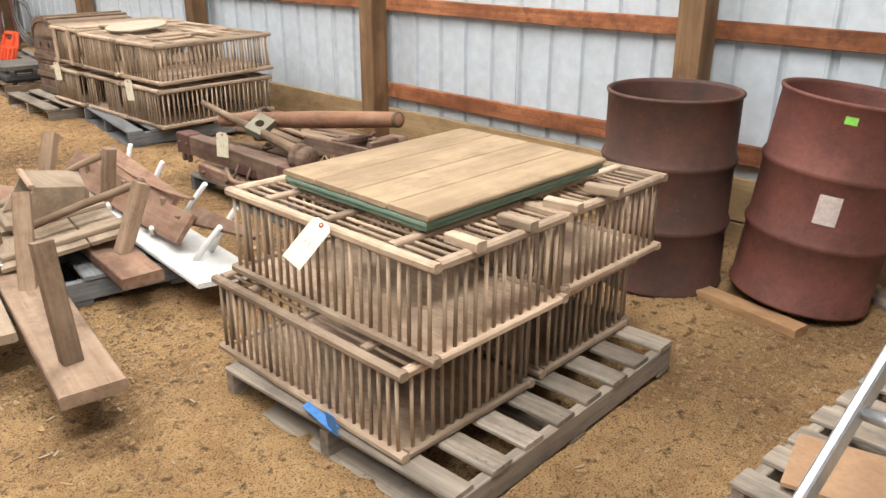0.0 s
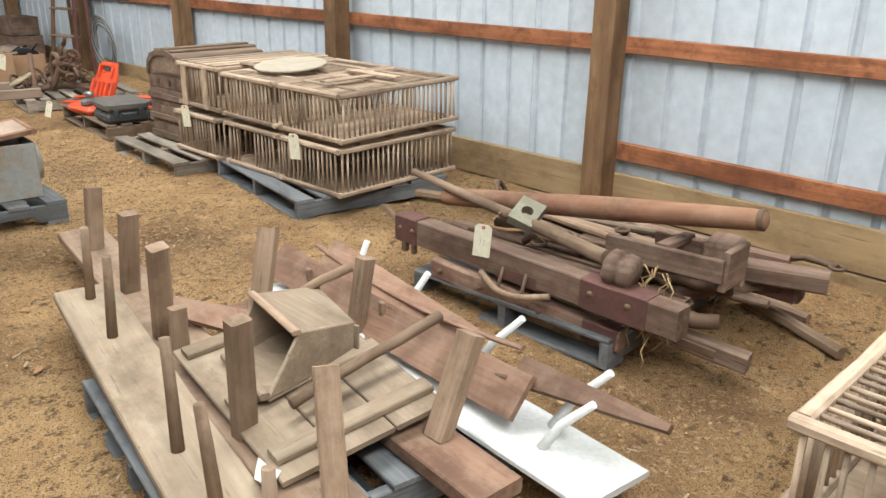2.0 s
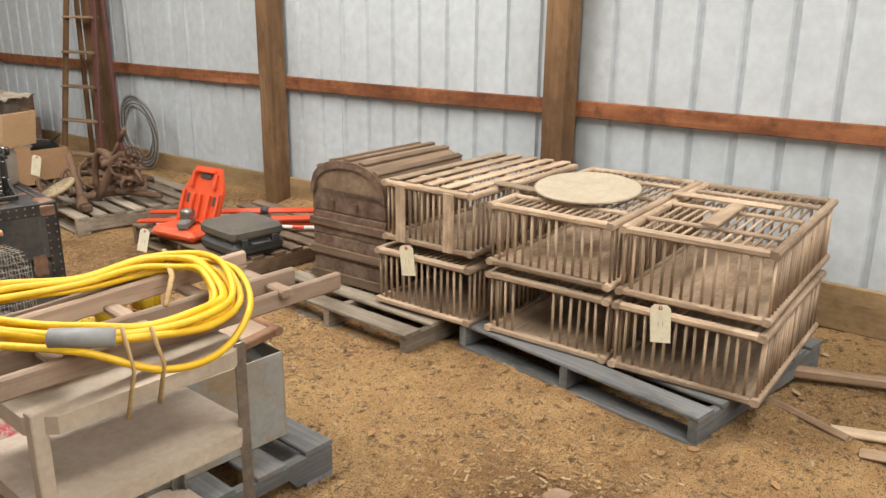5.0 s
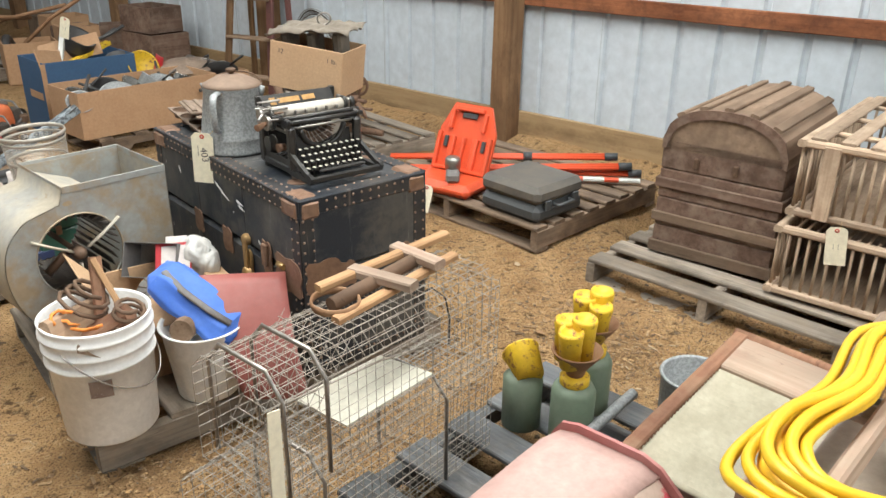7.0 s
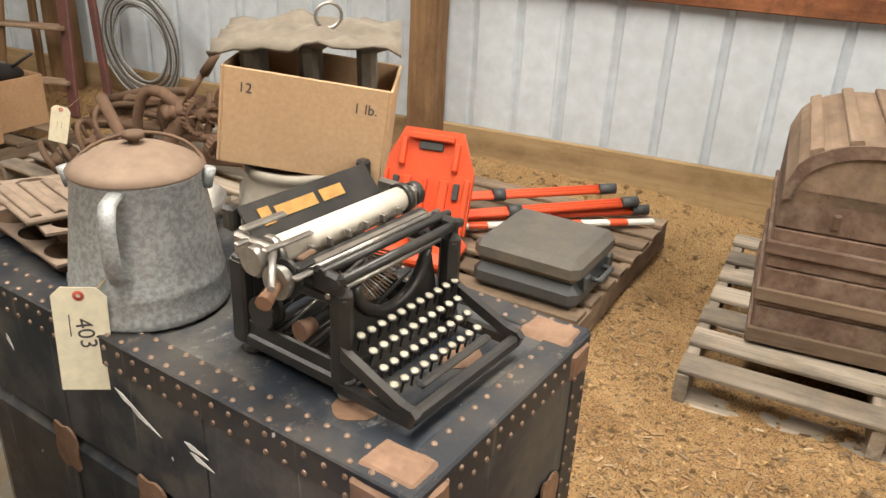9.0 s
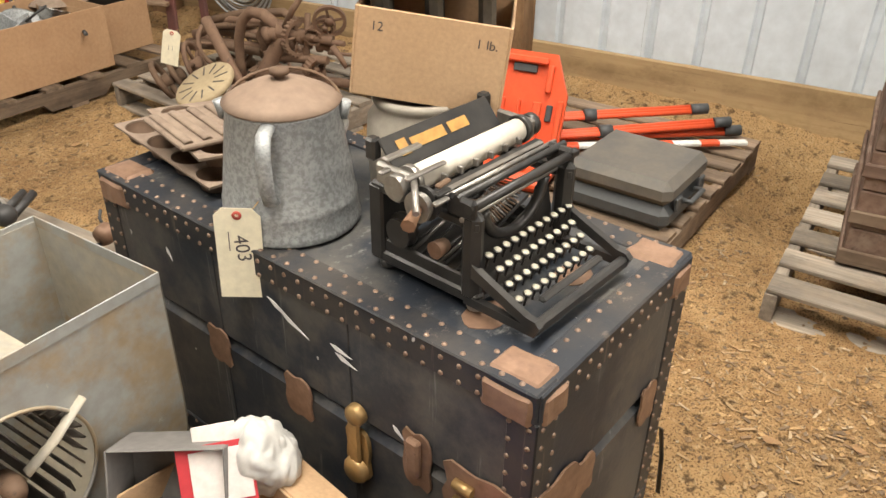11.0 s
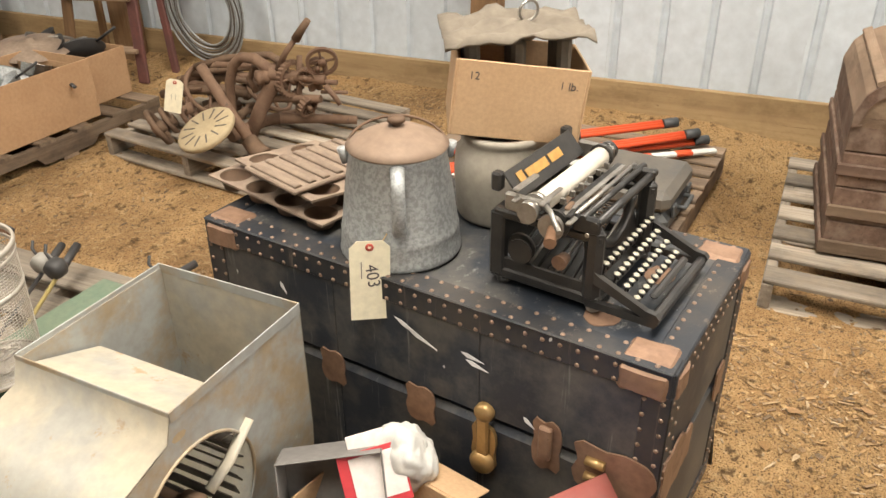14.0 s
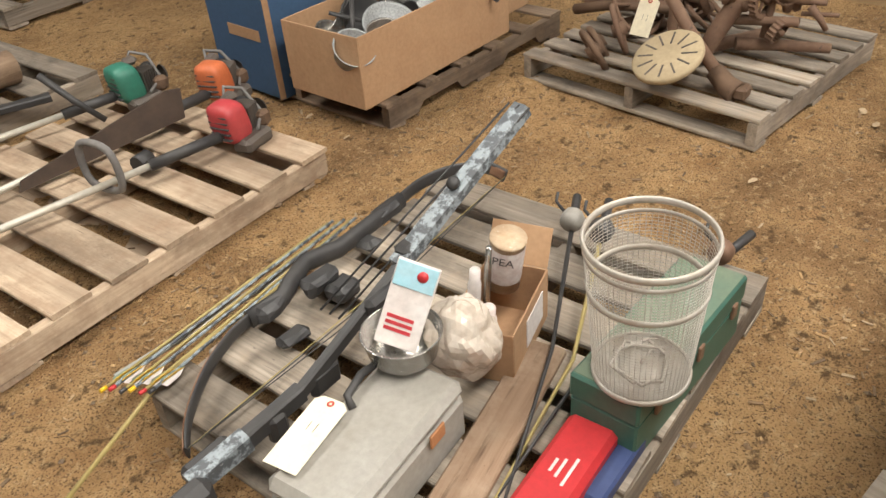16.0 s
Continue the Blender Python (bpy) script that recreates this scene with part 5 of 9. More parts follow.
def cup_pan(m, L, W, nx, ny, label, slots=False):
    p = thing("baking_pan", m, label, "baking pan", "baking pans")
    bm = bmesh.new()
    if slots:
        add_box(bm, 0, 0, 0.014, L, W, 0.010, 0.003)
        part("rim", bm, DUST_CAST, p)
        for i in range(nx):
            x = (i + 0.5) * L / nx - L / 2
            bm = bmesh.new()
            add_tube(bm, [(x, -W * 0.44, 0.019), (x, -W * 0.38, 0.021), (x, W * 0.38, 0.021), (x, W * 0.44, 0.019)], L / nx * 0.26, 8, flat=0.55)
            part("ridge", bm, DUST_CAST, p)
        return p
    r = min(L / nx, W / ny) * 0.43
    for i in range(nx):
        for j in range(ny):
            holed_sheet(bm, (i + 0.5) * L / nx - L / 2, (j + 0.5) * W / ny - W / 2, L / nx, W / ny, r, 0.024, 0.005)
    part("rim", bm, DUST_CAST, p)
    for i in range(nx):
        for j in range(ny):
            bm = bmesh.new()
            add_lathe(bm, [(r, 0.026), (r * 0.78, 0.0), (0, 0.0), (0, 0.003), (r * 0.74, 0.003), (r * 0.97, 0.026)], 18, Matrix.Translation(((i + 0.5) * L / nx - L / 2, (j + 0.5) * W / ny - W / 2, 0)))
            part("cup", bm, IRON, p, "dark rusty cup")
    return p


cup_pan(pose(0.725, 9.345, TOP + 0.004, 2, -3, 76), 0.36, 0.25, 4, 3, "dusty cast muffin pan on the trunk")
cup_pan(pose(0.74, 9.325, TOP + 0.034, 3, 2, 64), 0.33, 0.22, 4, 2, "dusty muffin pan stacked on another")
cup_pan(pose(0.725, 9.305, TOP + 0.066, 3, 3, -18), 0.27, 0.17, 7, 1, "dusty fluted corn stick pan on top", True)
skillet = thing("skillet", pose(0.84, 9.22, TOP + 0.002), "dark shallow frying pan behind the boiler", "pan")
bm = bmesh.new()
add_lathe(bm, [(0, 0.004), (0.085, 0.004), (0.105, 0.05), (0.108, 0.05), (0.09, 0.0), (0, 0.0)], 28)
part("bowl", bm, NICKEL, skillet)
# stoneware crock with a cardboard box on it
crock = thing("crock", pose(0.822, 8.905, TOP), "grey stoneware crock under a cardboard box", "crock")
bm = bmesh.new()
add_lathe(bm, [(0, 0), (0.092, 0), (0.098, 0.01), (0.103, 0.10), (0.100, 0.145), (0.086, 0.165), (0.088, 0.172), (0.092, 0.178), (0.090, 0.188), (0.080, 0.188), (0.078, 0.165), (0, 0.16)], 36)
part("body", bm, CROCK, crock)


def open_box(name, m, L, W, H, material, label, category, t=0.005, flaps=(), inside=None):
    """An open carton: four walls and a bottom; flaps: (side, angle) bent outward."""
    b = thing(name, m, label, category)
    for nm, x, y, sx, sy in (("wall", -L / 2 + t / 2, 0, t, W), ("wall", L / 2 - t / 2, 0, t, W), ("wall", 0, -W / 2 + t / 2, L - 2 * t, t), ("wall", 0, W / 2 - t / 2, L - 2 * t, t)):
        bm = bmesh.new()
        add_box(bm, x, y, H / 2, sx, sy, H, 0.0015)
        part(nm, bm, material, b)
    bm = bmesh.new()
    add_box(bm, 0, 0, t / 2, L - 2 * t, W - 2 * t, t)
    part("bottom", bm, material, b)
    for side, angle, depth in flaps:
        Lf = W if side in "ew" else L
        turn = {"e": 0, "n": 90, "w": 180, "s": 270}[side]
        off = L / 2 if side in "ew" else W / 2
        bm = bmesh.new()
        add_box(bm, depth / 2, 0, 0, depth, Lf * 0.97, 0.004, 0.001)
        part("flap", bm, material, b, m=Matrix.Rotation(radians(turn), 4, "Z") @ Matrix.Translation((off, 0, H)) @ Matrix.Rotation(radians(angle), 4, "Y"))
    return b


carton = open_box("cardboard_box", pose(0.852, 8.905, TOP + 0.19, 0, 6.5, -65.8), 0.262, 0.20, 0.152, CARDBOARD, "tan cardboard box with printed numbers, open", "box")
face = Matrix.Translation((0, -0.1008, 0)) @ Matrix.Rotation(radians(90), 4, "X")
text_part("12", 0.022, Matrix.Translation((-0.092, 0, 0.122)) @ face, carton, INK)
text_part("1 lb.", 0.022, Matrix.Translation((0.092, 0, 0.118)) @ face, carton, INK)
cover = thing("crumpled_cover", pose(0.865, 8.905, 1.075, 4, -2, -62), "crumpled dusty grey-tan metal cover on the box", "cover")
bm = bmesh.new()
N = 14
grid = [[bm.verts.new(((i / N - 0.5) * 0.29, (j / N - 0.5) * 0.20, 0.020 + 0.008 * math.cos(math.pi * (i / N - 0.5)) + 0.020 * noise.noise(Vector((i * 0.45, j * 0.45, 2))))) for j in range(N + 1)] for i in range(N + 1)]
for i in range(N):
    for j in range(N):
        bm.faces.new((grid[i][j], grid[i + 1][j], grid[i + 1][j + 1], grid[i][j + 1])).smooth = True
geo = bmesh.ops.extrude_face_region(bm, geom=bm.faces[:])
for v in [g for g in geo["geom"] if isinstance(g, bmesh.types.BMVert)]:
    v.co.z -= 0.004
COVER_DUST = paint("grey-tan dusty cloth", (0.19, 0.16, 0.125), (0.12, 0.10, 0.078), 14, 0.9, 0, (0.2, 0.165, 0.12), 0.66, 0.4)
part("sheet", bm, COVER_DUST, cover)
bm = bmesh.new()
add_tube(bm, [(0.03 + 0.02 * math.cos(a), 0.01 * math.cos(a), 0.05 + 0.02 * math.sin(a)) for a in (2 * math.pi * k / 14 for k in range(14))], 0.003, 6, closed=True)
part("ring", bm, NICKEL, cover)
for x in (-0.09, 0.0, 0.09):
    bm = bmesh.new()
    add_box(bm, x, -0.02, -0.035, 0.03, 0.10, 0.10, 0.008)
    part("leg", bm, COVER_DUST, cover)

# ---- typewriter ----
tw = thing("typewriter", pose(0.635, 8.668, TOP, 0, 0, -11), "antique black office typewriter with ivory keys", "typewriter")


def tw_box(name, x, y, z, sx, sy, sz, material=BLACK_ENAMEL, c=0.004, m=None, label=""):
    bm = bmesh.new()
    add_box(bm, x, y, z, sx, sy, sz, c)
    return part(name, bm, material, tw, label, m)


for s in (-1, 1):
    for y in (-0.065, 0.115):
        bm = bmesh.new()
        add_lathe(bm, [(0.012, 0), (0.014, 0.006), (0.010, 0.012), (0, 0.012)], 12, Matrix.Translation((s * 0.11, y, 0)))
        part("foot", bm, paint("rubber foot", (0.35, 0.3, 0.26), (0.2, 0.17, 0.15), 20, 0.8) if s < 0 and y < 0 else BLACK_ENAMEL, tw)
    tw_box("base_rail", s * 0.115, 0.03, 0.022, 0.018, 0.22, 0.022)
    tw_box("side_panel", s * 0.117, 0.028, 0.042, 0.006, 0.17, 0.026)
    tw_box("front_post", s * 0.115, -0.060, 0.090, 0.026, 0.034, 0.145, c=0.010)
    tw_box("rear_post", s * 0.115, 0.125, 0.080, 0.022, 0.030, 0.13)
    tw_box("upper_rail", s * 0.115, 0.03, 0.142, 0.020, 0.21, 0.018)
    bm = bmesh.new()
    add_prism(bm, [(-0.055, 0.066), (-0.160, 0.026), (-0.055, 0.026), (-0.055, 0.012), (-0.182, 0.012), (-0.190, 0.03), (-0.182, 0.038), (-0.165, 0.040), (-0.075, 0.078), (-0.055, 0.095)], 0.012, Matrix.Translation((s * 0.122 - 0.005, 0, 0)) @ Matrix(((0, 0, 1, 0), (1, 0, 0, 0), (0, 1, 0, 0), (0, 0, 0, 1))))
    part("keyboard_cheek", bm, BLACK_ENAMEL, tw)
tw_box("front_rail", 0, -0.178, 0.022, 0.25, 0.016, 0.020)
tw_box("space_bar", 0, -0.158, 0.040, 0.16, 0.014, 0.010)
tw_box("base_plate", 0, 0.03, 0.016, 0.21, 0.21, 0.006)
tw_box("rear_panel", 0, 0.138, 0.085, 0.21, 0.008, 0.12)
bm = bmesh.new()
add_prism(bm, [(-0.10, 0.012), (0.10, 0.012), (0.10, 0.10), (0.075, 0.10), (0.05, 0.062), (0, 0.05), (-0.05, 0.062), (-0.075, 0.10), (-0.10, 0.10)], 0.008, Matrix.Translation((0, -0.052, 0.025)) @ Matrix.Rotation(radians(78), 4, "X"))
part("front_plate", bm, BLACK_ENAMEL, tw, "black curved front plate")
for k in range(26):
    a = radians(200 + 140 * k / 25)
    bm = bmesh.new()
    add_tube(bm, [(0.066 * math.cos(a), -0.02, 0.152 + 0.066 * math.sin(a)), (0.040 * math.cos(a), 0.022, 0.150 + 0.040 * math.sin(a))], 0.0016, 5)
    part("type_bar", bm, NICKEL if k % 3 == 0 else IRON, tw)
bm = bmesh.new()
arc = [(0.078 * math.cos(a), -0.046, 0.158 + 0.078 * math.sin(a)) for a in (radians(190 + 160 * k / 16) for k in range(17))]
add_tube(bm, arc, 0.009, 8)
part("basket_ring", bm, BLACK_ENAMEL, tw)
for row in range(4):
    for k in range(10 if row < 3 else 11):
        x = -0.100 + 0.0205 * k + 0.005 * (row - 1.5) - (0.004 if row == 3 else 0)
        y, z = -0.140 + 0.0215 * row, 0.047 + 0.0135 * row
        bm = bmesh.new()
        m = Matrix.Translation((x, y, z)) @ Matrix.Rotation(radians(12), 4, "X")
        add_lathe(bm, [(0.0020, -0.022), (0.0020, -0.002), (0.0070, -0.001), (0.0078, 0.002), (0.0064, 0.0030), (0, 0.0026)], 10, m)
        key = part("key", bm, BLACK_ENAMEL, tw)
        bm = bmesh.new()
        add_lathe(bm, [(0.0060, 0.0022), (0.0054, 0.0036), (0, 0.0042)], 10, m)
        part("key_top", bm, KEY_WHITE, key, "round ivory key top")
# carriage
cz = 0.172
for y, z, r in ((-0.062, 0.170, 0.0075), (-0.040, 0.178, 0.006), (-0.022, 0.176, 0.0045), (-0.05, 0.150, 0.004)):
    bm = bmesh.new()
    add_tube(bm, [(-0.13, y, z), (0.135, y, z)], r, 10)
    part("front_bar", bm, BLACK_ENAMEL if r > 0.005 else NICKEL, tw)
for x in (-0.122, 0.118):
    tw_box("bar_bracket", x, -0.045, 0.166, 0.014, 0.05, 0.032, BLACK_ENAMEL, 0.005)
for x, r in ((-0.148, 0.026), (-0.156, 0.019), (-0.164, 0.023)):
    bm = bmesh.new()
    add_tube(bm, [(x - 0.003, 0.0, 0.166), (x + 0.003, 0.0, 0.166)], r, 18, smooth=False)
    part("ratchet_wheel", bm, NICKEL if r < 0.025 else BLACK_ENAMEL, tw)
for k in range(7):
    tw_box("carriage_part", -0.150 + 0.011 * (k % 3), -0.030 + 0.017 * k, 0.180 + 0.007 * ((k * 5) % 4), 0.030, 0.010, 0.006, (NICKEL, BLACK_ENAMEL, IRON)[k % 3], 0.002, Matrix.Rotation(radians(4 * (k % 3)), 4, "Z"))
for k in range(6):
    tw_box("tab_stop", -0.09 + 0.036 * k, 0.016, 0.180, 0.006, 0.010, 0.012, NICKEL, 0.001)
bm = bmesh.new()
add_tube(bm, [(-0.125, 0.075, 0.08), (-0.129, 0.075, 0.08)], 0.024, 16, smooth=False)
part("drive_wheel", bm, BLACK_ENAMEL, tw)
tw_box("carriage_rail", 0, 0.055, 0.157, 0.31, 0.020, 0.014, NICKEL)
tw_box("front_scale", 0, 0.006, 0.168, 0.27, 0.018, 0.010, BLACK_ENAMEL, 0.003)
tw_box("scale_plate", 0, -0.004, 0.1735, 0.25, 0.010, 0.003, NICKEL, 0.001)
bm = bmesh.new()
add_tube(bm, [(-0.125, 0.045, cz + 0.008), (0.125, 0.045, cz + 0.008)], 0.019, 20)
part("platen", bm, PLATEN, tw, "cream platen roller")
for s in (-1, 1):
    bm = bmesh.new()
    for x0, x1, r in ((0.126, 0.136, 0.024), (0.136, 0.150, 0.012), (0.150, 0.166, 0.019)):
        add_tube(bm, [(s * x0, 0.045, cz + 0.008), (s * x1, 0.045, cz + 0.008)], r, 16)
    part("platen_knob", bm, BLACK_ENAMEL if s > 0 else NICKEL, tw)
    tw_box("carriage_end", s * 0.142, 0.062, cz + 0.010, 0.012, 0.075, 0.034, NICKEL)
tw_box("paper_table", 0, 0.098, 0.200, 0.25, 0.004, 0.055, BLACK_ENAMEL, 0.001, Matrix.Translation((0, 0.098, 0.2)) @ Matrix.Rotation(radians(-42), 4, "X") @ Matrix.Translation((0, -0.098, -0.2)), "black paper table with gilt marks")
for k, (x, w) in enumerate(((-0.09, 0.020), (-0.035, 0.075), (0.035, 0.045))):
    tw_box("gilt_mark", x, 0.0945, 0.202, w, 0.001, 0.018 if k else 0.026, GOLD, 0.0002, Matrix.Translation((0, 0.098, 0.2)) @ Matrix.Rotation(radians(-42), 4, "X") @ Matrix.Translation((0, -0.098, -0.2)))
bm = bmesh.new()
add_tube(bm, [(-0.140, 0.03, cz + 0.02), (-0.17, 0.0, cz + 0.026), (-0.205, -0.035, cz + 0.012)], 0.005, 7)
part("return_lever", bm, NICKEL, tw)
bm = bmesh.new()
add_tube(bm, [(-0.16, 0.0, cz - 0.005), (-0.205, -0.02, cz - 0.012)], 0.006, 8, r_end=0.011)
part("lever_knob", bm, POLE_WOOD, tw, "worn brown wooden knob")
for x in (-0.125, 0.135):
    tw_box("margin_stop", x, 0.125, 0.205, 0.02, 0.02, 0.035, BLACK_ENAMEL)
tw_box("release_arm", -0.115, 0.075, 0.210, 0.075, 0.012, 0.006, NICKEL, 0.002)
tw_box("release_arm", -0.105, 0.028, 0.196, 0.06, 0.010, 0.005, NICKEL, 0.002)
bm = bmesh.new()
add_tube(bm, [(-0.11, -0.005, 0.085), (-0.135, -0.005, 0.085)], 0.011, 12, r_end=0.014)
part("ribbon_knob", bm, COPPER, tw, "brown ribbon knob")
bm = bmesh.new()
add_tube(bm, [(-0.10, 0.085, 0.075), (-0.108, 0.085, 0.075)], 0.028, 16)
part("spool", bm, BLACK_ENAMEL, tw)
for k in range(9):
    bm = bmesh.new()
    rng = random.Random(k)
    y = -0.03 + 0.017 * k
    add_tube(bm, [(-0.095, y, 0.03 + 0.01 * rng.random()), (0.09, y + 0.004, 0.05 + 0.05 * rng.random())], 0.003, 5)
    part("linkage", bm, BLACK_ENAMEL if k % 3 else NICKEL, tw)

# ---- sheet-metal blower beside the trunk ----
blower = thing("blower_housing", pose(0.235, 9.325, 0.118, 0, 0, -3), "dusty sheet-steel blower housing with a round inlet", "blower")
OUT = [(0.15, 0.545), (0.15, 0.30), (0.14, 0.19), (0.09, 0.08), (0.0, 0.015), (-0.11, 0.0), (-0.22, 0.03), (-0.31, 0.10), (-0.37, 0.20), (-0.392, 0.31), (-0.37, 0.41), (-0.30, 0.475), (-0.205, 0.50), (-0.19, 0.545)]
# round the corners of the scroll
for turn_no in range(2):
    fine = [OUT[0], OUT[1]]
    for i in range(1, len(OUT) - 3):
        p0, p1, p2, p3 = (Vector(OUT[i + k]) for k in (-1, 0, 1, 2))
        mid = (9 * (p1 + p2) - p0 - p3) / 16
        fine += [tuple(mid), OUT[i + 1]]
    OUT = fine + OUT[-2:]
CX, CZ, RH, HW = -0.165, 0.325, 0.135, 0.172


def outline_at(a):
    d = Vector((math.cos(a), math.sin(a)))
    best = None
    for i in range(len(OUT)):
        p, q = Vector(OUT[i]) - Vector((CX, CZ)), Vector(OUT[(i + 1) % len(OUT)]) - Vector((CX, CZ))
        e = q - p
        den = d.x * e.y - d.y * e.x
        if abs(den) < 1e-9:
            continue
        t = (p.x * e.y - p.y * e.x) / den
        u = (p.x * d.y - p.y * d.x) / den
        if t > 0 and -1e-6 <= u <= 1 + 1e-6 and (best is None or t < best):
            best = t
    return (CX + best * d.x, CZ + best * d.y)


angles = sorted({round(2 * math.pi * k / 56, 5) for k in range(56)} | {round(math.atan2(z - CZ, x - CX) % (2 * math.pi), 5) for x, z in OUT})
for s, nm in ((-1, "side_plate"), (1, "side_plate")):
    bm = bmesh.new()
    rings = []
    for y in (s * HW, s * (HW - 0.003)):
        rings.append(([bm.verts.new((*outline_at(a)[:1], y, outline_at(a)[1])) for a in angles], [bm.verts.new((CX + RH * math.cos(a), y, CZ + RH * math.sin(a))) for a in angles]))
    n = len(angles)
    for k in range(n):
        q = (k + 1) % n
        for outer, inner in rings:
            bm.faces.new((outer[k], outer[q], inner[q], inner[k]))
        bm.faces.new((rings[0][1][k], rings[0][1][q], rings[1][1][q], rings[1][1][k]))
        bm.faces.new((rings[0][0][k], rings[0][0][q], rings[1][0][q], rings[1][0][k]))
    part(nm, bm, SHEET_GALV, blower)
    bm = bmesh.new()
    add_tube(bm, [(CX + (RH + 0.002) * math.cos(a), s * (HW + 0.001), CZ + (RH + 0.002) * math.sin(a)) for a in (2 * math.pi * k / 40 for k in range(40))], 0.0032, 6, closed=True)
    part("inlet_rim", bm, SHEET_GALV, blower)
bm = bmesh.new()
wrap = [Vector(p) for p in OUT]
smooth = wrap
for off in (0.0, 0.003):
    rows = []
    for p in smooth:
        d = (p - Vector((CX + 0.05, CZ - 0.03))).normalized() * off
        rows.append([bm.verts.new((p.x + d.x, y, p.y + d.y)) for y in (-HW, HW)])
    for a, b in zip(rows, rows[1:]):
        bm.faces.new((a[0], b[0], b[1], a[1])).smooth = True
part("scroll_sheet", bm, SHEET_BEIGE, blower, "dusty beige scroll sheet")
for a, b in (((-0.19, -HW), (0.15, -HW)), ((-0.19, HW), (0.15, HW)), ((-0.19, -HW), (-0.19, HW)), ((0.15, -HW), (0.15, HW))):
    bm = bmesh.new()
    add_box(bm, (a[0] + b[0]) / 2, (a[1] + b[1]) / 2, 0.545, abs(a[0] - b[0]) + 0.003, abs(a[1] - b[1]) + 0.003, 0.022, 0.001)
    part("outlet_lip", bm, SHEET_GALV, blower)
bm = bmesh.new()
add_prism(bm, [(-HW + 0.01, 0), (HW - 0.01, 0), (HW - 0.01, 0.16), (-HW + 0.01, 0.16)], 0.004, Matrix.Translation((-0.185, 0, 0.53)) @ Matrix.Rotation(radians(22), 4, "Y") @ Matrix(((0, 1, 0, 0), (1, 0, 0, 0), (0, 0, 1, 0), (0, 0, 0, 1))))
part("cutoff_sheet", bm, SHEET_BEIGE, blower)
bm = bmesh.new()
add_tube(bm, [(-0.18, -HW, 0.50), (-0.18, HW, 0.50)], 0.016, 8, flat=0.5)
part("seam_bead", bm, paint("tan dusty seam", (0.50, 0.39, 0.25), (0.42, 0.31, 0.19), 12, 0.8), blower, "tan dusty seam bead")
for k in range(34):
    a = 2 * math.pi * k / 34
    bm = bmesh.new()
    add_box(bm, 0, 0, 0, 0.030, 2 * HW - 0.05, 0.003)
    part("blade", bm, STEEL_DARK, blower, m=Matrix.Translation((CX + 0.125 * math.cos(a), 0, CZ + 0.125 * math.sin(a))) @ Matrix.Rotation(-a + 0.7, 4, "Y"))
bm = bmesh.new()
add_lathe(bm, [(0, -0.03), (0.021, -0.03), (0.023, 0.0), (0.016, 0.016), (0.010, 0.024), (0, 0.024)], 16, Matrix.Translation((CX, -HW + 0.01, CZ)) @ Matrix.Rotation(radians(90), 4, "X"))
part("hub", bm, IRON, blower)
bm = bmesh.new()
add_tube(bm, [(CX, -HW, CZ), (CX, HW, CZ)], 0.009, 8)
part("shaft", bm, IRON, blower)
for a in (150, 35, 262):
    a = radians(a)
    bm = bmesh.new()
    d = Vector((math.cos(a), 0, math.sin(a)))
    add_tube(bm, [Vector((CX, -HW + 0.004, CZ)) + d * 0.03, Vector((CX, -HW - 0.006, CZ)) + d * 0.09, Vector((CX, -HW - 0.004, CZ)) + d * 0.165], 0.013, 6, flat=0.35)
    part("arm", bm, SHEET_BEIGE, blower)
bm = bmesh.new()
add_tube(bm, [(CX - 0.02, -0.10, CZ - 0.01), (CX - 0.09, -0.05, CZ - 0.10)], 0.014, 8)
part("motor_strut", bm, COPPER, blower)

# ---- carton of parts, buckets, bag ----
parts_box = open_box("parts_carton", pose(0.175, 8.935, 0.118, 0, 0, -14), 0.30, 0.27, 0.27, CARDBOARD, "open tan carton full of machine parts", "box", flaps=(("s", 35, 0.10), ("w", -50, 0.12), ("e", 20, 0.08)))
GREY_INSIDE = paint("grey board", (0.20, 0.19, 0.18), (0.14, 0.13, 0.125), 6, 0.8)
RED_PRINT = paint("red printed card", (0.50, 0.035, 0.045), (0.42, 0.03, 0.04), 12, 0.55)
WHITE_CARD = paint("white printed card", (0.70, 0.66, 0.63), (0.62, 0.55, 0.52), 14, 0.7, 0, (0.5, 0.2, 0.15), 0.72)
inner = open_box("oil_filter_box", look((0.272, 9.03, 0.385), (1.04, 9.43, -0.05), 4), 0.19, 0.115, 0.10, GREY_INSIDE, "open red and white parts box", "box", 0.003)
flap_m = inner.matrix_basis.inverted() @ look((0.245, 8.93, 0.435), (-0.816, 8.2, 1.35), -8)
bm = bmesh.new()
add_box(bm, 0, 0, 0, 0.118, 0.105, 0.003, 0.0005, flap_m)
flap = part("lid_flap", bm, RED_PRINT, inner, "red printed flap")
bm = bmesh.new()
add_box(bm, -0.008, 0.002, -0.0025, 0.094, 0.082, 0.0015, 0.0004, flap_m)
panel = part("printed_panel", bm, WHITE_CARD, flap, "white printed panel")
bm = bmesh.new()
add_box(bm, 0.0, 0.055, 0.02, 0.07, 0.05, 0.004, 0.001, flap_m)
part("white_insert", bm, WHITE_CARD, inner, "white card insert")
reel = thing("grooved_wheel", pose(0.165, 8.905, 0.355, 22, -22, 0), "dark grey ribbed wheel in the carton", "wheel")
bm = bmesh.new()
add_lathe(bm, [(0.012, 0), (0.062, 0), (0.066, 0.006), (0.062, 0.014), (0.03, 0.016), (0.026, 0.022), (0.012, 0.022), (0.012, 0)], 28)
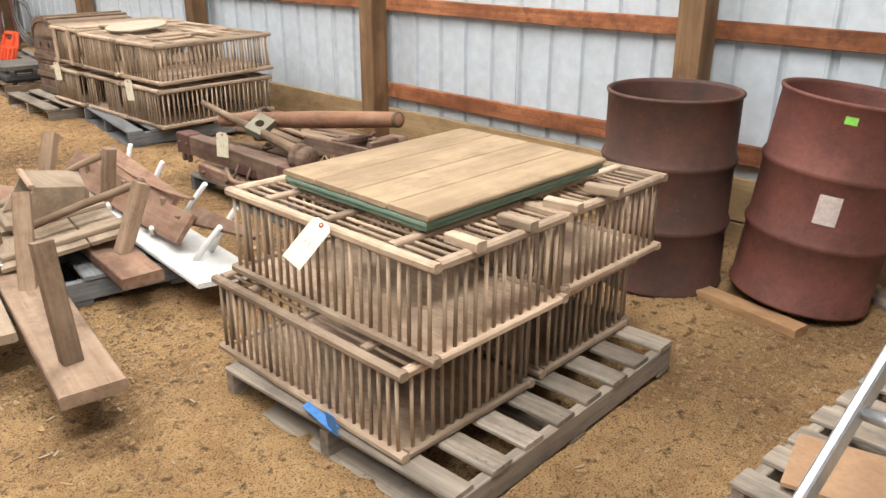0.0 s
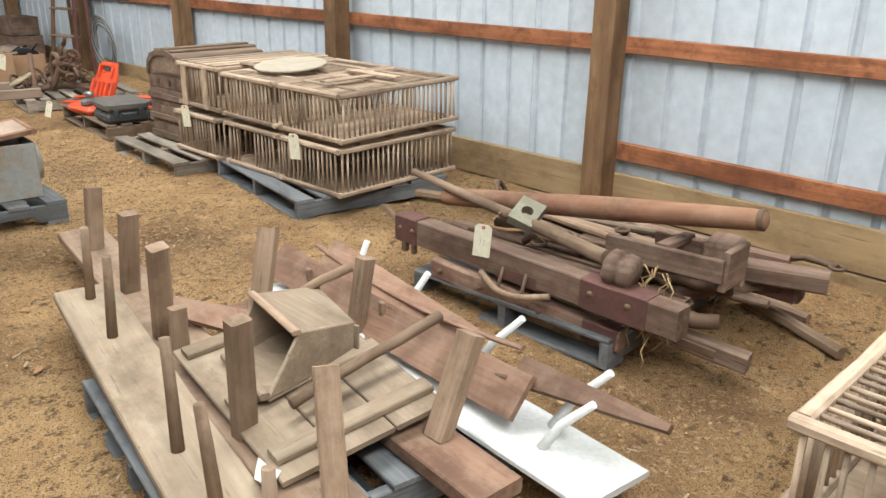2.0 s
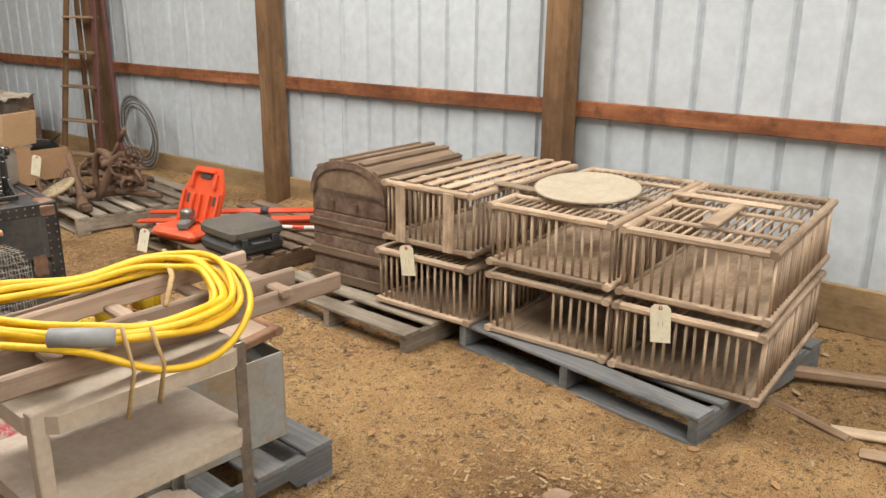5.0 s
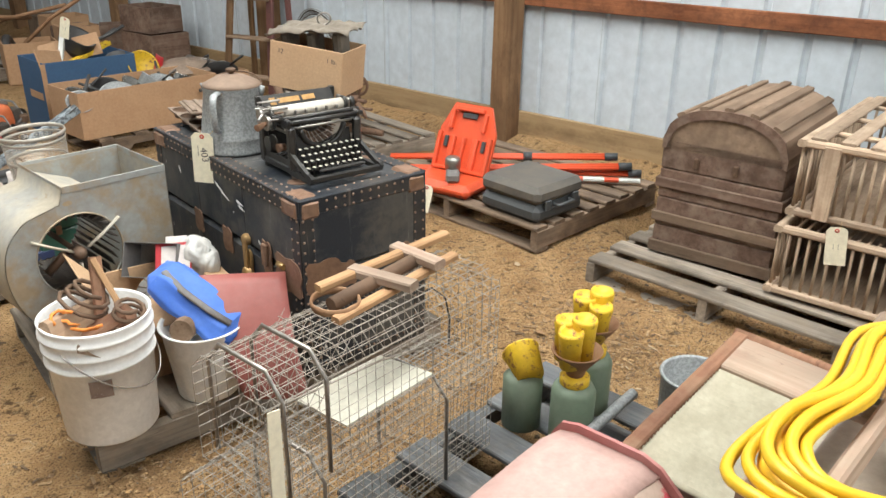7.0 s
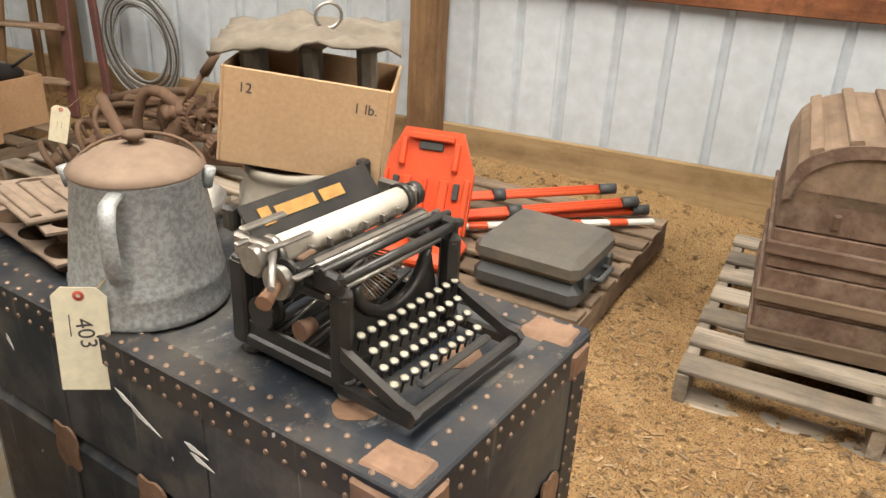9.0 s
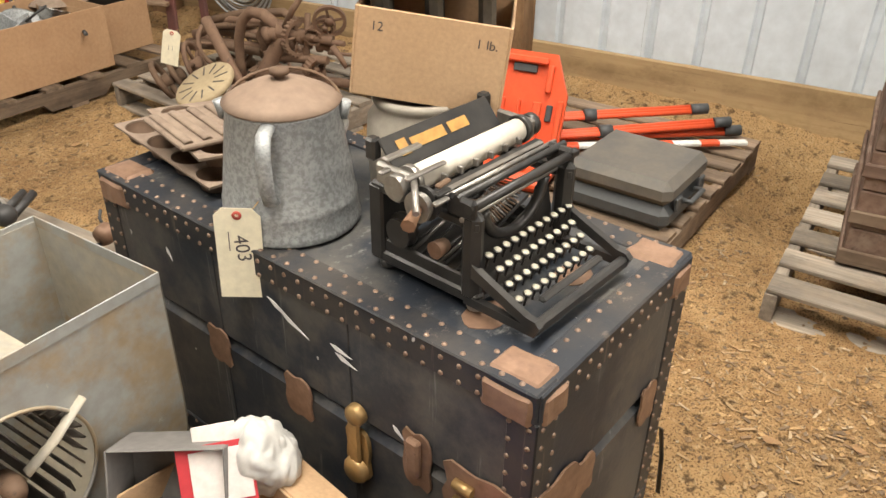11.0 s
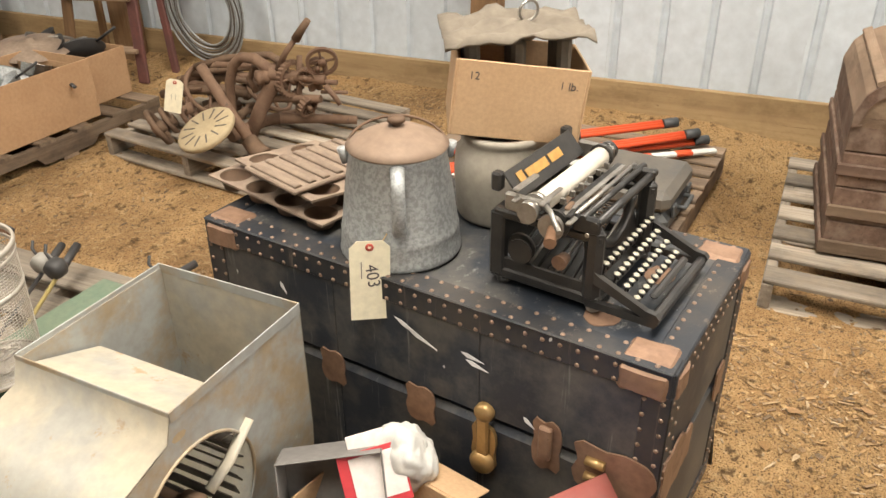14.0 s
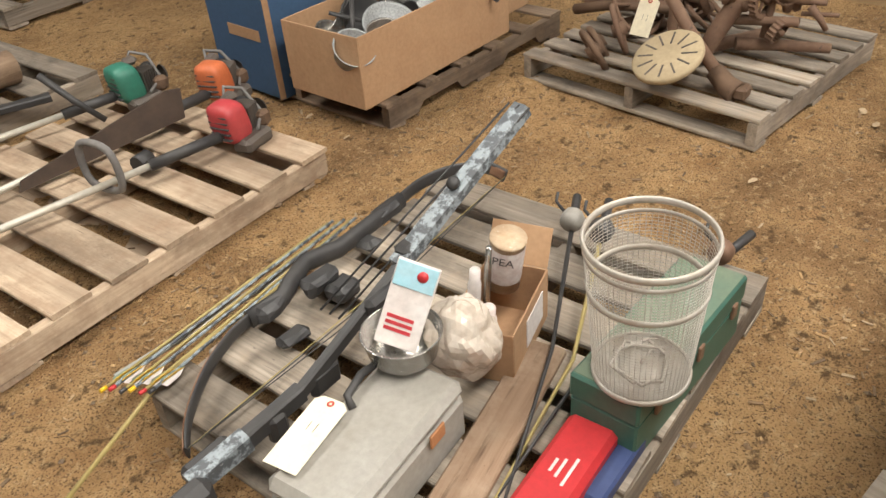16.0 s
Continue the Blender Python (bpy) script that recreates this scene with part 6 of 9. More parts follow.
part("disc", bm, GREY_INSIDE, reel)
for k in range(12):
    bm = bmesh.new()
    add_box(bm, 0.046, 0, 0.017, 0.028, 0.004, 0.004, 0.001)
    part("rib", bm, STEEL_DARK, reel, m=Matrix.Rotation(2 * math.pi * k / 12, 4, "Z"))
rng = random.Random(11)
for k in range(12):
    bm = bmesh.new()
    p = Vector((0.175 + rng.uniform(-0.10, 0.10), 8.935 + rng.uniform(-0.09, 0.10), 0.31 + rng.uniform(0, 0.05)))
    q = p + Vector((rng.uniform(-0.07, 0.07), rng.uniform(-0.07, 0.07), rng.uniform(-0.01, 0.04)))
    add_tube(bm, [p, p.lerp(q, 0.5) + Vector((0, 0, 0.012)), q], rng.choice((0.005, 0.008, 0.014)), 8)
    solo("metal_part", bm, rng.choice((IRON, NICKEL, STEEL_DARK, BRASS)), pose(0, 0, 0), "small loose machine part in the carton", "machine part", "loose parts")
plastic = thing("plastic_bag", pose(0.325, 8.91, 0.425), "crumpled clear and white plastic bag", "bag")
bm = bmesh.new()
bmesh.ops.create_icosphere(bm, subdivisions=5, radius=0.058)
for v in bm.verts:
    v.co *= 1 + 0.35 * noise.noise(v.co * 18) + 0.16 * abs(noise.noise(v.co * 45))
    v.co.z *= 1.2
for f in bm.faces:
    f.smooth = True
part("film", bm, paint("milky plastic", (0.66, 0.64, 0.60), (0.52, 0.52, 0.5), 14, 0.3), plastic)

BUCKET_WHITE = paint("scuffed white plastic", (0.87, 0.865, 0.85), (0.80, 0.79, 0.765), 6, 0.42, 0, (0.45, 0.33, 0.24), 0.72)


def bucket(m, label, r0=0.128, r1=0.146, h=0.365):
    b = thing("plastic_bucket", m, label, "bucket")
    bm = bmesh.new()
    prof = [(0, 0), (r0 - 0.006, 0), (r0, 0.008)]
    for z in (0.235, 0.275, 0.315):
        rr = r0 + (r1 - r0) * z / h
        prof += [(rr, z - 0.004), (rr + 0.008, z - 0.002), (rr + 0.008, z + 0.006), (rr + 0.001, z + 0.010)]
    prof += [(r1, h - 0.008), (r1 + 0.004, h), (r1 - 0.002, h + 0.002), (r1 - 0.005, h - 0.004), (r0 - 0.006, 0.01), (0, 0.008)]
    add_lathe(bm, prof, 44)
    part("shell", bm, BUCKET_WHITE, b)
    return b


pail = bucket(pose(-0.125, 8.71, 0.118, 0, 0, 0), "white plastic bucket full of wood and metal scraps", 0.124, 0.141, 0.35)
curved_patch("dirty_label", pail, 0.1370, radians(228), radians(252), 0.165, 0.215, paint("dirty brown label", (0.14, 0.09, 0.07), (0.25, 0.18, 0.14), 30, 0.8, 0, (0.5, 0.42, 0.36), 0.6), "dirty brown label")
bm = bmesh.new()
add_tube(bm, [(0.148 * math.cos(a), 0.148 * math.sin(a), 0.30 - 0.14 * max(0, math.sin((a - 3.6) * 1.0))) for a in (3.6 + 3.1 * k / 20 for k in range(21))], 0.0022, 5)
part("bail", bm, NICKEL, pail)
for k, (x, y, z, L, W, T, rx, ry, rz, mat, lab) in enumerate((
    (-0.135, 8.73, 0.47, 0.20, 0.10, 0.03, 70, 8, 30, LEG_WOOD, "worn wooden block in the bucket"), (-0.045, 8.75, 0.50, 0.26, 0.035, 0.03, 0, -62, 60, POLE_WOOD, "splintered wooden piece in the bucket"),
    (-0.075, 8.67, 0.46, 0.16, 0.06, 0.05, 20, -30, -40, POLE_WOOD, "brown wooden scrap in the bucket"), (-0.015, 8.72, 0.52, 0.24, 0.02, 0.018, 10, -55, 100, FRESH_WOOD, "thin pale stick in the bucket"), (-0.145, 8.64, 0.45, 0.14, 0.08, 0.04, 30, 20, 80, LEG_WOOD, "short wooden scrap in the bucket"))):
    o = thing("wood_scrap", pose(x - 0.035, y + 0.02, z - 0.045, rx, ry, rz), lab, "wood scrap", "bucket scraps")
    plank("piece", o, L, W, T, Matrix.Identity(4), mat, worn=0.008)
for k, (x, y, r) in enumerate(((-0.025, 8.64, 0.05), (-0.095, 8.76, 0.07))):
    bm = bmesh.new()
    add_tube(bm, [(r * (1 - 0.012 * j) * math.cos(0.6 * j), r * (1 - 0.012 * j) * math.sin(0.6 * j), 0.0025 * j) for j in range(30)], 0.006, 6)
    solo("hose_coil", bm, IRON, pose(x - 0.035, y + 0.02, 0.425 + 0.03 * k, 20, 30 * k, 0), "rusty coiled hose in the bucket", "hose")
bm = bmesh.new()
rng = random.Random(3)
p = Vector((0, 0, 0))
pts = [p]
for k in range(16):
    p = p + Vector((rng.uniform(-0.03, 0.03), rng.uniform(-0.03, 0.03), rng.uniform(-0.008, 0.01)))
    pts.append(p)
add_tube(bm, pts, 0.005, 6)
solo("tangled_cord", bm, paint("orange cord", (0.75, 0.25, 0.04), (0.6, 0.2, 0.04), 20, 0.7), pose(-0.14, 8.64, 0.46), "tangled orange cord in the bucket", "cord")
basin = thing("enamel_basin", pose(0.155, 8.655, 0.118), "white enamel pail holding rolled leather", "basin")
bm = bmesh.new()
add_lathe(bm, [(0, 0), (0.085, 0), (0.09, 0.006), (0.118, 0.22), (0.126, 0.226), (0.124, 0.231), (0.114, 0.226), (0.085, 0.01), (0, 0.008)], 36)
part("shell", bm, BUCKET_WHITE, basin)
bag = thing("tool_bag", pose(0.155, 8.67, 0.40, 10, 32, -70), "bright blue nylon tool bag", "bag")
bm = bmesh.new()
add_box(bm, 0, 0, 0, 0.31, 0.155, 0.09, 0.035)
bmesh.ops.subdivide_edges(bm, edges=bm.edges[:], cuts=7, use_grid_fill=True)
for v in bm.verts:
    v.co.y *= 1 - 1.1 * max(0.0, v.co.x)
    v.co += Vector((0, 0, 0.018 * noise.noise(v.co * 13) + 0.012 * abs(noise.noise(v.co * 31)))) + Vector((0, 0.012 * noise.noise(v.co * 11 + Vector((5, 0, 0))), 0))
for f in bm.faces:
    f.smooth = True
part("body", bm, paint("blue nylon", (0.055, 0.15, 0.56), (0.08, 0.19, 0.60), 9, 0.6, 0, (0.22, 0.27, 0.42), 0.66), bag)
bm = bmesh.new()
add_tube(bm, [(-0.12, -0.02, 0.05), (-0.04, -0.035, 0.054), (0.05, -0.03, 0.053), (0.125, -0.012, 0.044)], 0.012, 6, flat=0.4)
part("zip", bm, GREY_INSIDE, bag, "dark grey zip band")
leather = thing("red_leather_sheet", pose(0.29, 8.53, 0.31, 0, 0, 0), "dull red leather or vinyl sheet leaning on the trunk", "sheet")
bm = bmesh.new()
N = 10
A, B, C, D = Vector((-0.10, 0.17, 0.16)), Vector((0.10, 0.02, 0.15)), Vector((0.02, -0.16, -0.18)), Vector((-0.12, -0.04, -0.17))
g = [[A.lerp(B, i / N).lerp(D.lerp(C, i / N), j / N) + Vector((-0.03, -0.02, 0.03)) * math.sin(math.pi * j / N) for j in range(N + 1)] for i in range(N + 1)]
gv = [[bm.verts.new(p) for p in r] for r in g]
for i in range(N):
    for j in range(N):
        bm.faces.new((gv[i][j], gv[i + 1][j], gv[i + 1][j + 1], gv[i][j + 1])).smooth = True
geo = bmesh.ops.extrude_face_region(bm, geom=bm.faces[:])
for v in [q for q in geo["geom"] if isinstance(q, bmesh.types.BMVert)]:
    v.co += Vector((0.003, 0.002, -0.003))
part("sheet", bm, paint("dusty red vinyl", (0.27, 0.06, 0.05), (0.33, 0.13, 0.11), 5, 0.55, 0, (0.42, 0.3, 0.26), 0.68), leather)
roll = thing("leather_roll", pose(0.14, 8.66, 0.345, 0, 12, 30), "tan leather roll in the pail", "leather")
bm = bmesh.new()
add_tube(bm, [(-0.09, 0, 0), (0, 0.01, 0.01), (0.09, 0, 0)], 0.035, 12)
part("roll", bm, LEG_WOOD, roll)


# ---- the cart with the yellow cord, the trap and the sprayers ----
CREAM = paint("dusty cream enamel", (0.47, 0.40, 0.325), (0.40, 0.325, 0.255), 7, 0.6, 0, (0.38, 0.27, 0.19), 0.68)
YELLOW = paint("yellow rubber cord", (0.80, 0.50, 0.02), (0.70, 0.42, 0.02), 14, 0.42, 0, (0.45, 0.3, 0.06), 0.72)
YELLOW_METAL = paint("chipped yellow paint", (0.70, 0.47, 0.02), (0.62, 0.38, 0.02), 16, 0.5, 0, (0.20, 0.08, 0.04), 0.545)
GREEN_CAN = paint("dusty green can", (0.16, 0.22, 0.15), (0.20, 0.24, 0.18), 10, 0.55)
RUST_TAN = paint("rusty brown funnel", (0.33, 0.19, 0.10), (0.24, 0.12, 0.06), 14, 0.7, 0.2)
WIRE = paint("galvanised wire", (0.46, 0.43, 0.38), (0.33, 0.28, 0.23), 30, 0.5, 0.5)
LATTICE = wood("grey-tan lattice wood", (0.28, 0.205, 0.15), (0.46, 0.355, 0.275), dirt=(0.34, 0.18, 0.13), dirt_amount=0.3, grain=60)

pallet(0.41, 7.43, -3, 1.05, 1.12, 6, PALLET_BLUE, "grey notched pallet under a trap, sprayers and pails", z=0.0, notch=True, board=0.11)

cart = thing("utility_cart", pose(0.165, 6.80, 0.0, 0, 0, -2), "dusty cream three-tier metal utility cart on casters", "cart")


def tray(z, name):
    bm = bmesh.new()
    c = 0.05
    L, W = 0.52, 0.40
    out = [(-L / 2 + c, -W / 2), (L / 2 - c, -W / 2), (L / 2, -W / 2 + c), (L / 2, W / 2 - c), (L / 2 - c, W / 2), (-L / 2 + c, W / 2), (-L / 2, W / 2 - c), (-L / 2, -W / 2 + c)]
    add_prism(bm, out, 0.006, Matrix.Translation((0, 0, z)))
    add_prism(bm, out, 0.034, Matrix.Translation((0, 0, z - 0.034)))
    part(name, bm, CREAM, cart)


for z, nm in ((0.69, "top_tray"), (0.475, "middle_tray"), (0.14, "bottom_tray")):
    tray(z, nm)
for sx in (-1, 1):
    for sy in (-1, 1):
        bm = bmesh.new()
        add_box(bm, sx * 0.238, sy * 0.178, 0.385, 0.030, 0.006, 0.64, 0.001)
        add_box(bm, sx * 0.252, sy * 0.165, 0.385, 0.006, 0.030, 0.64, 0.001)
        part("leg", bm, NICKEL if sx > 0 else CREAM, cart)
        bm = bmesh.new()
        add_lathe(bm, [(0, -0.012), (0.024, -0.012), (0.026, 0), (0.024, 0.012), (0, 0.012)], 16, Matrix.Translation((sx * 0.238, sy * 0.178, 0.028)) @ Matrix.Rotation(radians(90), 4, "X"))
        part("caster", bm, STEEL_DARK, cart)

lattice = thing("wooden_lattice", pose(0, 0, 0.0), "grey-tan slatted wooden frame lying across the cart", "frame")
for a, b in (((-0.42, 6.655, 0.775), (0.815, 6.70, 0.735)), ((-0.10, 6.79, 0.765), (0.69, 6.75, 0.77)), ((-0.37, 6.95, 0.76), (0.645, 6.90, 0.80)), ((-0.05, 7.02, 0.75), (0.56, 7.0, 0.78))):
    beam("rail", lattice, a, b, 0.022, 0.05, LATTICE)
for x in (-0.22, 0.0, 0.22, 0.42, 0.6):
    beam("slat", lattice, (x, 6.665, 0.762), (x + 0.03, 6.97, 0.768), 0.04, 0.02, LATTICE)

cord = thing("extension_cord", pose(0, 0, 0), "coiled bright yellow extension cord on a wooden frame", "cord")
CTRL = [(-0.125, 6.96, 0.83), (-0.105, 6.86, 0.81), (-0.05, 6.73, 0.81), (0.03, 6.62, 0.81), (0.15, 6.555, 0.80), (0.29, 6.545, 0.79), (0.41, 6.61, 0.80), (0.49, 6.76, 0.83), (0.50, 6.90, 0.83), (0.39, 6.99, 0.82), (0.20, 6.985, 0.82), (0.02, 7.025, 0.83), (-0.08, 7.02, 0.83)]


def closed_spline(ctrl, n):
    out = []
    m = len(ctrl)
    for i in range(m):
        p0, p1, p2, p3 = (Vector(ctrl[(i + k) % m]) for k in (-1, 0, 1, 2))
        for k in range(n):
            t = k / n
            out.append(0.5 * (2 * p1 + (p2 - p0) * t + (2 * p0 - 5 * p1 + 4 * p2 - p3) * t * t + (3 * p1 - p0 - 3 * p2 + p3) * t ** 3))
    return out


rng = random.Random(21)
for k in range(8):
    sc = 1.0 - 0.035 * k if k else 1.06
    c0 = Vector((0.19, 6.79, 0.83))
    jig = [c0 + (Vector(p) - c0) * (sc + rng.uniform(-0.03, 0.03)) + Vector((0, 0, (k % 3) * 0.012 + rng.uniform(-0.006, 0.010) - (0.05 if k == 0 and i in (4, 5) else 0))) for i, p in enumerate(CTRL)]
    bm = bmesh.new()
    add_tube(bm, closed_spline(jig, 6), 0.0085, 9, closed=True)
    part("loop", bm, YELLOW, cord)
bm = bmesh.new()
add_tube(bm, [(-0.02, 6.665, 0.838), (0.02, 6.62, 0.838), (0.075, 6.585, 0.83)], 0.021, 12)
part("tape_wrap", bm, paint("grey tape", (0.22, 0.23, 0.24), (0.3, 0.3, 0.3), 20, 0.5), cord, "grey tape wrap")
for a, b in (((0.09, 6.585, 0.85), (0.055, 6.535, 0.67)), ((0.14, 6.56, 0.84), (0.125, 6.53, 0.68)), ((0.44, 6.97, 0.86), (0.30, 6.76, 0.79))):
    bm = bmesh.new()
    add_tube(bm, [a, Vector(a).lerp(Vector(b), 0.5) + Vector((0.015, -0.01, 0)), b], 0.0075, 6, flat=0.5)
    part("tie", bm, TWINE, cord, "frayed straw-coloured tie")
paper_tag((-0.245, 6.80, 0.73), -40, 4, 0.072, 0.155, string=(-0.22, 6.84, 0.77))

# red metal tub with chipped paint
RED_CHIP = paint("dusty red enamel tub", (0.40, 0.31, 0.245), (0.35, 0.25, 0.20), 4.2, 0.6, 0, (0.40, 0.015, 0.035), 0.53, 0.1)
PINK_DUST = paint("dust-pinked red enamel", (0.50, 0.335, 0.295), (0.43, 0.27, 0.235), 6, 0.55, 0, (0.45, 0.34, 0.28), 0.66)
tub = thing("metal_tub", pose(0, 0, 0), "dusty red enamelled metal tub with chipped paint", "tub")
SIDE = [(7.425, 0.13), (7.425, 0.57), (7.405, 0.602), (7.37, 0.612), (7.24, 0.612), (7.205, 0.600), (6.945, 0.36), (6.93, 0.33), (6.93, 0.13)]


def tub_sheet(name, lo, hi, x0, x1, material, label=""):
    """A bent sheet along the tub, between two points of its side's outline."""
    bm = bmesh.new()
    rows = []
    for i in range(9):
        x = x0 + (x1 - x0) * i / 8
        end = 0.018 * max(0.0, abs(2 * i / 8 - 1) - 0.75) / 0.25
        rows.append([bm.verts.new((x, y, z - end + 0.004 * noise.noise(Vector((x * 6, y * 6, z * 6))))) for y, z in SIDE[lo:hi]])
    for a, b in zip(rows, rows[1:]):
        for k in range(len(a) - 1):
            bm.faces.new((a[k], a[k + 1], b[k + 1], b[k])).smooth = True
    geo = bmesh.ops.extrude_face_region(bm, geom=bm.faces[:])
    for v in [g for g in geo["geom"] if isinstance(g, bmesh.types.BMVert)]:
        v.co.z -= 0.005
    return part(name, bm, material, tub, label)


tub_sheet("top_flange", 1, 6, -0.44, 0.13, PINK_DUST, "pale pink dusty flange")
tub_sheet("front_panel", 5, 8, -0.43, 0.12, RED_CHIP, "dust-coated panel with red chips")
for x in (-0.445, 0.125):
    bm = bmesh.new()
    add_prism(bm, SIDE, 0.008, Matrix.Translation((x, 0, 0)) @ Matrix(((0, 0, 1, 0), (1, 0, 0, 0), (0, 1, 0, 0), (0, 0, 0, 1))))
    part("end_plate", bm, paint("faded red enamel", (0.40, 0.13, 0.12), (0.46, 0.22, 0.20), 6, 0.5, 0, (0.45, 0.34, 0.28), 0.68), tub)
bm = bmesh.new()
add_tube(bm, [(-0.41, 7.203, 0.606), (-0.2, 7.203, 0.607), (-0.06, 7.203, 0.608)], 0.005, 6)
part("red_line", bm, RED_PRINT, tub, "bare red paint along the fold")
jug = thing("cream_jug", pose(-0.17, 6.995, 0.43, 0, 0, 15), "dusty cream plastic jug with a red cap mark", "jug")
bm = bmesh.new()
add_box(bm, 0, 0, 0.085, 0.10, 0.09, 0.20, 0.022)
part("body", bm, CREAM, jug)
bm = bmesh.new()
add_lathe(bm, [(0, 0), (0.012, 0), (0.012, 0.004), (0, 0.005)], 12, Matrix.Translation((0.0, -0.02, 0.184)))
part("cap", bm, TAG_RED, jug)

# motor box under the washboard
mbox = open_box("metal_motor_box", pose(0.60, 7.17, 0.128, 0, 0, -4), 0.50, 0.34, 0.30, SHEET_GALV, "dull grey metal box with a round motor", "box", 0.006)
bm = bmesh.new()
add_lathe(bm, [(0, -0.05), (0.09, -0.05), (0.10, -0.02), (0.10, 0.05), (0, 0.05)], 28, Matrix.Translation((0.24, 0.0, 0.16)) @ Matrix.Rotation(radians(90), 4, "Y"))
part("motor", bm, SHEET_GALV, mbox)
wash = thing("washboard", pose(0.575, 7.20, 0.455, 2, -7, -3), "wooden washboard with a ribbed zinc panel", "washboard")
for s in (-1, 1):
    plank("side_rail", wash, 0.56, 0.035, 0.028, Matrix.Translation((0, s * 0.155, 0)), POLE_WOOD)
plank("head_board", wash, 0.275, 0.14, 0.016, Matrix.Translation((0.20, 0, 0.004)) @ Matrix.Rotation(radians(90), 4, "Z"), LATTICE)
bm = bmesh.new()
pr = []
for k in range(57):
    pr.append((-0.26 + 0.39 * k / 56, 0.006 if k % 2 else -0.006))
v0 = [bm.verts.new((x, -0.138, z)) for x, z in pr]
v1 = [bm.verts.new((x, 0.138, z)) for x, z in pr]
for a in range(56):
    bm.faces.new((v0[a], v0[a + 1], v1[a + 1], v1[a])).smooth = True
part("ribbed_panel", bm, paint("zinc panel", (0.37, 0.335, 0.245), (0.29, 0.26, 0.185), 12, 0.55, 0.2), wash, "ribbed zinc panel")
bm = bmesh.new()
add_tube(bm, [(0.285, -0.175, 0), (0.285, 0.175, 0)], 0.016, 10)
part("top_bar", bm, POLE_WOOD, wash)

# pail, pipe
pail2 = thing("galvanised_pail", pose(0.875, 7.44, 0.127), "grey galvanised pail with folded rim", "pail")
bm = bmesh.new()
add_lathe(bm, [(0, 0), (0.085, 0), (0.088, 0.01), (0.094, 0.205), (0.100, 0.21), (0.094, 0.215), (0.088, 0.208), (0.085, 0.012), (0, 0.01)], 32)
part("shell", bm, ENAMEL, pail2)
bm = bmesh.new()
add_tube(bm, [(-0.097, 0, 0.20), (-0.075, -0.075, 0.225), (0.0, -0.105, 0.235), (0.075, -0.075, 0.225), (0.097, 0, 0.20)], 0.004, 6)
part("bail", bm, ENAMEL, pail2)
bm = bmesh.new()
add_tube(bm, [(0.82, 7.59, 0.24), (0.38, 7.63, 0.17)], 0.015, 10)
solo("steel_pipe", bm, ENAMEL, pose(0, 0, 0), "grey steel pipe lying across the pallet", "pipe")
bm = bmesh.new()
add_tube(bm, [(0.15, 7.60, 0.147), (0.21, 7.58, 0.15), (0.26, 7.53, 0.142)], 0.022, 10, r_end=0.015)
solo("rubber_grip_tool", bm, paint("red rubber grip", (0.55, 0.09, 0.05), (0.45, 0.07, 0.04), 14, 0.5), pose(0, 0, 0), "red rubber grip of a tool", "tool")


def sprayer(m, label):
    s = thing("yellow_feeder", m, label, "sprayer", "yellow feeders")
    for nm, prof, mat in (("can", [(0, 0), (0.058, 0), (0.060, 0.005), (0.060, 0.155), (0.052, 0.172), (0.036, 0.178), (0, 0.178)], GREEN_CAN), ("cap", [(0.037, 0.176), (0.040, 0.180), (0.040, 0.20), (0.030, 0.205), (0, 0.205)], YELLOW_METAL),
                          ("funnel", [(0.022, 0.20), (0.030, 0.225), (0.066, 0.275), (0.069, 0.281), (0.064, 0.281), (0.028, 0.232), (0, 0.23)], RUST_TAN)):
        bm = bmesh.new()
        add_lathe(bm, prof, 26)
        part(nm, bm, mat, s)
    for x, y, h, tilt in ((0.0, -0.014, 0.385, 0), (-0.030, 0.012, 0.365, -7), (0.030, 0.014, 0.36, 8), (0.004, 0.034, 0.37, 2)):
        bm = bmesh.new()
        add_lathe(bm, [(0, 0), (0.027, 0), (0.031, (h - 0.25) * 0.7), (0.034, h - 0.262), (0.031, h - 0.252), (0.024, h - 0.262), (0, h - 0.266)], 14, wobble=0.05)
        part("tube", bm, YELLOW_METAL, s, m=Matrix.Translation((x, y, 0.245)) @ Matrix.Rotation(radians(tilt), 4, "Y"))
    return s


sprayer(pose(0.665, 7.69, 0.127, 0, 0, 20), "green can with chipped yellow funnel and tubes")
sprayer(pose(0.83, 7.735, 0.127, 0, 0, 60), "green can with chipped yellow funnel tubes, farther one")
cup = thing("yellow_cup", pose(0.62, 7.80, 0.30, -70, 10, -30), "chipped yellow metal cup lying on its side", "cup")
bm = bmesh.new()
add_lathe(bm, [(0, 0), (0.038, 0), (0.052, 0.085), (0.055, 0.088), (0.049, 0.085), (0.035, 0.006), (0, 0.006)], 22)
part("shell", bm, YELLOW_METAL, cup)
can3 = thing("green_can", pose(0.635, 7.835, 0.127), "dull green can on the pallet", "can")
bm = bmesh.new()
add_lathe(bm, [(0, 0), (0.056, 0), (0.056, 0.15), (0.04, 0.165), (0, 0.165)], 22)
part("body", bm, GREEN_CAN, can3)

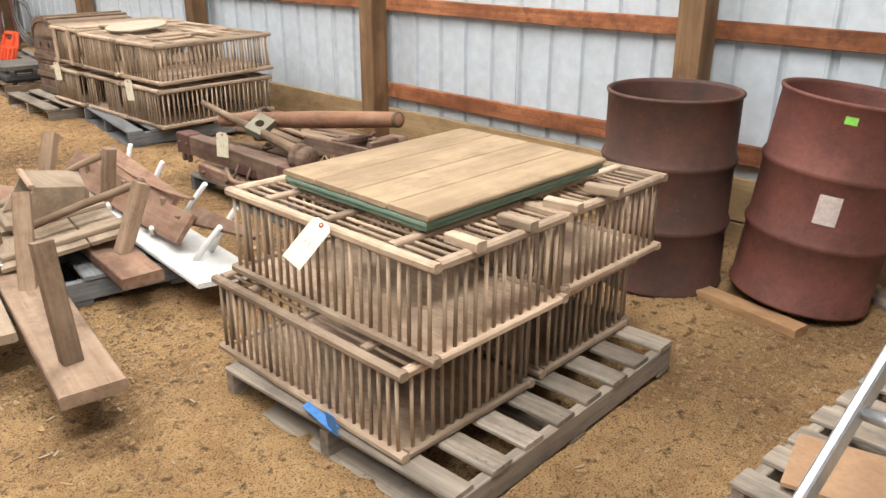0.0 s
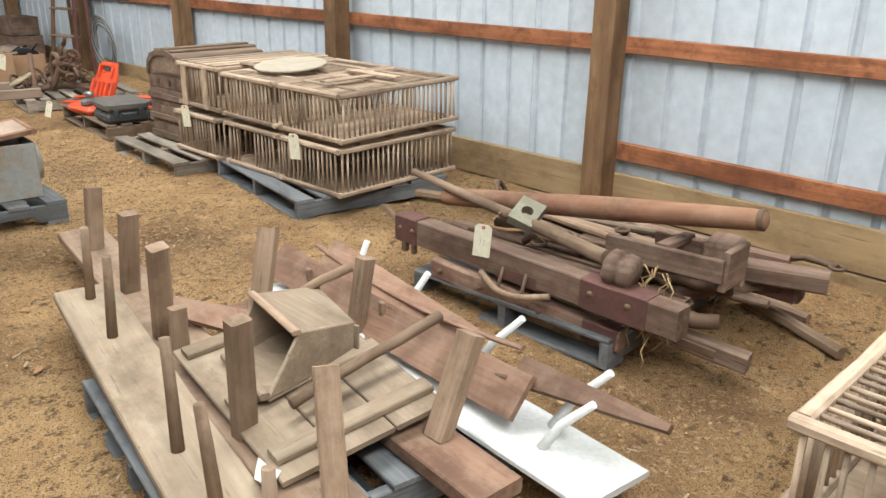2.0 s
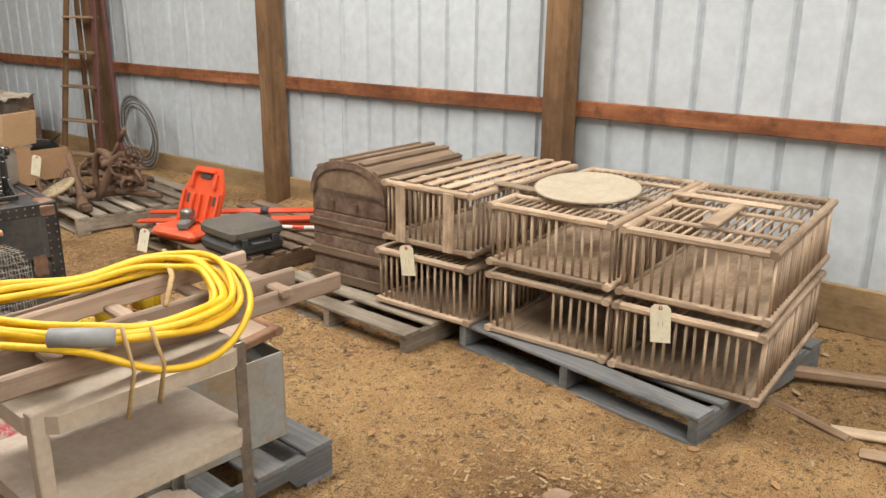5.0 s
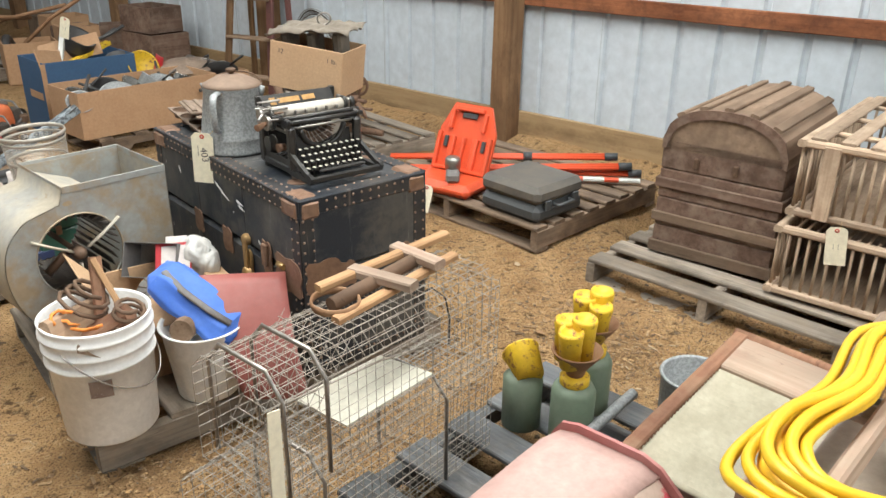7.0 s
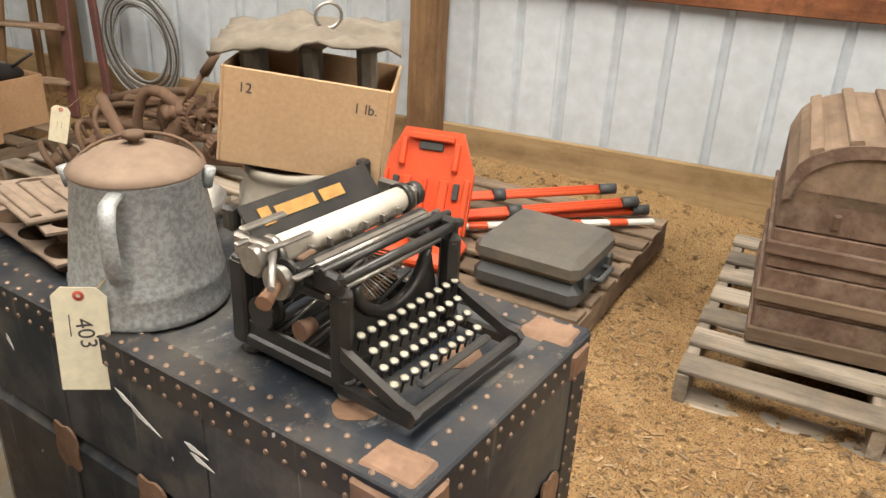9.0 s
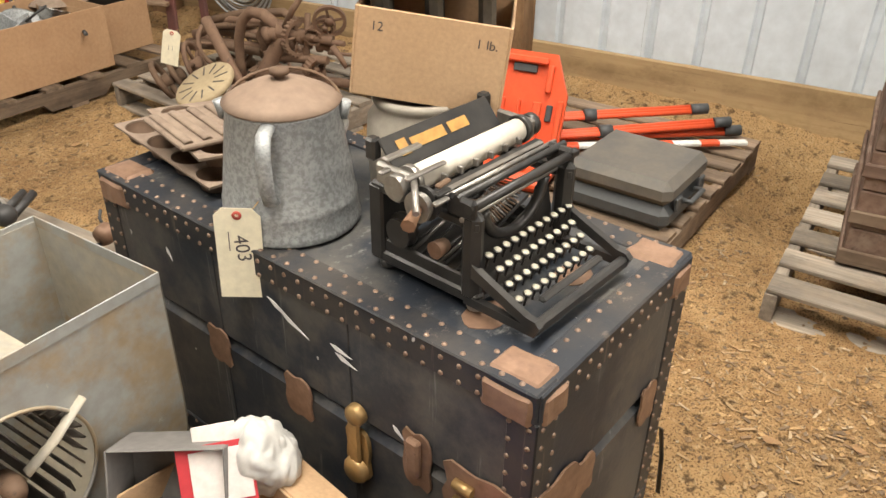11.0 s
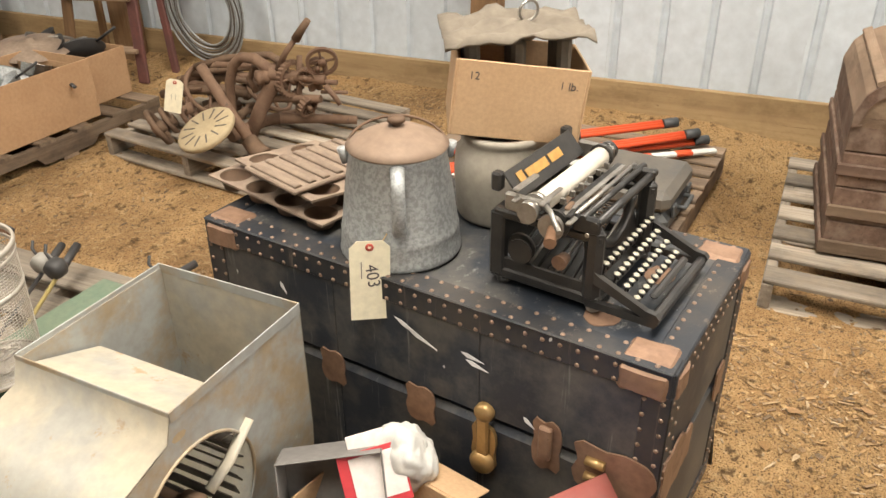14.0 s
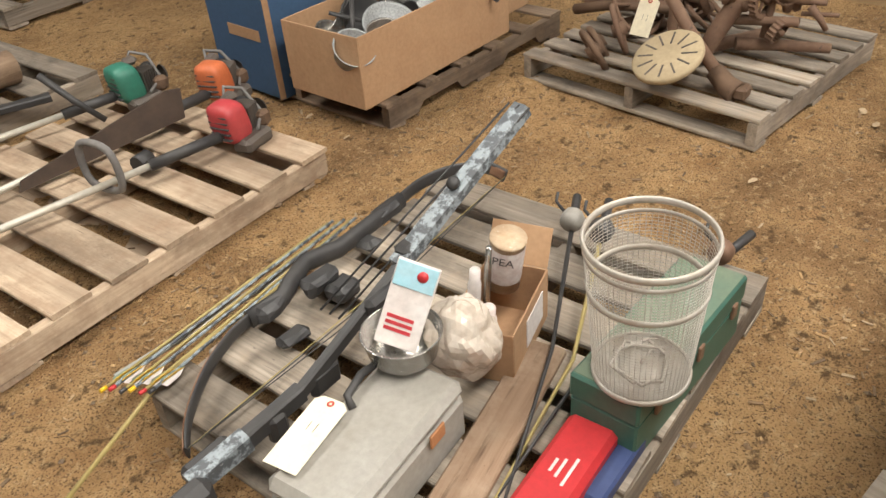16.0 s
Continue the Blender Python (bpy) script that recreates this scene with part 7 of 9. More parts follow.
# ---- wire trap ----
def wire_panel(name, trap, w, h, m, dx=0.0254, dy=0.0254):
    bm = bmesh.new()
    for k in range(int(w / dx) + 1):
        x = -w / 2 + k * dx
        add_tube(bm, [(x, 0, 0), (x + 0.003 * noise.noise(Vector((k, w, h))), h, 0)], 0.0010, 4, smooth=False)
    for k in range(int(h / dy) + 1):
        add_tube(bm, [(-w / 2, k * dy, 0.001), (w / 2, k * dy + 0.003 * noise.noise(Vector((w, k, h))), 0.001)], 0.0010, 4, smooth=False)
    return tagged(part(name, bm, WIRE, trap, m=m), kind="stuff")


up = Matrix.Rotation(radians(90), 4, "X")


def live_trap(m, LX, LY, HZ, label, braces):
    trap = thing("wire_live_trap", m, label, "animal trap", "wire traps")
    R = 0.045
    for s in (-1, 1):
        wire_panel("mesh_side", trap, LX, HZ - R, Matrix.Translation((0, s * LY / 2, 0)) @ up)
        wire_panel("mesh_edge", trap, LX, R * 1.35, Matrix.Translation((0, s * LY / 2, HZ - R)) @ Matrix.Rotation(radians(90 + s * 45), 4, "X"))
    wire_panel("mesh_top", trap, LX, LY - 2 * R, Matrix.Translation((0, -LY / 2 + R, HZ)))
    wire_panel("mesh_bottom", trap, LX, LY, Matrix.Translation((0, -LY / 2, 0.004)))
    end = Matrix.Rotation(radians(90), 4, "Z") @ up
    wire_panel("mesh_end", trap, LY, HZ - R / 2, Matrix.Translation((LX / 2, 0, 0)) @ end)
    wire_panel("trap_door", trap, LY - 0.02, HZ * 1.25, Matrix.Translation((-LX / 2 + 0.02, 0, 0.01)) @ Matrix.Rotation(radians(90), 4, "Z") @ Matrix.Rotation(radians(128), 4, "X"))
    for x in braces:
        bm = bmesh.new()
        y = LY / 2 + 0.003
        add_tube(bm, [(x, -y, 0), (x, -y, HZ - R), (x, -y + R, HZ + 0.004), (x, y - R, HZ + 0.004), (x, y, HZ - R), (x, y, 0)], 0.006, 6, flat=0.6)
        part("brace", bm, NICKEL, trap)
    return trap


low_trap = live_trap(pose(0.10, 7.945, 0.129, 0, 0, 1), 0.78, 0.23, 0.285, "rusty wire mesh live trap under another one", (-0.2, 0.2))
trap = live_trap(pose(0.10, 7.91, 0.420, 0, 0, 0), 0.70, 0.23, 0.262, "galvanised wire mesh live trap with bait pan", (-0.205, -0.31))
bm = bmesh.new()
add_prism(bm, [(-0.14, -0.07), (-0.15, 0.085), (0.10, 0.075), (0.125, -0.07)], 0.004, Matrix.Translation((-0.015, -0.045, 0.08)))
part("bait_pan", bm, paint("pale dusty bait pan", (0.62, 0.60, 0.50), (0.54, 0.51, 0.42), 8, 0.6), trap, "pale flat bait pan")
bm = bmesh.new()
add_tube(bm, [(-0.30, -0.10, 0.20), (0.0, -0.06, 0.145), (0.24, -0.04, 0.09)], 0.0025, 5)
part("trip_rod", bm, WIRE, trap)
bm = bmesh.new()
add_prism(bm, [(-0.015, 0), (0.015, 0), (0.018, 0.22), (-0.01, 0.225)], 0.002, Matrix.Translation((-0.345, -0.13, 0.0)) @ up)
part("paper_strip", bm, CARD_TAG, trap, "curled cream paper strip")
puller = thing("pruning_clamp", pose(0.205, 7.935, 0.706, 0, -3, -2), "wooden-handled pipe clamp lying on the trap", "clamp")
for s in (-1, 1):
    plank("handle", puller, 0.39, 0.026, 0.018, Matrix.Translation((0.02 + 0.02 * s, s * 0.042, 0.012 * s)) @ Matrix.Rotation(radians(-s * 3), 4, "Z"), FRESH_WOOD)
bm = bmesh.new()
add_tube(bm, [(-0.17, -0.01, 0.0), (0.09, 0.0, 0.004)], 0.017, 10)
part("pipe", bm, IRON, puller, "dull rusty pipe")
bm = bmesh.new()
add_tube(bm, [(-0.15 + 0.05 * math.cos(a), 0.055 * math.sin(a), -0.004) for a in (2 * math.pi * k / 22 for k in range(22))], 0.0035, 6, closed=True, flat=2.6)
part("band", bm, RUST_TAN, puller, "rusty hoop band")
for x, ln in ((0.10, 0.15), (-0.03, 0.17)):
    plank("crosspiece", puller, ln, 0.035, 0.022, Matrix.Translation((x, -0.02 if x < 0 else 0, 0.012)) @ Matrix.Rotation(radians(90 + 12 * (x < 0)), 4, "Z"), LATTICE)

# ---- domed trunk and what lies on the crates ----
OLD_TRUNK = wood("old dark trunk wood", (0.105, 0.062, 0.045), (0.235, 0.155, 0.115), dirt=(0.29, 0.22, 0.17), dirt_amount=0.5, grain=35, shade=0.12)
TRUNK_SLAT = wood("tan trunk slats", (0.17, 0.115, 0.078), (0.29, 0.21, 0.15), dirt=(0.19, 0.12, 0.08), grain=40)
chest = thing("domed_trunk", pose(2.42, 7.925, 0.113, 0, 0, 2), "old dark wooden dome-top trunk with slats, closed", "trunk")
W2, D2, HS, HD = 0.50, 0.70, 0.49, 0.145
for k, z in enumerate((0.0, 0.125, 0.25, 0.375)):
    bm = bmesh.new()
    add_box(bm, 0, 0, z + 0.0615, D2, W2, 0.121, 0.004)
    part("side_board", bm, OLD_TRUNK, chest)


def arch(y):
    u = max(-1.0, min(1.0, y / (W2 / 2)))
    return HS + 0.012 + HD * math.sqrt(max(0.0, 1 - abs(u) ** 2.3))


n = 22
outline = [(-W2 / 2 + W2 * k / n, arch(-W2 / 2 + W2 * k / n)) for k in range(n + 1)]
bm = bmesh.new()
add_prism(bm, [(-W2 / 2, HS - 0.03)] + outline + [(W2 / 2, HS - 0.03)], D2, Matrix.Translation((-D2 / 2, 0, 0)) @ Matrix(((0, 0, 1, 0), (1, 0, 0, 0), (0, 1, 0, 0), (0, 0, 0, 1))))
part("lid", bm, TRUNK_SLAT, chest, "domed tan lid")
for x in (-D2 / 2 - 0.006,):
    bm = bmesh.new()
    add_prism(bm, [(-W2 / 2, HS - 0.03), *outline, (W2 / 2, HS - 0.03), (W2 / 2 - 0.03, HS - 0.02), *[(0.93 * y, z - 0.035) for y, z in outline[::-1]], (-W2 / 2 + 0.03, HS - 0.02)], 0.012, Matrix.Translation((x - 0.006, 0, 0)) @ Matrix(((0, 0, 1, 0), (1, 0, 0, 0), (0, 1, 0, 0), (0, 0, 0, 1))))
    part("lid_rim", bm, OLD_TRUNK, chest)
for y in (-0.19, -0.10, 0.0, 0.10, 0.19):
    plank("lid_slat", chest, D2 + 0.01, 0.036, 0.016, Matrix.Translation((0, y, arch(y) + 0.006)) @ Matrix.Rotation(-2.2 * y, 4, "X"), TRUNK_SLAT)
for z, h in ((0.315, 0.042), (0.165, 0.042), (0.03, 0.05)):
    plank("batten", chest, W2 + 0.02, h, 0.014, Matrix.Translation((-D2 / 2 - 0.007, 0, z)) @ Matrix.Rotation(radians(90), 4, "Z") @ Matrix.Rotation(radians(90), 4, "X"), OLD_TRUNK if z > 0.2 else TRUNK_SLAT)
    for s in (-1, 1):
        plank("batten", chest, D2, h, 0.012, Matrix.Translation((0, s * (W2 / 2 + 0.006), z)) @ Matrix.Rotation(radians(90), 4, "X"), OLD_TRUNK)
for y in (0.10, -0.06):
    bm = bmesh.new()
    add_box(bm, -D2 / 2 - 0.008, y, 0.42, 0.016, 0.022, 0.045, 0.005)
    part("clasp", bm, IRON, chest)
round_lid = thing("round_lid", pose(2.34, 6.72, 0.742, 1, -5, 0), "pale cream round basket lid lying on a crate", "lid")
bm = bmesh.new()
add_lathe(bm, [(0, 0), (0.20, 0.0), (0.225, 0.006), (0.23, 0.016), (0.222, 0.02), (0.19, 0.012), (0, 0.011)], 44, wobble=0.01)
part("disc", bm, paint("cream painted tin", (0.50, 0.435, 0.33), (0.42, 0.35, 0.26), 7, 0.6), round_lid)
paper_tag((1.975, 6.20, 0.445), -75, -4, 0.075, 0.15, string=(2.02, 6.24, 0.455))
paper_tag((1.945, 7.42, 0.45), -75, -6, 0.07, 0.145, string=(1.99, 7.42, 0.46))
for x, y, rz, L, lab in ((2.30, 6.12, 4, 0.4, "flat slat patching a crate's lid"), (2.55, 6.20, 92, 0.45, "flat slat across a crate's lid"), (2.2, 6.95, 85, 0.35, "loose slat on a crate")):
    o = thing("crate_lid_patch", pose(x + 0.03, y, 0.726, 0, 0, rz), lab, "slat")
    plank("slat", o, L, 0.06, 0.012, Matrix.Translation((0, 0, 0.008)), CRATE_WOOD)
for y in (7.50, 7.22):
    o = thing("crate_door_rail", pose(2.00, y, 0.44), "wide flat upright rail on an old crate", "rail")
    plank("rail", o, 0.27, 0.055, 0.014, Matrix.Translation((0, 0, 0.135)) @ Matrix.Rotation(radians(90), 4, "Y") @ Matrix.Rotation(radians(90), 4, "X") @ Matrix.Rotation(radians(90), 4, "X"), CRATE_WOOD)

# ---- tool cases and tripods ----
ORANGE = paint("orange-red plastic", (0.74, 0.10, 0.035), (0.66, 0.085, 0.03), 8, 0.4)
CASE_DUSTY = paint("dusty charcoal plastic", (0.075, 0.075, 0.073), (0.17, 0.145, 0.115), 5, 0.6)
CASE_BLACK = paint("charcoal plastic", (0.045, 0.05, 0.053), (0.07, 0.073, 0.075), 7, 0.5)
case = thing("orange_case", pose(2.04, 9.31, 0.127, 0, 0, 6), "open orange-red plastic laser level case", "tool case")
bm = bmesh.new()
add_box(bm, 0, 0, 0.035, 0.22, 0.38, 0.07, 0.028)
part("tray", bm, ORANGE, case)
lid_m = Matrix.Translation((0.115, 0, 0.06)) @ Matrix.Rotation(radians(-68), 4, "Y")
oct_out = [(0, -0.17), (0.22, -0.17), (0.36, -0.11), (0.36, 0.11), (0.22, 0.17), (0, 0.17)]
bm = bmesh.new()
add_prism(bm, oct_out, 0.018, lid_m)
lid = part("lid", bm, ORANGE, case)
for (x, y, sx, sy) in ((0.10, 0.0, 0.17, 0.012), (0.10, 0.07, 0.17, 0.03), (0.10, -0.07, 0.17, 0.03), (0.33, 0, 0.025, 0.17), (0.27, 0.1, 0.1, 0.02), (0.27, -0.1, 0.1, 0.02), (0.01, 0, 0.02, 0.30), (0.10, 0.155, 0.2, 0.02), (0.10, -0.155, 0.2, 0.02)):
    bm = bmesh.new()
    add_box(bm, x, y, 0.032, sx, sy, 0.03, 0.005, lid_m)
    part("moulding", bm, ORANGE, lid)
for (x, y, sx, sy) in ((0.30, 0, 0.03, 0.09), (0.15, 0.115, 0.06, 0.022), (0.15, -0.115, 0.06, 0.022), (0.06, 0.03, 0.03, 0.05)):
    bm = bmesh.new()
    add_box(bm, x, y, 0.024, sx, sy, 0.014, 0.003, lid_m)
    part("foam", bm, CASE_BLACK, lid)
laser = thing("laser_level", pose(2.03, 9.27, 0.195, 0, 0, 40), "grey and black laser level in its case", "tool")
bm = bmesh.new()
add_box(bm, 0, 0, 0.03, 0.18, 0.07, 0.05, 0.012)
part("body", bm, GREY_INSIDE, laser)
bm = bmesh.new()
add_lathe(bm, [(0, 0), (0.04, 0), (0.04, 0.05), (0.03, 0.062), (0, 0.064)], 18, Matrix.Translation((0.02, 0, 0.05)))
part("head", bm, NICKEL, laser)
bcase = thing("black_case", pose(2.11, 8.835, 0.127, 0, 0, -6), "closed charcoal plastic tool case", "tool case")
for z, h, nm in ((0.0, 0.085, "lower_shell"), (0.088, 0.085, "lid")):
    bm = bmesh.new()
    add_box(bm, 0, 0, z + h / 2, 0.35, 0.37, h, 0.026)
    part(nm, bm, CASE_DUSTY if nm == "lid" else CASE_BLACK, bcase)
for x in (-0.1, 0.1):
    bm = bmesh.new()
    add_box(bm, x, -0.19, 0.085, 0.04, 0.012, 0.05, 0.004)
    part("latch", bm, CASE_BLACK, bcase)
bm = bmesh.new()
add_tube(bm, [(-0.055, -0.185, 0.08), (-0.055, -0.215, 0.08), (0.055, -0.215, 0.08), (0.055, -0.185, 0.08)], 0.009, 8)
part("handle", bm, CASE_BLACK, bcase)
for k, (a, b) in enumerate((((1.98, 9.72, 0.17), (2.82, 8.70, 0.20)), ((2.06, 9.76, 0.15), (2.86, 8.66, 0.16)), ((2.12, 9.80, 0.19), (2.84, 8.80, 0.23)))):
    o = thing("tripod", pose(0, 0, 0), "folded orange-red surveying tripod lying flat", "tripod", "tripods")
    a, b = Vector(a), Vector(b)
    side = Vector((0.75, 0.6, 0)) * 0.022
    for j in (-1, 0, 1):
        bm = bmesh.new()
        add_tube(bm, [a + side * j, b + side * j * 0.4 + Vector((0, 0, 0.008 * j))], 0.010, 8)
        part("leg", bm, ORANGE, o)
    bm = bmesh.new()
    add_tube(bm, [b - (b - a).normalized() * 0.05, b + (b - a).normalized() * 0.02], 0.022, 10)
    part("head", bm, CASE_BLACK, o)
    bm = bmesh.new()
    add_tube(bm, [a.lerp(b, 0.6), a.lerp(b, 0.64)], 0.026, 10)
    part("clamp", bm, CASE_BLACK, o)
rod_m = thing("grade_rod", pose(0, 0, 0), "white and red striped grade rod", "rod")
beam("strip", rod_m, (2.05, 9.62, 0.16), (2.78, 8.60, 0.15), 0.035, 0.018, WHITE_PAINT)
for k in range(6):
    u = 0.1 + 0.15 * k
    a, b = Vector((2.05, 9.62, 0.16)), Vector((2.78, 8.60, 0.15))
    beam("red_mark", rod_m, a.lerp(b, u), a.lerp(b, u + 0.06), 0.037, 0.020, ORANGE)
paper_tag((1.66, 9.11, 0.29), -62, 10, 0.06, 0.13, lean=-10, string=(1.90, 9.15, 0.22))


# ---- bow, tool boxes and fishing gear ----
BOW_BLACK = paint("matt black bow limb", (0.03, 0.03, 0.032), (0.055, 0.052, 0.05), 12, 0.5)
CAMO = paint("snow camouflage", (0.30, 0.345, 0.37), (0.09, 0.10, 0.11), 30, 0.5, 0, (0.52, 0.54, 0.54), 0.62, lo=0.46, hi=0.54)
GREEN_BOX = paint("dark green painted steel", (0.035, 0.115, 0.085), (0.05, 0.135, 0.10), 6, 0.45, 0, (0.22, 0.22, 0.15), 0.7)
GREEN_TOP = paint("dusty green painted steel", (0.16, 0.20, 0.135), (0.10, 0.165, 0.12), 7, 0.6)
GREY_BOX = paint("grey tackle box", (0.36, 0.345, 0.315), (0.29, 0.27, 0.235), 6, 0.5)
RED_BOX = paint("red plastic case", (0.56, 0.035, 0.04), (0.47, 0.03, 0.035), 6, 0.42)
STEEL_BRIGHT = paint("brushed steel", (0.62, 0.61, 0.58), (0.50, 0.48, 0.45), 18, 0.25, 0.9)
BASKET = paint("white-grey steel mesh", (0.50, 0.475, 0.43), (0.42, 0.36, 0.29), 14, 0.45, 0.3)
OLIVE = paint("olive cane", (0.42, 0.33, 0.12), (0.32, 0.25, 0.10), 20, 0.6)
BLUE_BOX = paint("blue printed carton", (0.035, 0.085, 0.17), (0.045, 0.10, 0.19), 6, 0.7, 0, (0.30, 0.22, 0.15), 0.74)
PZ = 0.127

gbox = thing("green_tool_box", pose(0.49, 10.01, PZ, 0, 0, -3), "dark green steel tool box, closed", "tool box")
bm = bmesh.new()
add_box(bm, 0, 0, 0.055, 0.50, 0.155, 0.11, 0.005)
part("body", bm, GREEN_BOX, gbox)
bm = bmesh.new()
add_box(bm, 0, 0, 0.144, 0.506, 0.16, 0.064, 0.006)
part("lid", bm, GREEN_BOX, gbox)
bm = bmesh.new()
add_box(bm, 0, 0, 0.1765, 0.49, 0.148, 0.003, 0.001)
part("dusty_top", bm, GREEN_TOP, gbox, "dusty faded top")
for x in (-0.17, 0.02, 0.19):
    bm = bmesh.new()
    add_box(bm, x, -0.082, 0.112, 0.024, 0.008, 0.04, 0.002)
    part("latch", bm, COPPER, gbox, "rusty latch")

bsk = thing("mesh_basket", pose(0.322, 9.985, PZ + 0.180, 0, -3, 0), "cylindrical pale steel mesh minnow basket", "basket")
for z, r, w in ((0.335, 0.119, 0.0042), (0.312, 0.117, 0.0024), (0.230, 0.110, 0.0036), (0.008, 0.096, 0.0034)):
    bm = bmesh.new()
    add_tube(bm, [(r * math.cos(a), r * math.sin(a), z) for a in (2 * math.pi * k / 40 for k in range(40))], w, 8, closed=True, flat=2.0)
    part("hoop", bm, BASKET, bsk)
bm = bmesh.new()
for k in range(40):
    z = 0.012 + 0.30 * k / 39
    r = 0.094 + 0.023 * z / 0.31
    add_tube(bm, [(r * math.cos(a), r * math.sin(a), z) for a in (2 * math.pi * j / 30 for j in range(30))], 0.0007, 4, closed=True, smooth=False)
for j in range(64):
    a = 2 * math.pi * j / 64
    add_tube(bm, [(0.0945 * math.cos(a), 0.0945 * math.sin(a), 0.01), (0.1165 * math.cos(a), 0.1165 * math.sin(a), 0.32)], 0.0006, 4, smooth=False)
tagged(part("mesh_wall", bm, BASKET, bsk), kind="stuff")
bm = bmesh.new()
add_lathe(bm, [(0, 0.004), (0.094, 0.004), (0.094, 0.008), (0, 0.008)], 28)
part("bottom_disc", bm, BASKET, bsk)
rng = random.Random(8)
bm = bmesh.new()
p = Vector((0, 0, 0.02))
pts = [p]
for k in range(14):
    a = k * 1.1
    pts.append(Vector((0.06 * math.cos(a) + rng.uniform(-0.01, 0.01), 0.06 * math.sin(a), 0.02 + 0.004 * (k % 3))))
add_tube(bm, pts, 0.004, 5)
part("cord_inside", bm, BASKET, bsk)

tackle = thing("tackle_box", pose(-0.085, 10.36, PZ, 0, 0, 4), "worn grey plastic tackle box with black handle", "tackle box")
bm = bmesh.new()
add_box(bm, 0, 0, 0.06, 0.40, 0.19, 0.12, 0.012)
part("body", bm, GREY_BOX, tackle)
bm = bmesh.new()
add_box(bm, 0, 0, 0.142, 0.405, 0.195, 0.042, 0.018)
part("lid", bm, GREY_BOX, tackle)
bm = bmesh.new()
add_tube(bm, [(0.02, 0.055, 0.163), (0.03, 0.075, 0.180), (0.09, 0.085, 0.186), (0.15, 0.075, 0.180), (0.16, 0.055, 0.163)], 0.009, 8)
part("handle", bm, BOW_BLACK, tackle, "black carrying handle")
bm = bmesh.new()
add_box(bm, 0.08, -0.104, 0.115, 0.05, 0.006, 0.035, 0.002)
part("latch", bm, paint("orange rust stain latch", (0.45, 0.2, 0.08), (0.35, 0.15, 0.07), 20, 0.7), tackle, "rusty orange latch")
paper_tag((-0.083, 10.45, PZ + 0.182), -82, 0, 0.078, 0.18, lean=-87)

bowl = thing("steel_bowl", pose(0.10, 10.42, PZ + 0.16, 0, 0, 0), "small stainless steel bowl of odds and ends", "bowl")
bm = bmesh.new()
add_lathe(bm, [(0, 0), (0.05, 0), (0.075, 0.03), (0.085, 0.085), (0.088, 0.085), (0.082, 0.083), (0.07, 0.03), (0.045, 0.005), (0, 0.005)], 30)
part("shell", bm, STEEL_BRIGHT, bowl)
pack = thing("blister_pack", pose(0.105, 10.445, PZ + 0.195, -28, 16, -68), "white and light-blue lure package standing in the bowl", "package")
bm = bmesh.new()
add_box(bm, 0, 0, 0.085, 0.095, 0.012, 0.19, 0.002)
part("card", bm, WHITE_CARD, pack)
bm = bmesh.new()
add_box(bm, 0.0, -0.0075, 0.15, 0.09, 0.003, 0.055, 0.001)
part("blue_band", bm, paint("light blue print", (0.32, 0.60, 0.70), (0.4, 0.62, 0.7), 20, 0.5), pack)
bm = bmesh.new()
add_lathe(bm, [(0.012, 0), (0.012, 0.002), (0, 0.002)], 14, Matrix.Translation((0.015, -0.009, 0.155)) @ Matrix.Rotation(radians(90), 4, "X"))
part("red_dot", bm, RED_BOX, pack)
for k in range(3):
    bm = bmesh.new()
    add_box(bm, -0.005, -0.007, 0.055 - 0.014 * k, 0.06, 0.001, 0.008)
    part("red_print_bar", bm, RED_PRINT, pack)
pouch = thing("clear_bag", pose(0.225, 10.355, PZ + 0.135), "crumpled yellowed clear plastic bag", "bag")
bm = bmesh.new()
bmesh.ops.create_icosphere(bm, subdivisions=4, radius=0.082)
for v in bm.verts:
    v.co *= 1 + 0.24 * noise.noise(v.co * 15) + 0.20 * abs(noise.noise(v.co * 26)) - 0.05
    v.co.z = v.co.z * 1.25 + 0.03
FILM = paint("yellowed plastic film", (0.86, 0.78, 0.68), (0.74, 0.62, 0.50), 12, 0.18)
FILM.node_tree.nodes["Principled BSDF"].inputs["Transmission Weight"].default_value = 0.3
part("film", bm, FILM, pouch)
sbox = open_box("small_carton", pose(0.40, 10.38, PZ, 0, 0, 14), 0.26, 0.16, 0.15, CARDBOARD_DARK, "small open brown carton of cans and tubes", "box", flaps=(("e", -60, 0.10),))
bm = bmesh.new()
add_box(bm, 0.02, -0.0815, 0.08, 0.12, 0.002, 0.08)
part("label", bm, WHITE_CARD, sbox, "white paper label")
can = thing("peanut_can", pose(0.46, 10.41, PZ + 0.135, 6, 8, -68), "tan cardboard snack can with printed side", "can")
bm = bmesh.new()
add_lathe(bm, [(0, 0), (0.042, 0), (0.042, 0.14), (0.044, 0.142), (0.044, 0.15), (0, 0.15)], 26)
part("body", bm, paint("printed snack can", (0.60, 0.47, 0.33), (0.45, 0.30, 0.18), 22, 0.5, 0, (0.7, 0.62, 0.5), 0.6), can)
bm = bmesh.new()
add_lathe(bm, [(0.0424, 0.03), (0.0428, 0.032), (0.0428, 0.128), (0.0424, 0.13)], 26)
part("printed_wrap", bm, PAPER, can, "worn printed paper wrap")
ct = text_part("PEA", 0.032, Matrix.Translation((0.0, -0.0432, 0.105)) @ Matrix.Rotation(radians(90), 4, "X"), can, INK)
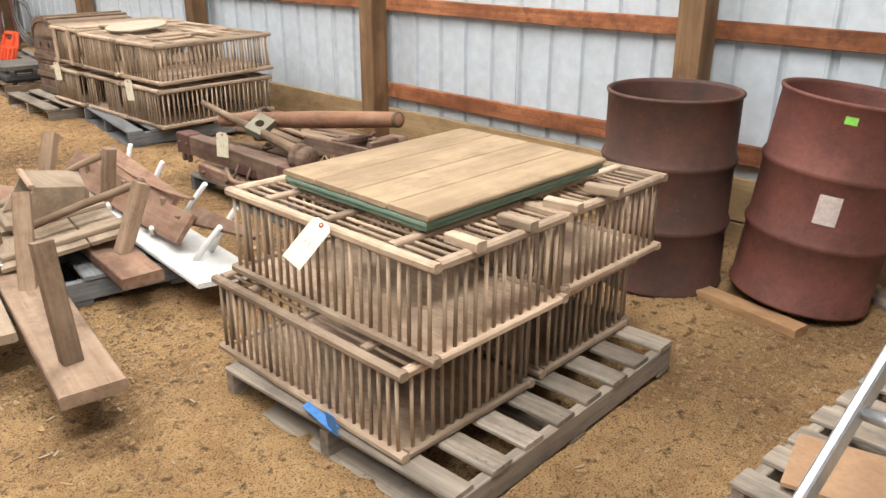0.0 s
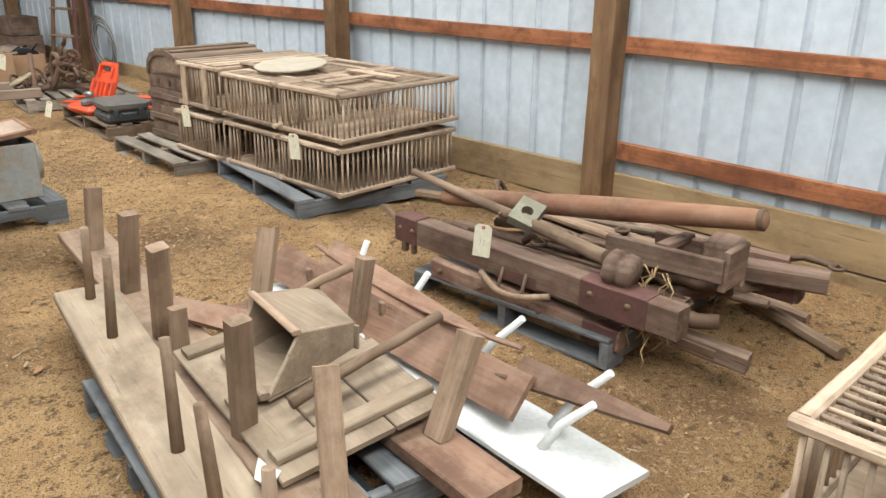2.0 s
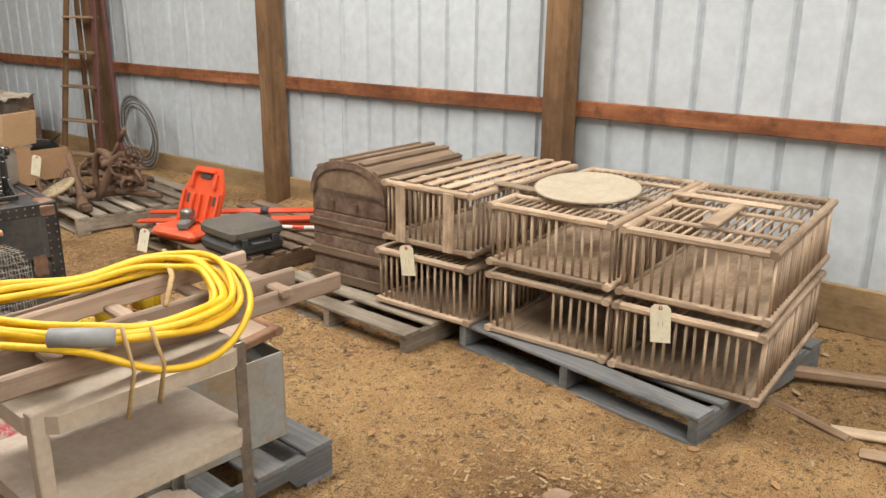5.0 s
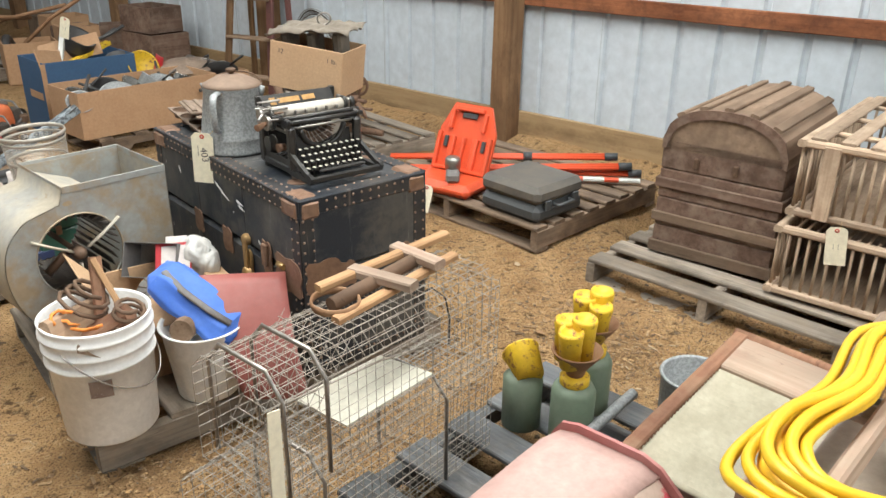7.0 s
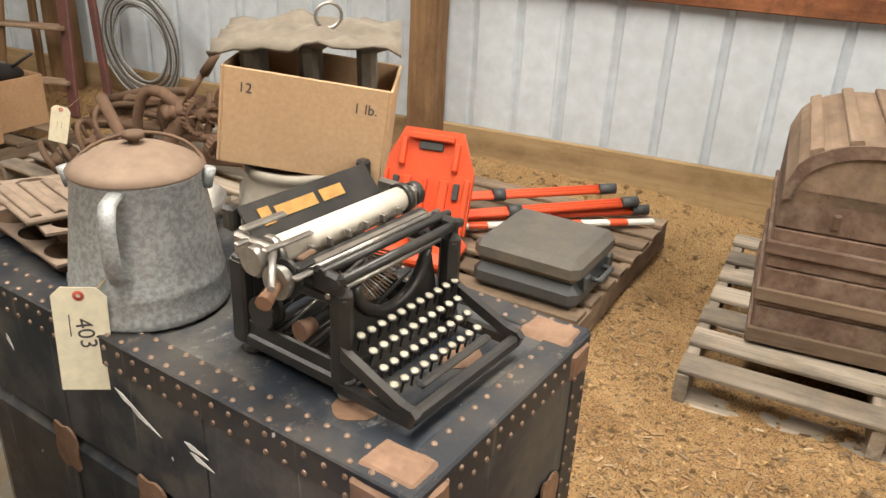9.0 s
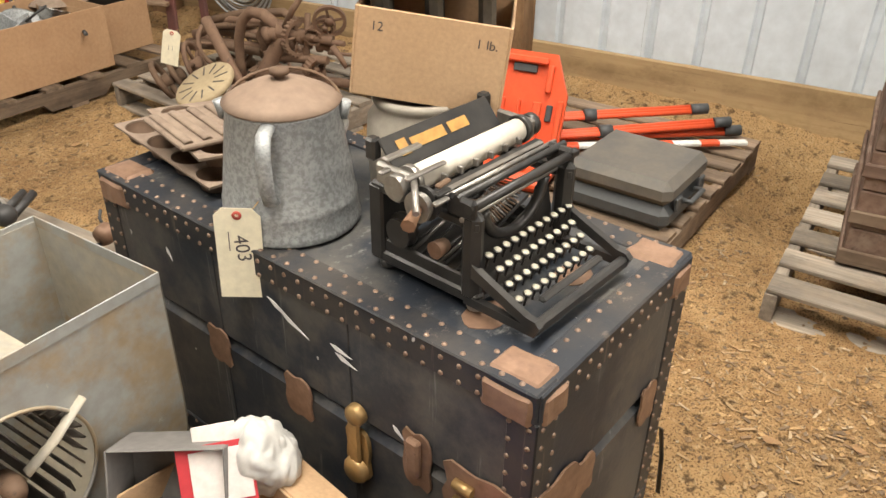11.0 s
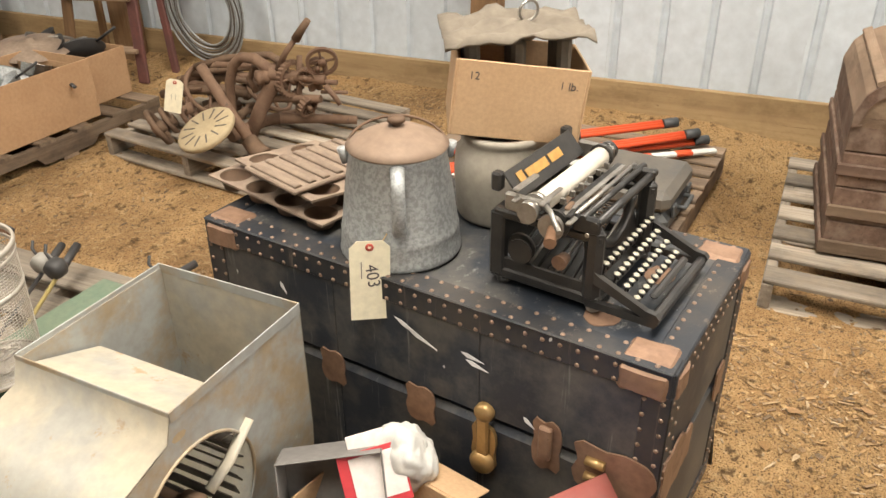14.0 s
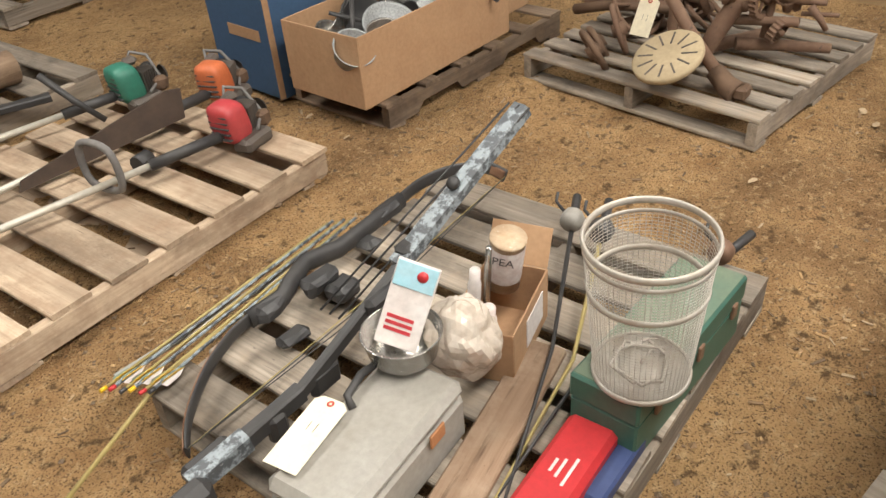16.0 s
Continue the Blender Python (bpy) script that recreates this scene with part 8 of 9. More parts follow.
for x, y, h, r, mat, lab in ((0.40, 10.425, 0.29, 0.009, STEEL_BRIGHT, "thin silver aluminium tube"), (0.37, 10.44, 0.23, 0.016, WHITE_CARD, "white and grey capped tube"), (0.31, 10.36, 0.19, 0.02, PAPER, "rolled worn paper packet")):
    o = thing("tube", pose(x, y, PZ + 0.03, 10, -8, 0), lab, "tube")
    bm = bmesh.new()
    add_lathe(bm, [(0, 0), (r, 0), (r, h * 0.8), (r * 0.8, h * 0.82), (r * 0.8, h), (0, h)], 14)
    part("body", bm, mat, o)
plk = thing("bare_plank", pose(0, 0, 0), "rough brown plank lying on the pallet", "plank")
beam("board", plk, (0.43, 10.27, PZ + 0.015), (-0.16, 10.17, PZ + 0.015), 0.105, 0.022, BENCH_BROWN)
rbox = thing("red_cleaning_case", pose(0.10, 10.035, PZ, 0, 0, 2), "red hard case with faded white print", "case")
bm = bmesh.new()
add_box(bm, 0, 0, 0.035, 0.30, 0.11, 0.07, 0.012)
part("shell", bm, RED_BOX, rbox)
for k, (w, y) in enumerate(((0.035, 0.018), (0.05, 0.002), (0.075, -0.018))):
    bm = bmesh.new()
    add_box(bm, 0.0, y, 0.0706, w, 0.006, 0.001)
    part("print_bar", bm, WHITE_CARD, rbox)
bcase2 = thing("blue_case", pose(0.19, 9.965, PZ, 0, 0, 0), "small dark blue case by the red one", "case")
bm = bmesh.new()
add_box(bm, 0, 0, 0.02, 0.20, 0.045, 0.04, 0.006)
part("shell", bm, paint("dark blue plastic", (0.03, 0.05, 0.14), (0.045, 0.07, 0.17), 12, 0.5), bcase2)

# recurve bow and crossbow
bow = thing("recurve_bow", pose(0, 0, 0), "black compound bow with recurved limbs lying on the pallet", "bow")
LOWER = [(-0.283, 10.722, 0.165), (-0.222, 10.786, 0.18), (-0.114, 10.857, 0.19), (-0.001, 10.896, 0.20), (0.085, 10.896, 0.21)]
UPPER = [(0.64, 10.912, 0.22), (0.776, 10.919, 0.22), (0.885, 10.882, 0.22), (0.969, 10.812, 0.21), (0.985, 10.749, 0.19)]


def open_spline(ctrl, n):
    return closed_spline(ctrl[:1] + list(ctrl) + ctrl[-1:], n)[n:-2 * n] + [Vector(ctrl[-1])]


for nm, ctrl, mat in (("lower_limb", LOWER, BOW_BLACK), ("upper_limb", UPPER, BOW_BLACK)):
    bm = bmesh.new()
    add_tube(bm, open_spline(ctrl, 5), 0.0045, 10, flat=5.0)
    limb = part(nm, bm, mat, bow)
    bm = bmesh.new()
    add_tube(bm, [p + Vector((-0.004, 0.005, 0)) for p in open_spline(ctrl, 5)], 0.0025, 8, flat=7.0)
    part("limb_facing", bm, POLE_WOOD, limb, "brown wooden limb facing")
bm = bmesh.new()
add_tube(bm, [(0.06, 10.90, 0.205), (0.16, 10.882, 0.215), (0.21, 10.90, 0.225), (0.29, 10.93, 0.225), (0.39, 10.90, 0.22), (0.53, 10.905, 0.22), (0.67, 10.912, 0.22)], 0.021, 10, flat=1.3)
part("riser", bm, BOW_BLACK, bow)
for x, y, z, sx, sy, sz, nm in ((0.12, 10.885, 0.21, 0.10, 0.05, 0.05, "limb_pocket"), (0.60, 10.91, 0.22, 0.11, 0.05, 0.05, "limb_pocket"), (0.275, 10.865, 0.20, 0.11, 0.055, 0.055, "grip"), (0.30, 10.81, 0.18, 0.08, 0.07, 0.05, "sight_block"), (0.10, 10.80, 0.165, 0.09, 0.05, 0.035, "quiver_clip"), (0.47, 10.87, 0.20, 0.06, 0.06, 0.03, "arrow_rest")):
    bm = bmesh.new()
    add_box(bm, x, y, z, sx, sy, sz, 0.014)
    bmesh.ops.subdivide_edges(bm, edges=bm.edges[:], cuts=1, use_grid_fill=True)
    for v in bm.verts:
        v.co += Vector((noise.noise(v.co * 25), noise.noise(v.co * 25 + Vector((3, 0, 0))), 0)) * 0.012
    part(nm, bm, BOW_BLACK, bow)
for off in (0.0, 0.012, 0.03):
    bm = bmesh.new()
    add_tube(bm, [Vector(LOWER[0]) + Vector((0, 0, 0.01)), (0.3, 10.72 - off, 0.19), Vector(UPPER[-1])], 0.0016, 5)
    part("string", bm, OLIVE if off == 0 else BOW_BLACK, bow)
xb = thing("camo_crossbow", pose(0, 0, 0), "snow-camouflage crossbow lying across the pallet", "crossbow")
beam("rail", xb, (0.30, 10.60, 0.34), (0.745, 10.53, 0.575), 0.046, 0.04, CAMO)
beam("stock", xb, (0.30, 10.60, 0.33), (-0.05, 10.60, 0.22), 0.024, 0.036, BOW_BLACK)
beam("stock", xb, (-0.05, 10.60, 0.22), (-0.21, 10.615, 0.20), 0.034, 0.045, BOW_BLACK)
beam("stock", xb, (-0.20, 10.615, 0.20), (-0.34, 10.63, 0.185), 0.040, 0.05, CAMO)
for x, y, z, sx, sy, sz in ((0.02, 10.60, 0.205, 0.09, 0.03, 0.07), (-0.13, 10.60, 0.185, 0.05, 0.035, 0.08), (0.22, 10.585, 0.30, 0.11, 0.035, 0.05), (-0.27, 10.66, 0.17, 0.12, 0.06, 0.04), (0.34, 10.60, 0.36, 0.06, 0.05, 0.05)):
    bm = bmesh.new()
    add_box(bm, x, y, z, sx, sy, sz, 0.012)
    part("trigger_block", bm, BOW_BLACK, xb)
bm = bmesh.new()
add_box(bm, -0.37, 10.60, 0.175, 0.11, 0.06, 0.09, 0.02)
part("butt", bm, BOW_BLACK, xb)
bm = bmesh.new()
add_lathe(bm, [(0, 0), (0.016, 0), (0.018, 0.01), (0.012, 0.018), (0, 0.019)], 14, Matrix.Translation((0.50, 10.57, 0.47)) @ Matrix.Rotation(radians(-40), 4, "Y"))
part("pulley", bm, BOW_BLACK, xb)
for s in (-0.03, 0.0, 0.03):
    bm = bmesh.new()
    add_tube(bm, [(0.73, 10.53 + s, 0.59), (0.45, 10.66 + s, 0.37), (0.15, 10.70 + s, 0.25)], 0.003, 5)
    part("cable", bm, BOW_BLACK, xb)
for k in range(6):
    o = thing("arrow", pose(0, 0, 0), "camouflage arrow with coloured nock", "arrow", "arrows")
    a = Vector((-0.26 + 0.012 * k, 11.06 - 0.022 * k, 0.155 + 0.006 * (k % 2)))
    b = a + Vector((0.78, 0.02 + 0.01 * k, 0.01))
    bm = bmesh.new()
    add_tube(bm, [a, b], 0.0045, 6)
    part("shaft", bm, CAMO if k % 2 else OLIVE, o)
    bm = bmesh.new()
    add_tube(bm, [a, a + Vector((-0.018, 0, 0))], 0.0055, 6)
    part("nock", bm, (YELLOW, RED_BOX, BOW_BLACK)[k % 3], o, "coloured plastic nock")
    for q in range(3):
        bm = bmesh.new()
        d = Vector((0, math.cos(2.1 * q), math.sin(2.1 * q)))
        add_prism(bm, [(0, 0), (0.07, 0), (0.05, 0.012), (0.012, 0.014)], 0.001, Matrix.Translation(a + Vector((0.015, 0, 0))) @ Matrix.Rotation(2.1 * q, 4, "X"))
        part("vane", bm, (GREEN_CAN, YELLOW, WHITE_CARD)[q], o)
cane = thing("bamboo_cane", pose(0, 0, 0), "long olive bamboo cane on the pallet's edge", "cane")
bm = bmesh.new()
add_tube(bm, [(-0.55, 10.92, 0.05), (-0.15, 10.98, 0.15), (0.35, 10.98, 0.17)], 0.006, 7)
part("cane", bm, OLIVE, cane)
arrow_case = thing("slotted_strip", pose(0, 0, 0), "grey slotted metal strip beside arrows", "strip")
beam("strip", arrow_case, (-0.22, 11.09, 0.135), (0.50, 11.02, 0.145), 0.03, 0.012, SHEET_GALV)
# fishing rods and reels
for a, b, c, reel_at, mat in (((0.84, 10.43, 0.21), (0.41, 10.24, 0.17), (-0.05, 10.09, 0.14), (0.72, 10.36, 0.16), GREY_BOX), ((0.92, 10.03, 0.20), (0.42, 10.15, 0.16), (-0.1, 10.12, 0.14), (0.95, 10.02, 0.16), COPPER), ((0.80, 10.32, 0.24), (0.42, 10.19, 0.15), (-0.3, 10.08, 0.14), (0.64, 10.28, 0.15), BOW_BLACK)):
    o = thing("fishing_rod", pose(0, 0, 0), "old fishing rod with reel lying on the pallet", "fishing rod", "fishing rods")
    bm = bmesh.new()
    add_tube(bm, [a, b, c], 0.007, 7, r_end=0.003)
    part("blank", bm, BOW_BLACK if mat != BOW_BLACK else OLIVE, o)
    bm = bmesh.new()
    d = (Vector(a) - Vector(b)).normalized()
    add_tube(bm, [a, Vector(a) + d * 0.12], 0.013, 9)
    part("grip", bm, BOW_BLACK, o)
    bm = bmesh.new()
    add_lathe(bm, [(0, -0.025), (0.026, -0.025), (0.032, -0.01), (0.032, 0.015), (0.02, 0.028), (0, 0.028)], 18, Matrix.Translation(Vector(a) + d * -0.02 + Vector((0, 0, 0.025))) @ Matrix.Rotation(radians(80), 4, "Y"))
    part("reel", bm, mat, o, "round fishing reel")
    bm = bmesh.new()
    add_tube(bm, [Vector(a) + Vector((0, 0.03, 0.03)), Vector(a) + Vector((0.01, 0.06, 0.045)), Vector(a) + Vector((0.02, 0.06, 0.07))], 0.005, 6)
    part("crank", bm, BOW_BLACK, o)

# ---- trimmers on the pale pallet ----
TRIM_GREEN = paint("green plastic motor", (0.03, 0.20, 0.14), (0.04, 0.17, 0.12), 8, 0.45)
TRIM_RED = paint("red plastic motor", (0.50, 0.05, 0.06), (0.42, 0.06, 0.06), 9, 0.45)
TRIM_ORANGE = paint("orange plastic motor", (0.62, 0.16, 0.06), (0.5, 0.13, 0.05), 9, 0.5)


def motor(m, material, label, shaft_to=None, handle_at=None):
    o = thing("string_trimmer", m, label, "trimmer", "string trimmers")
    bm = bmesh.new()
    bmesh.ops.create_icosphere(bm, subdivisions=3, radius=1.0)
    for v in bm.verts:
        q = Vector([math.copysign(abs(c) ** 0.55, c) for c in v.co])
        v.co = Vector((0.058 * q.x - 0.012 * q.z, 0.062 * q.y, 0.105 + 0.082 * q.z)) + 0.004 * Vector((noise.noise(q * 3), noise.noise(q * 3 + Vector((4, 0, 0))), 0))
    for f in bm.faces:
        f.smooth = True
    cowl = part("cowl", bm, material, o)
    # black strips on the cowl, painting the shade of its vent openings
    for k in range(5):
        bm = bmesh.new()
        add_box(bm, -0.052, 0, 0.06 + 0.022 * k, 0.018, 0.085, 0.007, 0.002)
        part("vent_slot", bm, BOW_BLACK, cowl)
    for k in range(6):
        bm = bmesh.new()
        add_box(bm, 0.062 + 0.012 * k, 0.0, 0.09, 0.005, 0.095 - 0.006 * k, 0.10, 0.002)
        part("cooling_fin", bm, STEEL_DARK, o)
    for x, y, z, sx, sy, sz, mat, nm in ((0.13, 0.045, 0.10, 0.055, 0.06, 0.075, BOW_BLACK, "air_filter"), (0.04, -0.055, 0.025, 0.15, 0.08, 0.055, STEEL_DARK, "tank"), (0.13, -0.035, 0.07, 0.06, 0.055, 0.06, IRON, "muffler"), (0.05, 0.03, 0.175, 0.07, 0.05, 0.03, STEEL_DARK, "shroud")):
        bm = bmesh.new()
        add_box(bm, x, y, z, sx, sy, sz, 0.014)
        bmesh.ops.subdivide_edges(bm, edges=bm.edges[:], cuts=1, use_grid_fill=True)
        for v in bm.verts:
            v.co += Vector((noise.noise(v.co * 20), noise.noise(v.co * 20 + Vector((3, 0, 0))), noise.noise(v.co * 20 + Vector((0, 5, 0))))) * 0.006
        part(nm, bm, mat, o)
    bm = bmesh.new()
    add_lathe(bm, [(0, 0.012), (0.030, 0.010), (0.036, 0.0)], 18, Matrix.Translation((0.165, 0, 0.09)) @ Matrix.Rotation(radians(90), 4, "Y"))
    part("starter_cover", bm, STEEL_DARK, o)
    bm = bmesh.new()
    add_tube(bm, [(0.05, 0.05, 0.16), (0.09, 0.08, 0.19), (0.14, 0.04, 0.17), (0.14, -0.03, 0.09), (0.06, -0.07, 0.06)], 0.007, 6)
    part("hose", bm, GREY_INSIDE, o)
    if shaft_to is not None:
        inv = m.inverted()
        bm = bmesh.new()
        t = inv @ Vector(shaft_to)
        add_tube(bm, [(-0.02, 0, 0.07), Vector((-0.02, 0, 0.07)).lerp(t, 0.25)], 0.021, 9)
        part("sleeve", bm, BOW_BLACK, o)
        bm = bmesh.new()
        add_tube(bm, [Vector((-0.02, 0, 0.07)).lerp(t, 0.2), t], 0.0125, 9)
        part("shaft", bm, paint("pale trimmer tube", (0.60, 0.57, 0.50), (0.5, 0.46, 0.38), 10, 0.4, 0.3), o)
        if handle_at is not None:
            h = inv @ Vector(handle_at)
            bm = bmesh.new()
            add_tube(bm, closed_spline([h + Vector(p) for p in ((0, -0.07, 0.0), (0, -0.075, 0.13), (0, 0.0, 0.16), (0, 0.075, 0.13), (0, 0.07, 0.0))], 4), 0.013, 8, closed=True)
            part("loop_handle", bm, GREY_INSIDE, o, "dark grey loop handle")
            bm = bmesh.new()
            add_tube(bm, [h + Vector((0.14, 0, 0.0)), h + Vector((0.20, 0.0, 0.0))], 0.034, 10)
            part("throttle", bm, BOW_BLACK, o)
    return o


motor(pose(0.76, 11.79, 0.115, 0, 0, 10), TRIM_RED, "red string trimmer with a pale shaft", (-0.45, 12.05, 0.15), (0.30, 11.90, 0.16))
motor(pose(0.98, 12.14, 0.115, 0, 0, 20), TRIM_ORANGE, "orange string trimmer with a dusty engine", (-0.35, 12.25, 0.14), None)
motor(pose(0.78, 12.46, 0.115, 0, 0, -5), TRIM_GREEN, "green string trimmer with a black handle", (-0.2, 12.72, 0.14), None)
saw = thing("hedge_blade", pose(0, 0, 0), "rusty dark toothed blade guard", "blade")
bm = bmesh.new()
add_prism(bm, [(0, 0), (0.64, 0.03), (0.66, 0.14), (0.60, 0.15), (0.02, 0.035)], 0.014, Matrix.Translation((0.12, 12.16, 0.145)) @ Matrix.Rotation(radians(-9), 4, "Z") @ Matrix.Rotation(radians(80), 4, "X"))
part("blade", bm, paint("rusty dark steel blade", (0.07, 0.05, 0.04), (0.11, 0.075, 0.055), 14, 0.6, 0.4), saw)
bm = bmesh.new()
add_tube(bm, [(0.62, 12.40, 0.14), (0.55, 12.46, 0.24), (0.50, 12.56, 0.34)], 0.012, 8, r_end=0.016)
solo("gripped_tool", bm, BOW_BLACK, pose(0, 0, 0), "black-gripped hand tool on the pallet", "tool")
pallet(0.36, 13.4, 2, 1.1, 0.95, 6, PALLET_GREY, "grey pallet farther back with a log", board=0.12, z=0.0)
bm = bmesh.new()
add_tube(bm, [(0.30, 13.2, 0.20), (0.48, 13.15, 0.21), (0.66, 13.15, 0.20)], 0.075, 12)
solo("log_piece", bm, LEG_WOOD, pose(0, 0, 0), "brown round log on a pallet", "log")
for a, b in (((0.15, 12.98, 0.15), (0.62, 12.80, 0.15)),):
    o = thing("black_bracket", pose(0, 0, 0), "black metal bracket lying by the pallet", "bracket")
    beam("bar", o, a, b, 0.05, 0.03, BOW_BLACK)

# ---- cartons of pans ----
big = open_box("orange_brown_carton", pose(1.70, 11.74, PZ, 0, 0, -2), 0.96, 0.42, 0.29, CARDBOARD_DARK, "long orange-brown open carton full of pans", "box", 0.006)
second = open_box("brown_carton", pose(2.36, 11.95, PZ, 0, 0, -2), 0.36, 0.62, 0.25, CARDBOARD_DARK, "brown open carton of kitchen lids", "box", 0.006)
blue = open_box("blue_carton", pose(1.60, 12.30, 0.02, 0, 0, -4), 0.62, 0.44, 0.50, BLUE_BOX, "tall blue printed carton with scraps", "box", 0.006, flaps=())
bm = bmesh.new()
add_box(bm, -0.31, -0.221, 0.25, 0.03, 0.003, 0.49)
part("brown_corner", bm, CARDBOARD_DARK, blue)
bm = bmesh.new()
add_box(bm, -0.312, -0.03, 0.27, 0.003, 0.22, 0.05, 0.001)
part("brand_mark", bm, CARDBOARD_DARK, blue, "worn brown printed brand mark")
rng = random.Random(31)


def pan(m, r, h, material, label, handle=True):
    o = thing("cooking_pan", m, label, "pan", "cooking pans")
    bm = bmesh.new()
    add_lathe(bm, [(0, 0), (r * 0.85, 0), (r, h), (r * 1.06, h + 0.004), (r * 0.97, h), (r * 0.82, 0.006), (0, 0.006)], 26)
    part("bowl", bm, material, o)
    if handle:
        bm = bmesh.new()
        add_tube(bm, [(r, 0, h * 0.8), (r + 0.06, 0, h * 0.9), (r + 0.14, 0, h)], 0.010, 7, flat=0.6)
        part("handle", bm, BOW_BLACK, o)
    return o


for k in range(14):
    x, y = 1.30 + 0.80 * (k % 7) / 6 + rng.uniform(-0.03, 0.03), 11.66 + 0.17 * (k // 7) + rng.uniform(-0.02, 0.02)
    pan(pose(x, y, PZ + 0.16 + rng.uniform(0, 0.05), rng.uniform(-50, 50), rng.uniform(-50, 50), rng.uniform(0, 360)), rng.uniform(0.07, 0.115), rng.uniform(0.04, 0.07), rng.choice((NICKEL, ENAMEL, STEEL_BRIGHT, BOW_BLACK)), "dull metal cooking pan in a carton", k % 2 == 0)
for k in range(8):
    pan(pose(2.36 + rng.uniform(-0.10, 0.10), 11.80 + 0.055 * k, PZ + 0.19 + rng.uniform(0, 0.04), rng.uniform(-40, 40), rng.uniform(-40, 40), rng.uniform(0, 360)), rng.uniform(0.08, 0.13), 0.035, rng.choice((NICKEL, BOW_BLACK, ENAMEL)), "pan or lid in a brown carton", k % 3 == 0)
lidp = thing("wok_lid", pose(2.25, 11.98, PZ + 0.27, 6, -4, 0), "wide dusty domed pan lid", "lid")
bm = bmesh.new()
add_lathe(bm, [(0.20, 0), (0.19, 0.012), (0.10, 0.035), (0.02, 0.045), (0.02, 0.055), (0, 0.056)], 34)
part("dome", bm, DUST_CAST, lidp)
for k, (x, y, z, mat, lab) in enumerate(((1.95, 12.10, 0.40, YELLOW_METAL, "yellowed enamel dish in a carton"), (2.05, 12.22, 0.38, WHITE_PAINT, "white enamel pan in a carton"), (1.85, 12.2, 0.40, BOW_BLACK, "black pan leaning in a carton"), (2.12, 12.12, 0.36, RED_BOX, "red pan among cartons"))):
    pan(pose(x, y, z, 60, 20 * k, 70 * k), 0.11, 0.05, mat, lab, k % 2 == 1)
hold = open_box("low_carton", pose(2.0, 12.18, PZ, 0, 0, 0), 0.34, 0.34, 0.22, CARDBOARD_DARK, "low brown carton holding enamel dishes", "box", 0.006)
for k, (x, y, z, L, W, T, rx, ry, rz, mat) in enumerate(((1.45, 12.25, 0.50, 0.42, 0.14, 0.01, 70, 10, 30, CARDBOARD_DARK), (1.70, 12.30, 0.52, 0.36, 0.05, 0.03, 0, -14, 18, YELLOW_METAL), (1.60, 12.38, 0.54, 0.40, 0.16, 0.01, 60, -12, -30, CARDBOARD_DARK), (1.50, 12.30, 0.55, 0.24, 0.035, 0.03, 10, -60, 40, WHITE_PAINT))):
    o = thing("carton_scrap", pose(x, y, z, rx, ry, rz), "scrap sticking out of the blue carton", "scrap")
    plank("piece", o, L, W, T, Matrix.Identity(4), mat)
kettle2 = thing("black_kettle", pose(1.62, 12.40, 0.52, 30, 20, 0), "black cast iron pot on top of a carton", "pot")
bm = bmesh.new()
add_lathe(bm, [(0, 0), (0.08, 0), (0.12, 0.06), (0.11, 0.13), (0.115, 0.14), (0.1, 0.13), (0, 0.02)], 24)
part("body", bm, BOW_BLACK, kettle2)
for a, b in (((0.08, 0, 0.1), (0.28, 0.05, 0.28)), ((0.1, 0.05, 0.05), (0.30, 0.16, 0.18))):
    bm = bmesh.new()
    add_tube(bm, [a, Vector(a).lerp(Vector(b), 0.6) + Vector((0, 0, -0.02)), b], 0.012, 7)
    part("handle", bm, BOW_BLACK, kettle2)
paper_tag((1.52, 12.20, 0.78), -60, 14, 0.07, 0.14, string=(1.60, 12.35, 0.66))

# ---- rusty machines on the grey pallet ----
def ring_wheel(m, r, label, spokes=4, t=0.014, material=None, name="spoked_wheel"):
    o = thing(name, m, label, "wheel", "rusty wheels")
    bm = bmesh.new()
    add_tube(bm, [(r * math.cos(a), r * math.sin(a), 0) for a in (2 * math.pi * k / 28 for k in range(28))], t, 8, closed=True)
    part("rim", bm, material or IRON, o)
    bm = bmesh.new()
    add_lathe(bm, [(0, -0.03), (0.028, -0.03), (0.028, 0.03), (0, 0.03)], 12)
    part("hub", bm, material or IRON, o)
    for k in range(spokes):
        a = 2 * math.pi * k / spokes + 0.4
        bm = bmesh.new()
        add_tube(bm, [(0.02 * math.cos(a), 0.02 * math.sin(a), 0), (r * math.cos(a), r * math.sin(a), 0)], t * 0.7, 6)
        part("spoke", bm, material or IRON, o)
    return o


GZ = 0.127
drill = thing("hand_drill_press", pose(0, 0, 0), "rusty cast iron post drill lying on a pallet", "machine")
RUST_BROWN = paint("brown rusty iron", (0.135, 0.075, 0.048), (0.235, 0.145, 0.095), 14, 0.8, 0.25, (0.075, 0.05, 0.04), 0.6, 0.5)
rng = random.Random(77)


